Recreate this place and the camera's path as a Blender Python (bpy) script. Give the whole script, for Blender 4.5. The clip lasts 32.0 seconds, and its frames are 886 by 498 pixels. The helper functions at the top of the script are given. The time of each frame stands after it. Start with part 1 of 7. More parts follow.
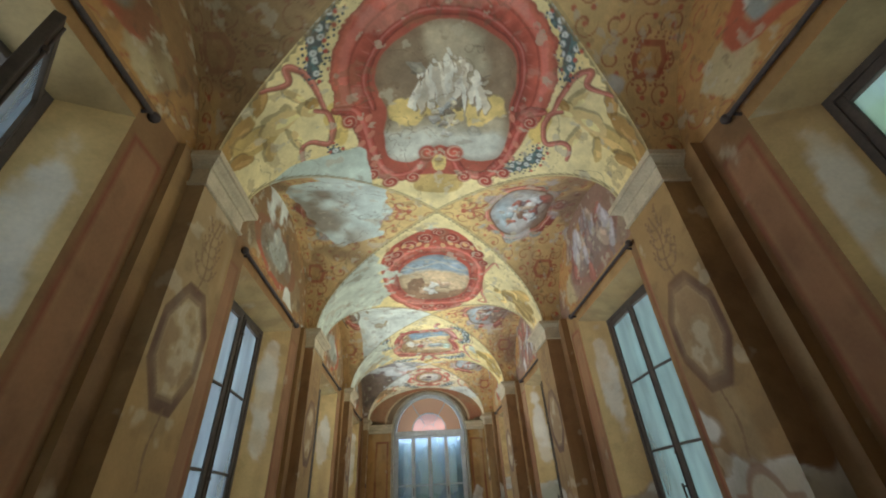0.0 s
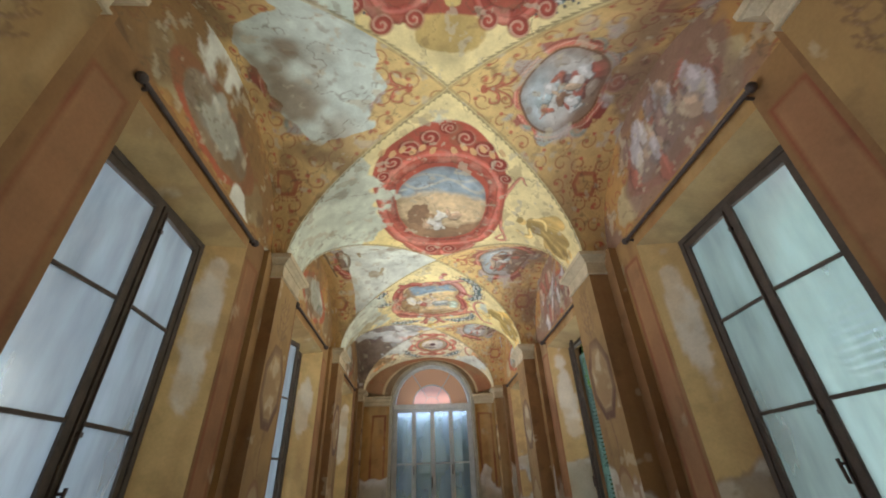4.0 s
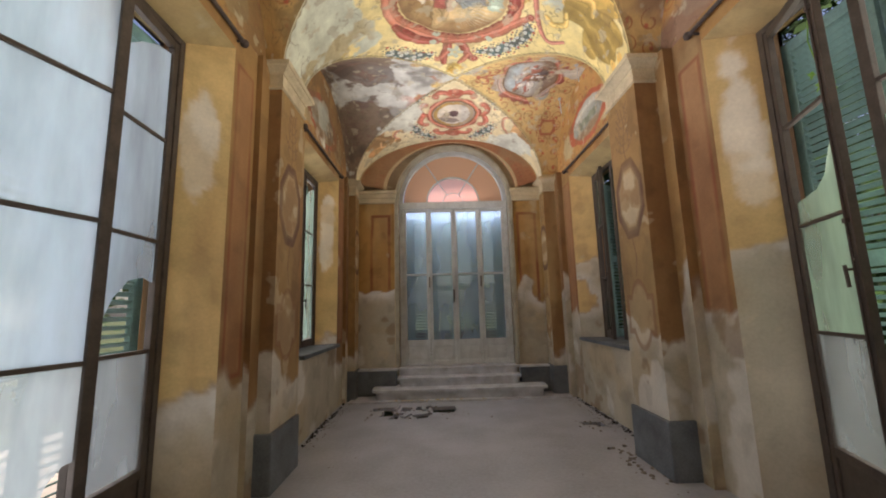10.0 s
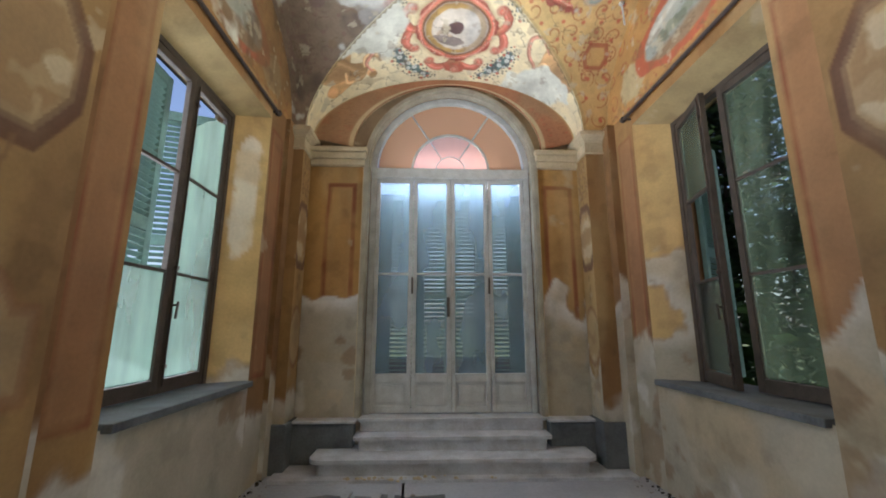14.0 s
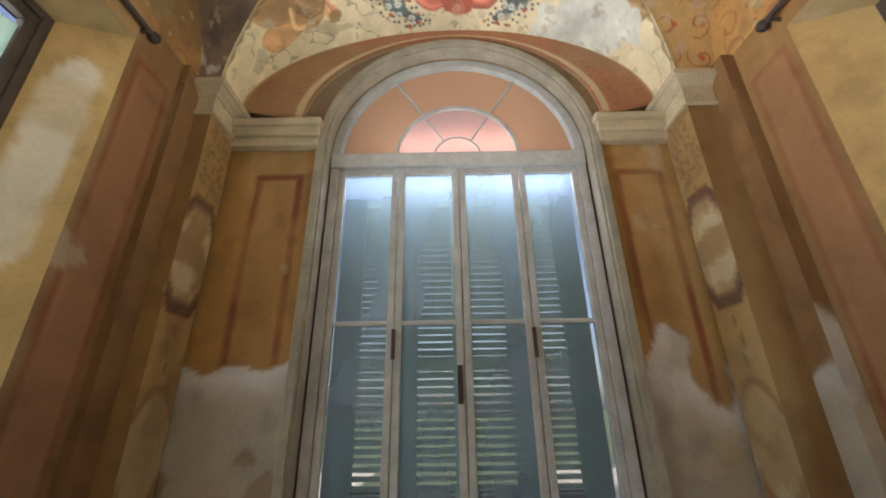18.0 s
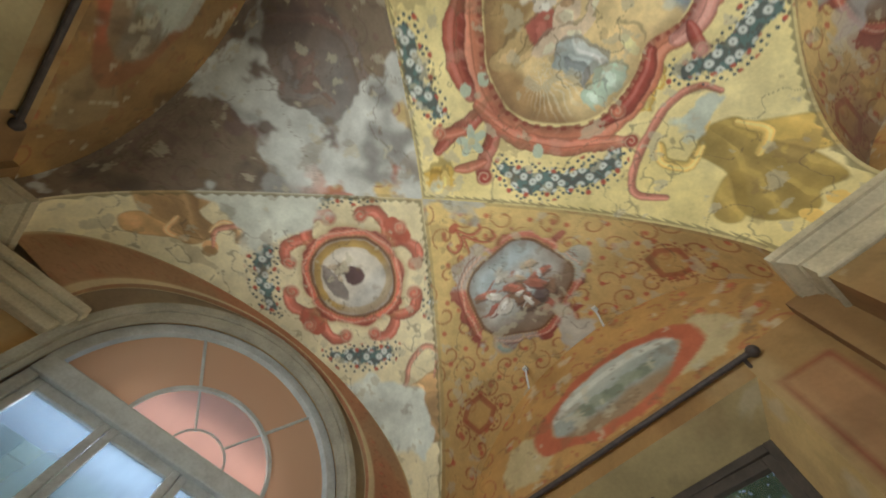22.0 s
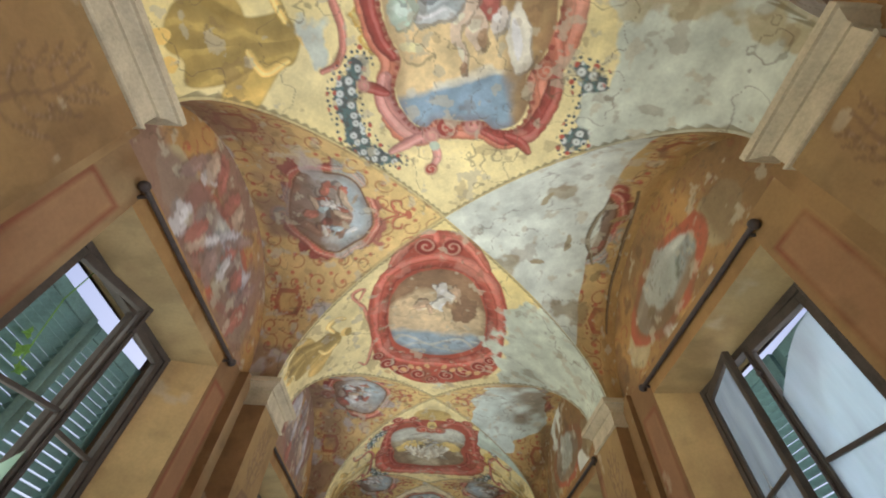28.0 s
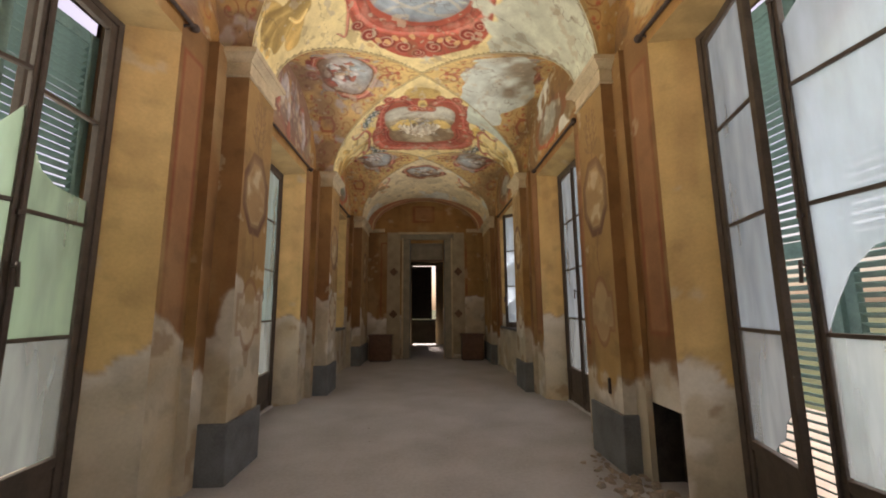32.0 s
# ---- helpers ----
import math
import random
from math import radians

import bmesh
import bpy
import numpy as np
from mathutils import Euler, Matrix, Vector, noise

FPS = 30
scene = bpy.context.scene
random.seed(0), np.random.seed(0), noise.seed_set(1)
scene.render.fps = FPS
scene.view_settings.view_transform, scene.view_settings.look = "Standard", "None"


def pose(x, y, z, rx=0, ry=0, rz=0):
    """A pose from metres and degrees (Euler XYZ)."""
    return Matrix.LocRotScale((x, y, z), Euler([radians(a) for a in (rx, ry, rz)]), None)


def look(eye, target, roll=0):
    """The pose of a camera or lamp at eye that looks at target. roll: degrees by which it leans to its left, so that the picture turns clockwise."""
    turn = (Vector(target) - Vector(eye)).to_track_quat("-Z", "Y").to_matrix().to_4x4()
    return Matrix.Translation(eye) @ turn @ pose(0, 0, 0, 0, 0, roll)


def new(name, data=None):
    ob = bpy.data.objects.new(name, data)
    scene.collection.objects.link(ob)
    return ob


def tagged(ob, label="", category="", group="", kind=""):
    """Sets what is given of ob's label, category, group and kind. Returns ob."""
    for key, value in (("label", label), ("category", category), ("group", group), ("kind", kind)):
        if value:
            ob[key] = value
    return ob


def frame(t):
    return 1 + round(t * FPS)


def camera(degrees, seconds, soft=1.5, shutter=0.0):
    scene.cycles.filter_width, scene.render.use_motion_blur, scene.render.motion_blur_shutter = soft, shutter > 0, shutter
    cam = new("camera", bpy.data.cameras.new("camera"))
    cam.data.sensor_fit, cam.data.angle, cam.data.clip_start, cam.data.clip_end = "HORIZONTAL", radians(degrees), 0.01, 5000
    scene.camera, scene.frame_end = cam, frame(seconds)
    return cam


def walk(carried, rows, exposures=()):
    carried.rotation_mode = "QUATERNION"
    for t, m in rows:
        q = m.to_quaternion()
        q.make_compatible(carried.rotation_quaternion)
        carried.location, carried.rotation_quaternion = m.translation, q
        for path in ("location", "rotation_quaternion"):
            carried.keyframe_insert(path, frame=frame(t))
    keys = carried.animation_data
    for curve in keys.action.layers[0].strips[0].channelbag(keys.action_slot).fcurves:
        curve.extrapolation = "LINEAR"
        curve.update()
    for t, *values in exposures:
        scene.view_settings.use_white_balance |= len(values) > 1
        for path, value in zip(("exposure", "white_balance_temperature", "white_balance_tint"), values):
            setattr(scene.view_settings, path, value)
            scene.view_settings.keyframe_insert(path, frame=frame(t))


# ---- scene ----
cam = camera(96.41, 32.0, 1.9)
# seconds, eye x y z (m), Euler rx ry rz (degrees)
ROWS = [
    (0, -0.283, -0.082, 1.582, 123.04, 3.05, -2.65),
    (0.5, -0.289, 0.08, 1.586, 126.76, 2.68, -4.34),
    (1, -0.229, 0.26, 1.603, 130.97, 2.09, -3.19),
    (1.5, -0.237, 0.462, 1.594, 132.91, 2.52, -2.78),
    (2, -0.278, 0.7, 1.619, 133.83, 3.31, -3.01),
    (2.5, -0.231, 0.939, 1.615, 134.38, 2.16, -1.71),
    (3, -0.19, 1.113, 1.623, 135.23, 1.38, -1.18),
    (3.5, -0.243, 1.34, 1.619, 129.96, 1.66, -2.08),
    (4, -0.264, 1.588, 1.579, 121.1, 1.99, -2.52),
    (4.5, -0.219, 1.839, 1.549, 112.84, 1.86, -2.74),
    (6.5, -0.057, 2.972, 1.494, 95.99, 1.82, -3.35),
    (7, -0.138, 3.302, 1.501, 96.52, 1.83, -2.33),
    (7.5, -0.167, 3.642, 1.47, 95.25, 1.67, -2.78),
    (8, -0.17, 3.971, 1.472, 95.27, 0.95, -1.28),
    (8.5, -0.219, 4.324, 1.467, 96.84, 0.71, -2.1),
    (9, -0.227, 4.629, 1.471, 98.3, 0.76, -1.18),
    (9.5, -0.221, 4.95, 1.474, 98.86, 1.01, -0.22),
    (10, -0.323, 5.297, 1.458, 98.68, 1.52, -0.63),
    (10.5, -0.364, 5.61, 1.438, 97.89, 1.63, -1.33),
    (11, -0.347, 5.915, 1.459, 98.9, 1.29, -2.84),
    (11.5, -0.381, 6.233, 1.46, 99.58, 0.72, -3.47),
    (12, -0.361, 6.528, 1.451, 99.56, 0.43, -4),
    (12.5, -0.29, 6.836, 1.469, 100.69, 0.01, -2.11),
    (13, -0.295, 7.169, 1.464, 100.15, 0.01, -1.89),
    (13.5, -0.293, 7.47, 1.45, 100.27, -0.03, -2.1),
    (15.5, -0.11, 8.595, 1.551, 104.15, -0.26, -1.9),
    (16, -0.062, 8.874, 1.516, 103.52, -0.23, -2.39),
    (16.5, -0.051, 9.168, 1.526, 104.2, -0.25, -0.81),
    (17, -0.029, 9.446, 1.511, 106.01, 0.13, 1.81),
    (17.5, -0.06, 9.685, 1.525, 108.33, 0.76, 2.45),
    (18, -0.119, 9.939, 1.543, 112.24, 0.79, 0.6),
    (18.5, -0.148, 10.095, 1.563, 118.7, -0.4, 0.2),
    (19, -0.141, 10.144, 1.602, 126.85, -0.98, -1.29),
    (19.5, -0.152, 10.142, 1.633, 134.76, -1.46, -2.87),
    (20, -0.156, 10.122, 1.662, 142.6, -1.35, -5.49),
    (20.5, -0.172, 10.092, 1.673, 148.47, -1.3, -9.2),
    (21, -0.199, 10.028, 1.683, 153.07, -1.16, -15.86),
    (21.5, -0.176, 10.015, 1.664, 157.68, -3.39, -26.89),
    (22, -0.125, 9.995, 1.676, 161.33, -4.67, -42.74),
    (22.5, -0.077, 9.94, 1.69, 164.45, -6.48, -58.61),
    (23, -0.05, 9.927, 1.68, 166.02, -6.38, -73.66),
    (23.5, -0.005, 9.949, 1.702, 167.02, -3.84, -89.09),
    (24, 0.052, 9.922, 1.708, 166.53, -2.02, -105.44),
    (24.5, 0.061, 9.892, 1.72, 164.51, -0.85, -121.42),
    (25, 0.06, 9.843, 1.713, 161.51, -0.28, -136.51),
    (25.5, 0.024, 9.802, 1.7, 158.23, -0.91, -150.08),
    (26, 0.007, 9.774, 1.684, 155.56, -1.1, -161.51),
    (26.5, -0.004, 9.729, 1.679, 152.74, -1.27, -170.39),
    (28.5, 0.012, 9.648, 1.629, 134.39, -2.45, 176.67),
    (29, 0.014, 9.618, 1.585, 127.69, -2.72, 177.06),
    (29.5, 0.014, 9.602, 1.549, 122.51, -2.25, 177.2),
    (30, 0.005, 9.592, 1.527, 117.69, -1.67, 177.14),
    (30.5, 0.006, 9.578, 1.502, 113.07, -1, 177.23),
    (31, -0.014, 9.563, 1.47, 108.27, -0.3, 177.45),
    (31.5, -0.032, 9.543, 1.428, 103.32, 0.24, 177.57),
    (32, -0.041, 9.538, 1.397, 98.56, 0.48, 177.46),
]
EXPOSURES = [(0.0, 1.56, 6100, 12), (3.0, 1.43, 6000, 15), (4.0, 1.51, 6500, 19), (7.0, 1.55, 5850, 16), (9.0, 1.66, 6250, 20), (10.0, 1.66, 7000, 26), (11.0, 1.73, 7200, 25), (12.0, 1.86, 6100, 16), (13.0, 1.84, 5750, 16), (16.0, 2.03, 7300, 25), (18.0, 1.90, 6800, 20), (20.0, 1.46, 7200, 14), (22.0, 1.05, 6800, 11), (24.0, 1.19, 6300, 11), (26.0, 1.28, 5750, 13), (28.0, 1.40, 6400, 19), (29.0, 1.49, 6800, 24), (30.0, 1.52, 7000, 27), (32.0, 1.64, 7700, 29)]
walk(cam, [(t, pose(x, y, z, rx, ry, rz)) for t, x, y, z, rx, ry, rz in ROWS], EXPOSURES)

# ---- world, sun and sky ----
world = bpy.data.worlds.new("world")
scene.world = world
world.use_nodes = True
wn = world.node_tree.nodes
sky = wn.new("ShaderNodeTexSky")
sky.sky_type, sky.sun_disc = "NISHITA", False
sky.sun_elevation, sky.sun_rotation = radians(52), radians(180)
sky.dust_density, sky.air_density = 3.0, 1.0
wn["Background"].inputs["Strength"].default_value = 0.06
world.node_tree.links.new(sky.outputs[0], wn["Background"].inputs["Color"])
sun_data = bpy.data.lights.new("sun", "SUN")
sun_data.energy, sun_data.angle, sun_data.color = 1.8, radians(10), (1.0, 0.95, 0.86)
sun = new("sun", sun_data)
# the sun stands in the line of the hall, behind its dark end, and grazes both facades
sun.matrix_world = look((0, 0, 30), (0, 18.5, 6.4))


def opening_light(name, x, y, z, width, height, turn, watts, colour, rise=0, spread=90):
    """Stands in for the sky's light in one opening."""
    d = bpy.data.lights.new(name, "AREA")
    d.shape, d.size, d.size_y, d.energy, d.color, d.spread = "RECTANGLE", width, height, watts, colour, radians(spread)
    new(name, d).matrix_world = pose(x, y, z, 90 + rise, 0, turn)


for i, yc in enumerate((0.69, 4.05, 7.41, 10.77)):
    h, z = (3.0, 1.95) if i in (1, 2) else (2.4, 2.25)
    for side, colour, g in ((-1, (0.94, 1.0, 1.0), (0.42, 0.8, 1.0, 1.35)[i]), (1, (0.95, 1.0, 0.86), (0.38, 0.75, 1.0, 0.10)[i])):
        opening_light("window_light", side * 2.29, yc, z, 1.15, h, side * 90, 4.6 * g * (1.55, 1.4, 1.12, 1.4)[i] * h / 3.0, colour, 0, 170)
        # daylight thrown up from the ground outside
        for zl in (1.55, 2.35):
            opening_light("ground_light", side * 1.91, yc, zl, 1.25, 0.36, side * 90, 3.7 * (0.6 if side > 0 and i == 3 else g), colour, 40, 92)
opening_light("door_light", 0, 12.80, 3.30, 1.8, 0.10, 180, 2.2, (0.76, 0.88, 1.0), -50, 120)
opening_light("fanlight_light", 0, 12.84, 3.58, 1.1, 0.16, 180, 0.45, (1.0, 0.93, 0.90), 8, 150)

# ---- plan ----
BAYS = [0.69, 4.05, 7.41, 10.77]          # middle of each window bay
STEP = 3.36
PX, WX, GX, OX = 1.60, 1.90, 2.20, 2.40    # pilaster face, wall face, window plane, outer face
SPRING, RISE = 3.80, 1.08
HALF = 1.38                                # half the clear bay between pilasters
YE, YS = 12.50, -1.98                      # end walls
HEAD = 3.60
WIDER = 0.15                               # the left pilasters stand out this much less than the right ones


def across(side, x):
    """Place across the hall of something x metres from the middle line."""
    return side * x - (WIDER * min(1.0, max(0.0, (WX + 0.04 - x) / (WX + 0.04 - PX))) if side < 0 else 0)


# ---- noise and paint on arrays ----
def lattice(ix, iy, iz, seed):
    h = (ix * 374761393 + iy * 668265263 + iz * 1274126177 + seed * 974634777) & 0xFFFFFFFF
    h = ((h ^ (h >> 13)) * 1274126177) & 0xFFFFFFFF
    return ((h ^ (h >> 16)) & 0xFFFF) / 65535.0


def vnoise(P, scale, seed=0):
    q = P * scale
    i = np.floor(q).astype(np.int64)
    f = q - i
    f = f * f * (3 - 2 * f)
    out = 0
    for a in (0, 1):
        for b in (0, 1):
            for c in (0, 1):
                w = (f[:, 0] if a else 1 - f[:, 0]) * (f[:, 1] if b else 1 - f[:, 1]) * (f[:, 2] if c else 1 - f[:, 2])
                out = out + w * lattice(i[:, 0] + a, i[:, 1] + b, i[:, 2] + c, seed)
    return out


def fbm(P, scale, seed=0, octaves=4):
    out, amp, tot = 0, 1.0, 0
    for k in range(octaves):
        out = out + amp * vnoise(P, scale * 2.03 ** k, seed + 17 * k)
        tot += amp
        amp *= 0.5
    return out / tot


def sstep(a, b, x):
    t = np.clip((x - a) / (b - a), 0, 1)
    return t * t * (3 - 2 * t)


def over(col, mask, colour):
    m = np.clip(mask, 0, 1)[:, None]
    return col * (1 - m) + np.asarray(colour) * m


def band(d, half, soft=0.01):
    return 1 - sstep(half, half + soft, np.abs(d))


def inside(d, soft=0.012):
    return 1 - sstep(-soft, soft, d)


# ---- materials ----
def material(name):
    m = bpy.data.materials.new(name)
    m.use_nodes = True
    return m, m.node_tree.nodes, m.node_tree.links, m.node_tree.nodes["Principled BSDF"]


def textured(name, colour, rough=0.8, vary=0.25, scale=6.0, bump=0.2, fine=60.0, metal=0.0, stain=None, per_piece=0.0):
    m, n, l, b = material(name)
    tc = n.new("ShaderNodeTexCoord")
    big, small = n.new("ShaderNodeTexNoise"), n.new("ShaderNodeTexNoise")
    for t, s, d in ((big, scale, 5), (small, fine, 4)):
        t.inputs["Scale"].default_value, t.inputs["Detail"].default_value = s, d
        l.new(tc.outputs["Object"], t.inputs["Vector"])
    ramp = n.new("ShaderNodeValToRGB")
    lo = [c * (1 - vary) for c in colour] if stain is None else list(stain)
    ramp.color_ramp.elements[0].position, ramp.color_ramp.elements[0].color = 0.32, (*lo, 1)
    ramp.color_ramp.elements[1].position, ramp.color_ramp.elements[1].color = 0.62, (*[min(1, c * (1 + vary * 0.4)) for c in colour], 1)
    mixed = n.new("ShaderNodeMix")
    mixed.data_type = "FLOAT"
    mixed.inputs[0].default_value = 0.35
    l.new(big.outputs["Fac"], mixed.inputs[2])
    l.new(small.outputs["Fac"], mixed.inputs[3])
    l.new(mixed.outputs[0], ramp.inputs["Fac"])
    out = ramp.outputs["Color"]
    if per_piece:
        info, hsv = n.new("ShaderNodeObjectInfo"), n.new("ShaderNodeHueSaturation")
        mr = n.new("ShaderNodeMapRange")
        mr.inputs["To Min"].default_value, mr.inputs["To Max"].default_value = 1 - per_piece, 1 + per_piece
        l.new(info.outputs["Random"], mr.inputs["Value"])
        l.new(mr.outputs[0], hsv.inputs["Value"])
        l.new(out, hsv.inputs["Color"])
        out = hsv.outputs["Color"]
    l.new(out, b.inputs["Base Color"])
    b.inputs["Roughness"].default_value, b.inputs["Metallic"].default_value = rough, metal
    bm_ = n.new("ShaderNodeBump")
    bm_.inputs["Strength"].default_value, bm_.inputs["Distance"].default_value = bump, 0.01
    l.new(mixed.outputs[0], bm_.inputs["Height"])
    l.new(bm_.outputs["Normal"], b.inputs["Normal"])
    return m


def painted(name, rough=0.75, bump=0.18):
    """Plaster with its painting held in the colour attribute, and grain and relief added."""
    m, n, l, b = material(name)
    at = n.new("ShaderNodeAttribute")
    at.attribute_name = "paint"
    tc = n.new("ShaderNodeTexCoord")
    big, small = n.new("ShaderNodeTexNoise"), n.new("ShaderNodeTexNoise")
    for t, s, d in ((big, 3.0, 6), (small, 45.0, 5)):
        t.inputs["Scale"].default_value, t.inputs["Detail"].default_value = s, d
        l.new(tc.outputs["Object"], t.inputs["Vector"])
    f = n.new("ShaderNodeMix")
    f.data_type = "FLOAT"
    f.inputs[0].default_value = 0.30
    l.new(big.outputs["Fac"], f.inputs[2])
    l.new(small.outputs["Fac"], f.inputs[3])
    mr = n.new("ShaderNodeMapRange")
    mr.inputs["From Min"].default_value, mr.inputs["From Max"].default_value = 0.3, 0.7
    mr.inputs["To Min"].default_value, mr.inputs["To Max"].default_value = 0.80, 1.16
    l.new(f.outputs[0], mr.inputs["Value"])
    hsv = n.new("ShaderNodeHueSaturation")
    l.new(at.outputs["Color"], hsv.inputs["Color"])
    l.new(mr.outputs[0], hsv.inputs["Value"])
    l.new(hsv.outputs["Color"], b.inputs["Base Color"])
    b.inputs["Roughness"].default_value = rough
    bm_ = n.new("ShaderNodeBump")
    bm_.inputs["Strength"].default_value, bm_.inputs["Distance"].default_value = bump, 0.012
    l.new(f.outputs[0], bm_.inputs["Height"])
    l.new(bm_.outputs["Normal"], b.inputs["Normal"])
    return m


def glass(name, dust=(0.8, 0.85, 0.86), clear=0.45, through_part=0.5, ior=1.45):
    """Old dusty window glass: part clear, part a film of dust that scatters the daylight."""
    m, n, l, b = material(name)
    n.remove(b)
    out = n["Material Output"]
    tr, tl, df, gl = n.new("ShaderNodeBsdfTransparent"), n.new("ShaderNodeBsdfTranslucent"), n.new("ShaderNodeBsdfDiffuse"), n.new("ShaderNodeBsdfGlossy")
    tl.inputs["Color"].default_value = df.inputs["Color"].default_value = (*dust, 1)
    tr.inputs["Color"].default_value = (0.95, 0.97, 0.96, 1)
    gl.inputs["Roughness"].default_value = 0.12
    tc, no, mr = n.new("ShaderNodeTexCoord"), n.new("ShaderNodeTexNoise"), n.new("ShaderNodeMapRange")
    no.inputs["Scale"].default_value, no.inputs["Detail"].default_value = 1.6, 5
    run = n.new("ShaderNodeMapping")
    run.inputs["Scale"].default_value = (1.0, 1.8, 0.45)
    l.new(tc.outputs["Object"], run.inputs["Vector"])
    l.new(run.outputs[0], no.inputs["Vector"])
    mr.inputs["From Min"].default_value, mr.inputs["From Max"].default_value = 0.3, 0.7
    mr.inputs["To Min"].default_value, mr.inputs["To Max"].default_value = max(0, 1 - clear - 0.22), min(1, 1 - clear + 0.20)
    l.new(no.outputs["Fac"], mr.inputs["Value"])
    film, pane, shine = n.new("ShaderNodeMixShader"), n.new("ShaderNodeMixShader"), n.new("ShaderNodeMixShader")
    film.inputs[0].default_value = 1 - through_part
    l.new(tl.outputs[0], film.inputs[1])
    l.new(df.outputs[0], film.inputs[2])
    l.new(mr.outputs[0], pane.inputs[0])
    l.new(tr.outputs[0], pane.inputs[1])
    l.new(film.outputs[0], pane.inputs[2])
    fr = n.new("ShaderNodeFresnel")
    fr.inputs["IOR"].default_value = ior
    l.new(fr.outputs[0], shine.inputs[0])
    l.new(pane.outputs[0], shine.inputs[1])
    l.new(gl.outputs[0], shine.inputs[2])
    l.new(shine.outputs[0], out.inputs["Surface"])
    return m


FRESCO = painted("fresco_plaster")
STONE_WHITE = textured("moulded_plaster", (0.56, 0.48, 0.33), 0.8, 0.3, 5, 0.25)
PLINTH = textured("grey_plinth_stone", (0.13, 0.15, 0.17), 0.75, 0.45, 4, 0.3)
STEP_STONE = textured("worn_step_stone", (0.55, 0.58, 0.63), 0.65, 0.35, 5, 0.3)
FLOOR = textured("dusty_floor", (0.38, 0.405, 0.455), 0.55, 0.24, 1.6, 0.15, 30)
DARK_WOOD = textured("dark_window_wood", (0.07, 0.055, 0.045), 0.6, 0.4, 9, 0.3)
WHITE_WOOD = textured("grey_white_door_paint", (0.54, 0.57, 0.58), 0.5, 0.25, 7, 0.2)
GREEN = textured("green_shutter_paint", (0.19, 0.34, 0.32), 0.55, 0.3, 8, 0.2)
IRON = textured("rusty_iron", (0.06, 0.045, 0.04), 0.6, 0.4, 20, 0.3)
GLASS = glass("dusty_glass", (0.70, 0.85, 0.98), clear=0.52, through_part=0.70)
GLASS_GREEN = glass("dusty_greenish_glass", (0.64, 0.90, 0.74), clear=0.52, through_part=0.60)
GLASS_AQUA = glass("dusty_bluish_glass", (0.60, 0.82, 0.88), clear=0.52, through_part=0.66)
GLASS_CLEAR = glass("thinly_dusty_glass", (0.5, 0.7, 0.5), clear=0.97, through_part=0.10, ior=1.12)
GLASS_DOOR = glass("blue_dusty_glass", (0.50, 0.66, 0.84), clear=0.68, through_part=0.42)
GLASS_LOW = glass("thin_dusty_glass", (0.75, 0.86, 0.92), clear=0.74, through_part=0.62)
GLASS_TEAL = glass("thin_greenish_dusty_glass", (0.60, 0.85, 0.74), clear=0.58, through_part=0.54)
PALE_GREEN = textured("pale_green_shutter_paint", (0.42, 0.60, 0.48), 0.55, 0.3, 8, 0.2)
GLASS_PINK = glass("orange_fanlight_glass", (0.74, 0.45, 0.30), clear=-0.21, through_part=0.30)
GLASS_RED = glass("bright_pink_glass", (0.92, 0.52, 0.42), clear=0.02, through_part=0.7)
PIER_STONE = textured("grey_door_stone", (0.26, 0.245, 0.20), 0.8, 0.3, 5, 0.25)
PALE_BOARD = textured("pale_painted_jamb", (0.38, 0.33, 0.24), 0.8, 0.3, 4, 0.2)
MOULD = textured("grey_arch_moulding", (0.38, 0.36, 0.29), 0.75, 0.3, 6, 0.25)
GRAVEL = textured("pale_gravel", (0.48, 0.45, 0.38), 0.95, 0.25, 3.0, 0.4)
EARTH = textured("grass_ground", (0.08, 0.11, 0.04), 0.95, 0.5, 0.8, 0.4)
OUTER = textured("outer_render", (0.55, 0.47, 0.32), 0.9, 0.25, 1.5, 0.2)
RUBBLE = textured("rubble", (0.28, 0.25, 0.22), 0.95, 0.5, 12, 0.6)
# near-black: dark earth, and the shade inside holes put into colour
PIT = textured("dark_earth_and_hole_shade", (0.035, 0.03, 0.027), 1.0, 0.5, 12, 0.6)
BROWN = textured("brown_cabinet_wood", (0.13, 0.07, 0.045), 0.6, 0.4, 9, 0.2)
FOLIAGE = textured("leaves", (0.03, 0.085, 0.014), 0.95, 0.5, 4, 0.1, per_piece=0.2)
VINE = textured("young_vine_leaf", (0.16, 0.36, 0.06), 0.6, 0.3, 14, 0.2)
BARK = textured("bark", (0.09, 0.07, 0.05), 0.95, 0.4, 6, 0.6)


# ---- mesh helpers ----
def finish(name, verts, faces, mat, parent=None, label="", smooth=False, colours=None, loc=None):
    me = bpy.data.meshes.new(name)
    me.from_pydata([tuple(v) for v in verts] if not isinstance(verts, np.ndarray) else verts.tolist(), [], faces if not isinstance(faces, np.ndarray) else faces.tolist())
    me.materials.append(mat)
    if smooth:
        me.shade_smooth()
    if colours is not None:
        at = me.attributes.new("paint", "FLOAT_COLOR", "POINT")
        rgba = np.ones((len(verts), 4), dtype=np.float32)
        rgba[:, :3] = colours
        at.data.foreach_set("color", rgba.ravel())
    ob = new(name, me)
    if parent is not None:
        ob.parent = parent
    if label:
        ob["label"] = label
    return ob


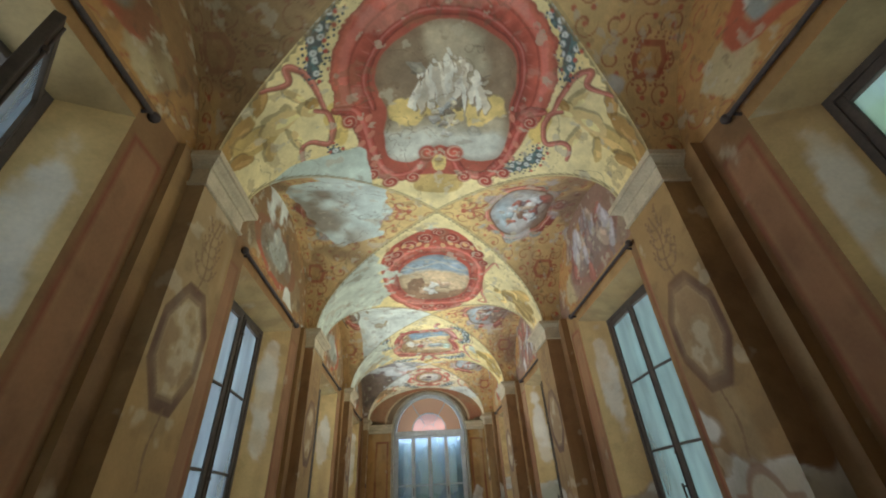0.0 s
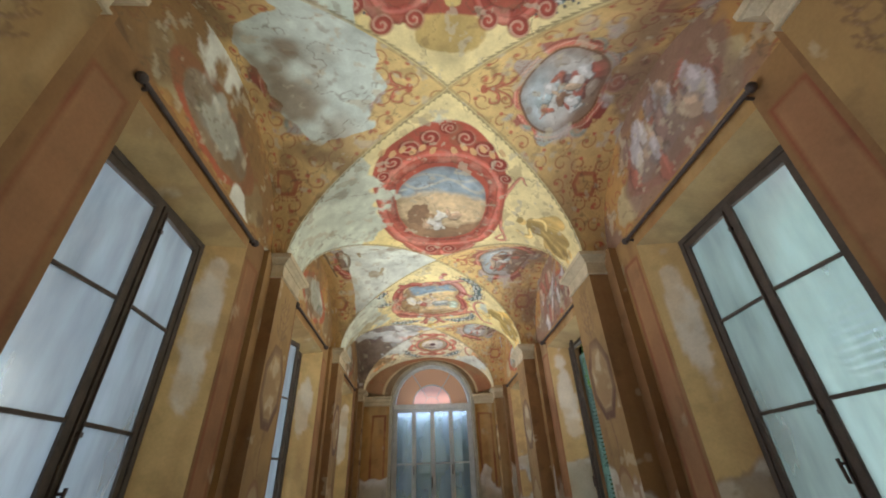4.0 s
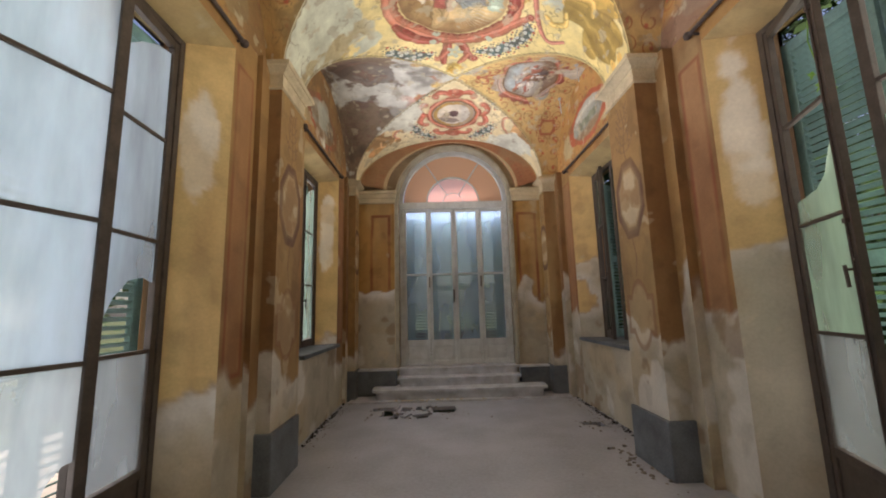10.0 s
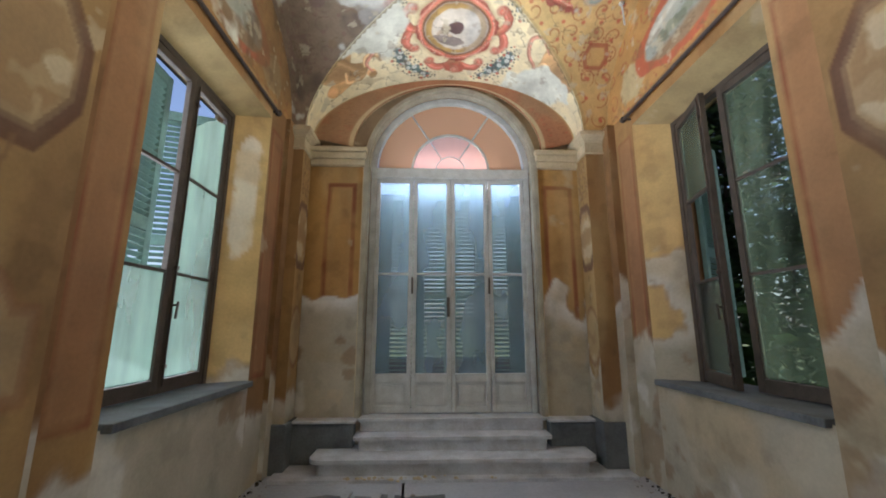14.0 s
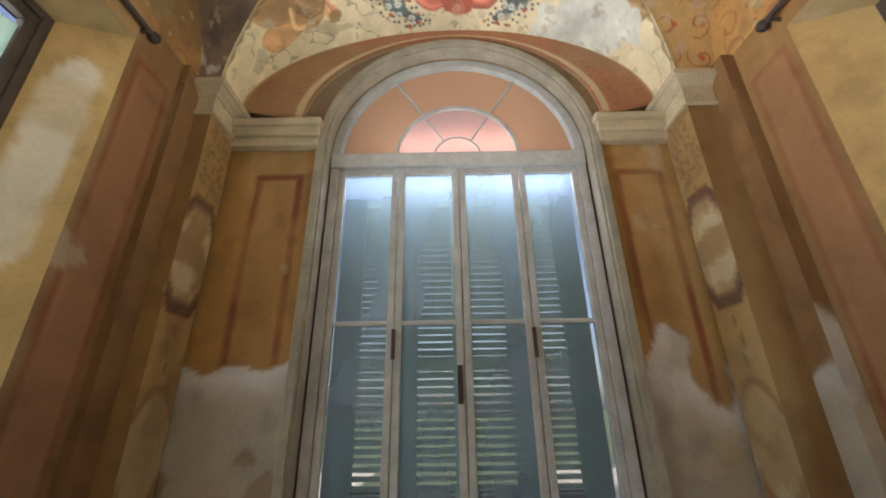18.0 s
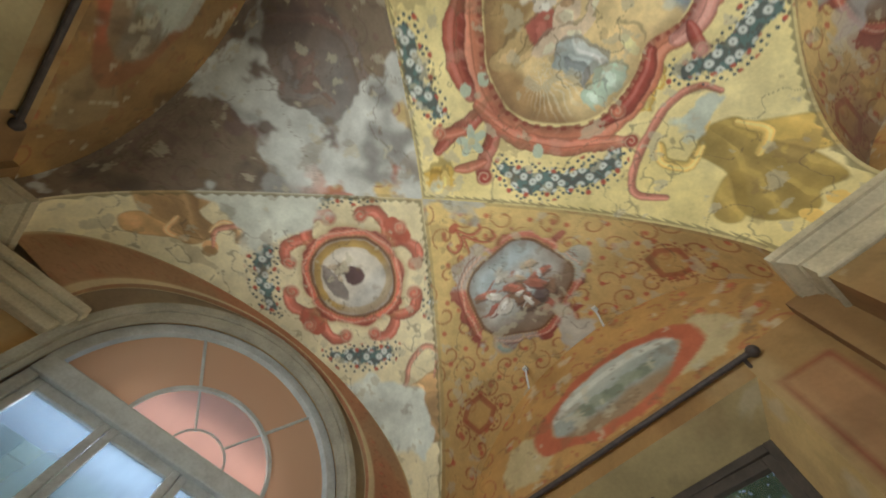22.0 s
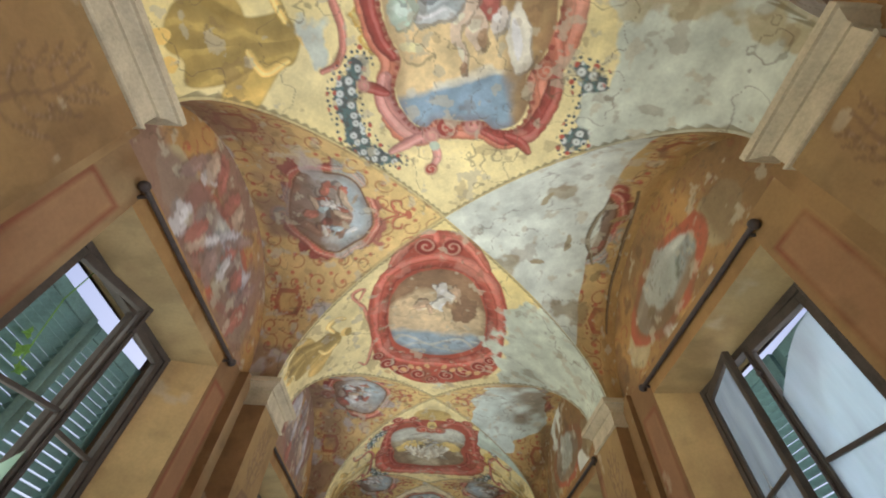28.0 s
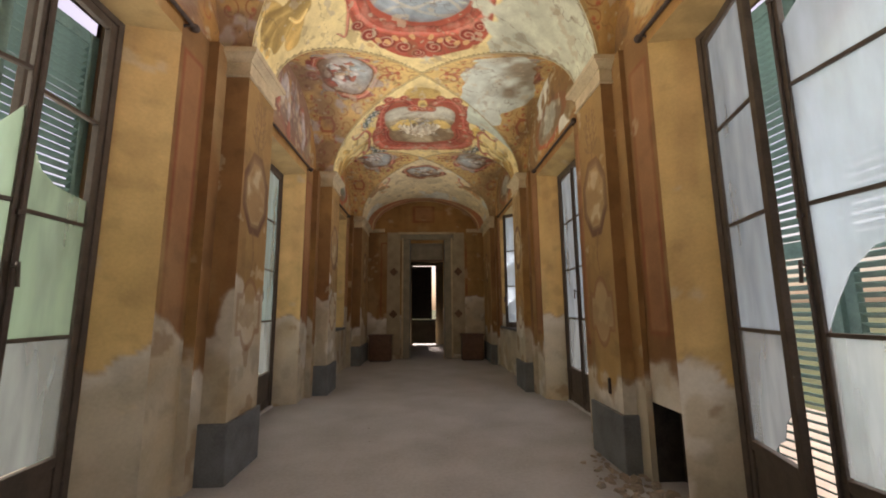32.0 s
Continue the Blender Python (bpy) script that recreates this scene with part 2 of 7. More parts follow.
def part(name, bm, mat, parent, label=""):
    me = bpy.data.meshes.new(name)
    bm.to_mesh(me)
    bm.free()
    me.materials.append(mat)
    ob = new(name, me)
    ob.parent = parent
    if label:
        ob["label"] = label
    return ob


def box(x0, x1, y0, y1, z0, z1, bevel=0.0, bm=None):
    made = bm is None
    bm = bm or bmesh.new()
    r = bmesh.ops.create_cube(bm, size=1.0, matrix=Matrix.Translation(((x0 + x1) / 2, (y0 + y1) / 2, (z0 + z1) / 2)) @ Matrix.Diagonal((abs(x1 - x0), abs(y1 - y0), abs(z1 - z0), 1)))
    if bevel:
        es = list({e for v in r["verts"] for e in v.link_edges})
        bmesh.ops.bevel(bm, geom=es, offset=bevel, segments=2, affect="EDGES", profile=0.6)
    return bm


def rod_bm(a, b, r, seg=10, bm=None):
    bm = bm or bmesh.new()
    a, b = Vector(a), Vector(b)
    m = Matrix.Translation((a + b) / 2) @ (b - a).to_track_quat("Z", "Y").to_matrix().to_4x4()
    bmesh.ops.create_cone(bm, cap_ends=True, segments=seg, radius1=r, radius2=r, depth=(b - a).length, matrix=m)
    return bm


class Sheet:
    """Gathers gridded patches of plaster into one painted mesh."""

    def __init__(self):
        self.v, self.f, self.c, self.n = [], [], [], 0

    def add(self, P, nu, nv, colour, flip=False):
        k = np.arange(nu * nv).reshape(nu, nv) + self.n
        q = np.stack([k[:-1, :-1], k[1:, :-1], k[1:, 1:], k[:-1, 1:]], -1).reshape(-1, 4)
        self.v.append(P)
        self.f.append(q[:, ::-1] if flip else q)
        self.c.append(colour)
        self.n += nu * nv

    def build(self, name, mat, parent=None, smooth=True):
        return finish(name, np.concatenate(self.v), np.concatenate(self.f), mat, parent, "", smooth, np.concatenate(self.c))


def uv_grid(nu, nv):
    a, b = np.meshgrid(np.linspace(0, 1, nu), np.linspace(0, 1, nv), indexing="ij")
    return a.ravel(), b.ravel()


def thing(name, label, category, loc=(0, 0, 0), group="", kind=""):
    ob = new(name)
    ob.location = loc
    return tagged(ob, label, category, group, kind)


# ---- painting of the plaster ----
CREAM, RED = (0.80, 0.69, 0.36), (0.50, 0.105, 0.065)
GREYBLUE = (0.07, 0.095, 0.105)
SALT, UMBER = (0.70, 0.72, 0.64), (0.16, 0.075, 0.03)


def P3(a, b, k=0.0):
    return np.stack([a, b, np.full_like(a, k)], 1)


def losses(P, col, amount, seed, colour=SALT, scale=1.3):
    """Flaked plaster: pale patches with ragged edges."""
    n = fbm(P, scale, seed, 5)
    m = sstep(0.62 - amount, 0.66 - amount, n)
    tone = np.asarray(colour) * (0.75 + 0.5 * fbm(P, 7, seed + 5, 3))[:, None]
    return col * (1 - m[:, None]) + tone * m[:, None]


def spots(s, t, cell, r, seed):
    i, j = np.floor(s / cell).astype(np.int64), np.floor(t / cell).astype(np.int64)
    ox = lattice(i, j, i * 0, seed) * 0.5 + 0.25
    oy = lattice(i, j, i * 0, seed + 1) * 0.5 + 0.25
    return inside(np.hypot(s - (i + ox) * cell, t - (j + oy) * cell) - r, r * 0.3)


def blob(s, t, cs, ct, rs, rt, turn=0.0, seed=0, rough=0.25):
    a = radians(turn)
    x, y = (s - cs) * math.cos(a) + (t - ct) * math.sin(a), -(s - cs) * math.sin(a) + (t - ct) * math.cos(a)
    d = np.hypot(x / rs, y / rt)
    out = np.zeros_like(d)
    near = d < 1.1 + rough
    if near.any():
        n = fbm(P3(s[near], t[near], seed * 0.9), 5.0 / max(rs, rt) * 0.35, seed, 3) - 0.5
        out[near] = inside(d[near] - 1 + rough * 2 * n, 0.07)
    return out


def brushed(P, col, seed):
    """Uneven brushwork, small abrasions and fine cracks over a painting."""
    col = col * (0.86 + 0.30 * fbm(P, 16, seed, 3))[:, None]
    col = over(col, sstep(0.66, 0.70, fbm(P, 9, seed + 1, 4)) * 0.6, (0.52, 0.47, 0.34))
    col = over(col, sstep(0.34, 0.30, fbm(P, 7, seed + 2, 4)) * 0.35, (0.22, 0.14, 0.07))
    return over(col, band(fbm(P, 2.3, seed + 3, 4) - 0.47, 0.0025, 0.003) * 0.5, (0.14, 0.10, 0.06))


def volute(s, t, col, cs, ct, r, hand, colour):
    """A painted scroll end: a round curl with a pale spiral line."""
    x, y = s - cs, t - ct
    rad, ang = np.hypot(x, y), np.arctan2(y, x)
    m = inside(rad - r, 0.02)
    turn = (hand * ang / (2 * math.pi) + 1.5 * rad / r) % 1.0
    tone = np.asarray(colour) * (0.7 + 0.6 * np.clip(1 - rad / r, 0, 1))[:, None]
    col = col * (1 - m[:, None]) + tone * m[:, None]
    return over(col, m * band(turn - 0.5, 0.13, 0.1) * 0.75, (0.62, 0.38, 0.27))


def tendrils(s, t, col, cell, seed, colour=(0.36, 0.11, 0.05), strength=0.75):
    """Curled stems, one curl to a cell, with a small red flower at some ends."""
    i, j = np.floor(s / cell).astype(np.int64), np.floor(t / cell).astype(np.int64)
    ox, oy = (lattice(i, j, i * 0, seed + k) - 0.5 for k in (0, 1))
    hand = np.where(lattice(i, j, i * 0, seed + 2) > 0.5, 1.0, -1.0)
    x, y = s - (i + 0.5 + 0.2 * ox) * cell, t - (j + 0.5 + 0.2 * oy) * cell
    rad, ang = np.hypot(x, y) / (0.46 * cell), np.arctan2(y, x) + 6.28 * lattice(i, j, i * 0, seed + 3)
    turn = (hand * ang / (2 * math.pi) + 1.15 * rad) % 1.0
    m = band(turn - 0.5, 0.055 / np.maximum(rad, 0.25) * 0.55, 0.06) * (rad < 1) * (rad > 0.2)
    col = over(col, m * strength, colour)
    return over(col, inside((rad - 0.2) * cell * 0.46, 0.008) * (lattice(i, j, i * 0, seed + 4) > 0.45) * strength, RED)


def oval_frame(s, t, col, c, r, thick, seed, colour=RED, lobes=5, wave=0.035, picture=None, ragged=0.0):
    near = np.hypot((s - c[0]) / (r[0] * 1.25 + thick * 1.8 + ragged), (t - c[1]) / (r[1] * 1.25 + thick * 1.8 + ragged)) < 1
    col = col.copy()
    col[near] = framed_picture(s[near], t[near], col[near], c, r, thick, seed, colour, lobes, wave, picture, ragged)
    return col


def framed_picture(s, t, col, c, r, thick, seed, colour, lobes, wave, picture, ragged):
    """A moulded red frame round a picture; c its middle, r its inner half sizes."""
    q = P3(s, t, seed)
    w1, w2 = fbm(q, 3.5, seed + 61, 3) - 0.5, fbm(q, 3.5, seed + 62, 3) - 0.5
    x, y = s - c[0] + 0.07 * w1, t - c[1] + 0.07 * w2
    th, rr = np.arctan2(y / r[1], x / r[0]), np.hypot(x / r[0], y / r[1])
    size = (r[0] + r[1]) / 2
    n = fbm(q, 8, seed, 3) - 0.5
    d = (rr - 1 - wave * np.cos(lobes * th + seed)) * size
    leafy = np.abs(np.sin(th * lobes * 3 + 2.0 * np.sin(th * lobes)))
    outer = thick * (0.92 + 0.22 * np.cos(2 * lobes * th + 1) + 0.16 * leafy) + ragged * n
    m = inside(d - outer, 0.010)
    u = np.clip(d / thick, 0, 1.3)
    tone = np.asarray(colour) * (0.60 + 0.85 * np.sin(math.pi * np.clip(u, 0, 1)) ** 2 + 0.6 * n)[:, None]
    if ragged:
        tone = over(tone, sstep(0.15, 0.5, np.sin(3 * th + seed)) * 0.8, np.asarray((0.40, 0.52, 0.48)))
    # the painter's own modelling of the moulding
    tone = over(tone, sstep(-0.2, 0.9, np.cos(th + 1.9)) * 0.30, (0.66, 0.33, 0.24))
    tone = over(tone, sstep(0.35, 0.9, -np.cos(th + 1.9)) * 0.35, (0.24, 0.04, 0.03))
    col = over(col, inside(d - outer - 0.03, 0.03) * (1 - m) * 0.45, (0.40, 0.27, 0.11))
    col = col * (1 - m[:, None]) + tone * m[:, None]
    col = over(col, m * band(u - 0.62 - 0.1 * np.sin(th * lobes * 2), 0.05, 0.06) * 0.65, (0.74, 0.47, 0.36))
    col = over(col, m * band(u - 0.92, 0.035, 0.04) * 0.6, (0.22, 0.04, 0.03))
    col = over(col, m * band(np.sin(th * lobes * 6 + 9 * u), 0.16, 0.2) * sstep(0.3, 0.5, u) * 0.45, (0.25, 0.05, 0.035))
    col = over(col, m * band(u - 0.16, 0.05, 0.05) * band(np.sin(th * 46), 0.55, 0.3) * 0.6, (0.70, 0.44, 0.20))
    inn = inside(d + 0.02 * n, 0.010)
    pu, pv = x / r[0] + 0.20 * w2 + 0.10 * n, y / r[1] + 0.20 * w1 + 0.10 * (fbm(q, 9, seed + 64, 3) - 0.5)
    pic = np.array(col)
    k = inn > 0
    pic[k] = picture(pu[k], pv[k], q[k], n[k])
    pic = pic * (0.72 + 0.56 * fbm(q, 12, seed + 66, 3))[:, None]
    pic = over(pic, sstep(-0.14, 0.0, d + 0.05 * w1) * 0.5, (0.20, 0.11, 0.06))
    col = col * (1 - inn[:, None]) + pic * inn[:, None]
    return over(col, band(d, 0.007, 0.010) * 0.8, UMBER)


def curve(pts, closed=False, n=7):
    """A smooth line through a few points."""
    p = np.asarray(pts, float)
    if closed:
        p = np.concatenate([p[-1:], p, p[:2]])
    else:
        p = np.concatenate([2 * p[:1] - p[1:2], p, 2 * p[-1:] - p[-2:-1]])
    f = (np.arange(n) / n)[:, None]
    out = []
    for a, b, c, d in zip(p[:-3], p[1:-2], p[2:-1], p[3:]):
        out.append(0.5 * (2 * b + (c - a) * f + (2 * a - 5 * b + 4 * c - d) * f ** 2 + (3 * b - a - 3 * c + d) * f ** 3))
    return np.concatenate(out + [p[-2:-1]])


def to_curve(s, t, C, reach):
    """The points within reach of a line: their index, distance, place along it, and side."""
    lo, hi = C.min(0) - reach, C.max(0) + reach
    k = np.nonzero((s > lo[0]) & (s < hi[0]) & (t > lo[1]) & (t < hi[1]))[0]
    best, along, side = np.full(len(k), 9.0), np.zeros(len(k)), np.ones(len(k))
    x, y = s[k], t[k]
    for i in range(len(C) - 1):
        d = C[i + 1] - C[i]
        L = float(d @ d) + 1e-12
        f = np.clip(((x - C[i][0]) * d[0] + (y - C[i][1]) * d[1]) / L, 0, 1)
        ex, ey = x - C[i][0] - f * d[0], y - C[i][1] - f * d[1]
        r = np.hypot(ex, ey)
        m = r < best
        best[m], along[m], side[m] = r[m], (i + f[m]) / (len(C) - 1), np.sign(d[0] * ey - d[1] * ex)[m]
    return k, best, along, side


def stroke(s, t, col, pts, w, colour, taper=0.7, closed=False, strength=0.95):
    """A broad brush stroke in three tones, with the painter's outline and carved ribs."""
    C = curve(pts, closed)
    k, d, al, sd = to_curve(s, t, C, w * 1.6)
    if not len(k):
        return col
    q = P3(s[k], t[k], w * 31)
    n = fbm(q, 14, 801, 3) - 0.5
    wid = w * (1 - (0 if closed else taper) * np.abs(2 * al - 1) ** 2.5) * (1 + 0.5 * n) + 0.001
    L = float(np.hypot(*np.diff(C, axis=0).T).sum())
    carved = w > 0.05
    if carved:
        wid = wid * (0.96 + 0.09 * np.abs(np.sin(al * L * 11)))
    u = sd * d / wid
    m = inside(d - wid, 0.007) * strength
    c = np.asarray(colour)
    tone = c * (0.72 + 0.48 * np.cos(1.5 * u + 0.6) + 0.5 * n)[:, None]
    tone = over(tone, band(u + 0.35, 0.10, 0.25) * 0.5, np.minimum(c * 1.35 + 0.14, 0.85))
    if carved:
        rib = np.sin(al * L * 52 + 2.6 * u)
        tone = over(tone, sstep(0.45, 0.95, rib) * sstep(0.2, 0.5, u) * 0.22, c * 0.5)
        tone = over(tone, sstep(0.80, 1.0, -rib) * sstep(0.2, 0.5, u) * 0.22, np.minimum(c * 1.3 + 0.16, 0.85))
        tone = over(tone, band(u - 0.02, 0.04, 0.05) * 0.5, c * 0.45)
        tone = over(tone, sstep(0.50, 0.62, fbm(q, 5, 803, 4)) * 0.35, (0.62, 0.36, 0.28))
    tone = over(tone, sstep(0.74, 0.97, np.abs(u)) * 0.5, c * 0.38)
    col = col.copy()
    col[k] = col[k] * (1 - m[:, None]) + tone * m[:, None]
    return col


def region(s, t, pts):
    """Signed distance to a closed smooth outline, negative inside."""
    C = curve(pts, True)
    out = np.full(len(s), 1.0)
    k, d, al, sd = to_curve(s, t, C, 0.4)
    x, y = s[k], t[k]
    odd = np.zeros(len(k), bool)
    for a, b in zip(C[:-1], C[1:]):
        if a[1] != b[1]:
            odd ^= ((a[1] > y) != (b[1] > y)) & (x < (b[0] - a[0]) * (y - a[1]) / (b[1] - a[1]) + a[0])
    out[k] = np.where(odd, -d, d)
    return out


def swag(s, t, col, pts, w, seed):
    """A garland of dark leaves with white flowers and red berries along a line."""
    k, d, al, sd = to_curve(s, t, curve(pts), w + 0.12)
    if not len(k):
        return col
    a, b, c = s[k], t[k], col[k]
    q = P3(a, b, seed)
    n = fbm(q, 20, seed, 3) - 0.5
    off = np.abs(2 * al - 1)
    e = d - w * np.sqrt(np.clip(1.05 - off ** 3, 0, 1))
    m = inside(e + 0.11 * n, 0.010)
    c = over(c, m * 0.95, GREYBLUE)
    c = over(c, m * sstep(0.52, 0.60, fbm(q, 30, seed + 5, 2)) * 0.8, (0.12, 0.21, 0.20))
    c = over(c, m * spots(a, b, 0.085, 0.028, seed), (0.66, 0.69, 0.66))
    c = over(c, m * spots(a, b, 0.085, 0.009, seed), (0.30, 0.34, 0.30))
    fringe = band(e - 0.03, 0.03, 0.02)
    c = over(c, fringe * spots(a, b, 0.05, 0.012, seed + 3), GREYBLUE)
    c = over(c, fringe * spots(a + 0.03, b, 0.11, 0.019, seed + 7), RED)
    col = col.copy()
    col[k] = c
    return col


def shaped_picture(s, t, col, pts, picture, seed):
    """A picture that fills a free outline."""
    d = region(s, t, pts)
    k = np.nonzero(d < 0.03)[0]
    p = np.asarray(pts)
    mid, half = (p.max(0) + p.min(0)) / 2, (p.max(0) - p.min(0)) / 2
    q = P3(s[k], t[k], seed)
    n = fbm(q, 8, seed, 3) - 0.5
    w1, w2 = fbm(q, 3.5, seed + 61, 3) - 0.5, fbm(q, 3.5, seed + 62, 3) - 0.5
    u, v = (s[k] - mid[0]) / half[0] + 0.20 * w2 + 0.10 * n, (t[k] - mid[1]) / half[1] + 0.20 * w1 + 0.10 * (fbm(q, 9, seed + 64, 3) - 0.5)
    pic = picture(u, v, q, n) * (0.74 + 0.52 * fbm(q, 12, seed + 66, 3))[:, None]
    pic = over(pic, sstep(-0.10, 0.0, d[k] + 0.05 * w1) * 0.45, (0.20, 0.11, 0.06))
    m = inside(d[k], 0.010)[:, None]
    col = col.copy()
    col[k] = col[k] * (1 - m) + pic * m
    return col


def dabs(pic, u, v, seed, count, colours, size=0.2, spread=0.5, mid=(0.0, 0.0)):
    """Loose modelled brush shapes, each of one colour with a light and a shaded side."""
    rnd = random.Random(seed)
    for k in range(count):
        a, b = mid[0] + rnd.uniform(-spread, spread), mid[1] + rnd.uniform(-spread, spread)
        f, g, turn = rnd.uniform(0.4, 1.0) * size, rnd.uniform(0.3, 0.7), rnd.uniform(0, 180)
        c = np.asarray(rnd.choice(colours))
        pic = over(pic, blob(u, v, a + 0.10 * f, b + 0.28 * f, f, f * g, turn, seed + k, 0.45) * 0.8, c * 0.38)
        pic = over(pic, blob(u, v, a, b, f, f * g, turn, seed + k, 0.45) * 0.9, c)
        pic = over(pic, blob(u, v, a - 0.15 * f, b - 0.2 * f, f * 0.5, f * g * 0.4, turn, seed + k + 3, 0.5) * 0.7, np.minimum(c * 1.45, 0.86))
        if k % 2:
            pic = over(pic, blob(u, v, a + f * 0.9 * math.cos(turn), b + f * 0.9 * math.sin(turn), f * 0.62, f * 0.13, turn * 57 + 40, seed + k + 5, 0.3) * 0.85, c * 0.9)
    return pic


def base_tone(u, colour, q, seed, depth=0.5):
    return np.tile(np.asarray(colour), (len(u), 1)) * (1 - depth / 2 + depth * fbm(q, 3.2, seed, 4))[:, None]


def picture_flames(u, v, q, n):
    w = fbm(q, 2.5, 301, 4) - 0.5
    pic = base_tone(u, (0.46, 0.40, 0.27), q, 302)
    pic = over(pic, sstep(0.25, 0.5, np.abs(u) + w * 0.6) * sstep(0.25, 0.0, v + w * 0.4) * 0.8, (0.25, 0.17, 0.10))
    for cx, cv, r in ((-0.50, 0.12, 0.32), (0.52, 0.10, 0.34), (0.0, 0.22, 0.25)):
        pic = over(pic, blob(u, v, cx, cv, r, r * 0.7, 0, 303, 0.5) * 0.85, (0.80, 0.62, 0.22))
    pic = dabs(pic, u, v, 12, 8, ((0.22, 0.18, 0.13), (0.34, 0.31, 0.24)), 0.16, 0.5, (0.0, 0.02))
    rnd = random.Random(5)
    for k in range(15):
        cx = (k - 7) * 0.072
        cv, hh = -0.30 + 0.14 * rnd.random() + abs(cx) * 0.25, 0.34 - abs(cx) * 0.28
        tone = np.asarray(((0.86, 0.83, 0.70), (0.78, 0.77, 0.66), (0.66, 0.60, 0.46))[k % 3])
        lean = rnd.uniform(-22, 22)
        wide = 0.035 + 0.03 * rnd.random()
        pic = over(pic, blob(u, v, cx + 0.025, cv + 0.03, wide, hh, lean, 310 + k, 0.5) * 0.8, (0.26, 0.19, 0.12))
        pic = over(pic, blob(u, v, cx, cv, wide, hh, lean, 310 + k, 0.5), tone)
        pic = over(pic, blob(u, v, cx, cv - hh - 0.03, 0.032, 0.035, 0, 330 + k, 0.3), tone * 0.9)
        pic = over(pic, blob(u, v, cx + 0.06, cv - hh * 0.5, 0.075, 0.018, rnd.uniform(20, 80), 350 + k, 0.3), tone)
    pic = dabs(pic, u, v, 17, 9, ((0.80, 0.77, 0.64), (0.50, 0.52, 0.50), (0.70, 0.62, 0.44)), 0.12, 0.26, (0.0, 0.12))
    pic = over(pic, sstep(0.30, 0.48, v + w * 0.5) * 0.92, np.asarray((0.66, 0.69, 0.60)))
    return dabs(pic, u, v, 18, 3, ((0.55, 0.55, 0.50),), 0.09, 0.2, (0.1, 0.45))


def picture_sea(u, v, q, n):
    w = fbm(q, 2.5, 321, 4) - 0.5
    pic = base_tone(u, (0.72, 0.56, 0.34), q, 322, 0.3)
    pic = over(pic, sstep(-0.25, -0.42, v + w * 0.25), (0.33, 0.42, 0.48))
    pic = over(pic, band(v + 0.58 + 0.12 * np.sin(u * 5 + 1) + 0.1 * w, 0.02, 0.03) * 0.8, (0.55, 0.55, 0.47))
    pic = over(pic, band(v + 0.75 - 0.08 * np.sin(u * 4), 0.018, 0.03) * 0.7, (0.50, 0.52, 0.46))
    pic = over(pic, sstep(0.52, 0.66, v + 0.35 * u * u + w * 0.4), (0.34, 0.21, 0.12))
    pic = over(pic, blob(u, v, -0.55, 0.25, 0.25, 0.3, 0, 323, 0.5), (0.28, 0.17, 0.10))
    pic = dabs(pic, u, v, 21, 7, ((0.58, 0.41, 0.27), (0.42, 0.27, 0.15), (0.70, 0.57, 0.42)), 0.2, 0.34, (0.0, 0.22))
    return dabs(pic, u, v, 22, 6, ((0.82, 0.80, 0.72), (0.74, 0.72, 0.66)), 0.16, 0.2, (-0.1, 0.42))


def modelled(pic, u, v, shapes, seed):
    """Placed brush shapes (u, v, half length, half width, turn, colour), each with a shaded and a lit side."""
    for i, (a, b, f, g, turn, c) in enumerate(shapes):
        c = np.asarray(c)
        pic = over(pic, blob(u, v, a - 0.03, b - 0.03, f, g, turn, seed + i, 0.4) * 0.7, c * 0.42)
        pic = over(pic, blob(u, v, a, b, f, g, turn, seed + i, 0.4) * 0.95, c)
        pic = over(pic, blob(u, v, a + 0.02, b + 0.02, f * 0.6, g * 0.35, turn, seed + i + 40, 0.5) * 0.7, np.minimum(c * 1.4 + 0.04, 0.88))
    return pic


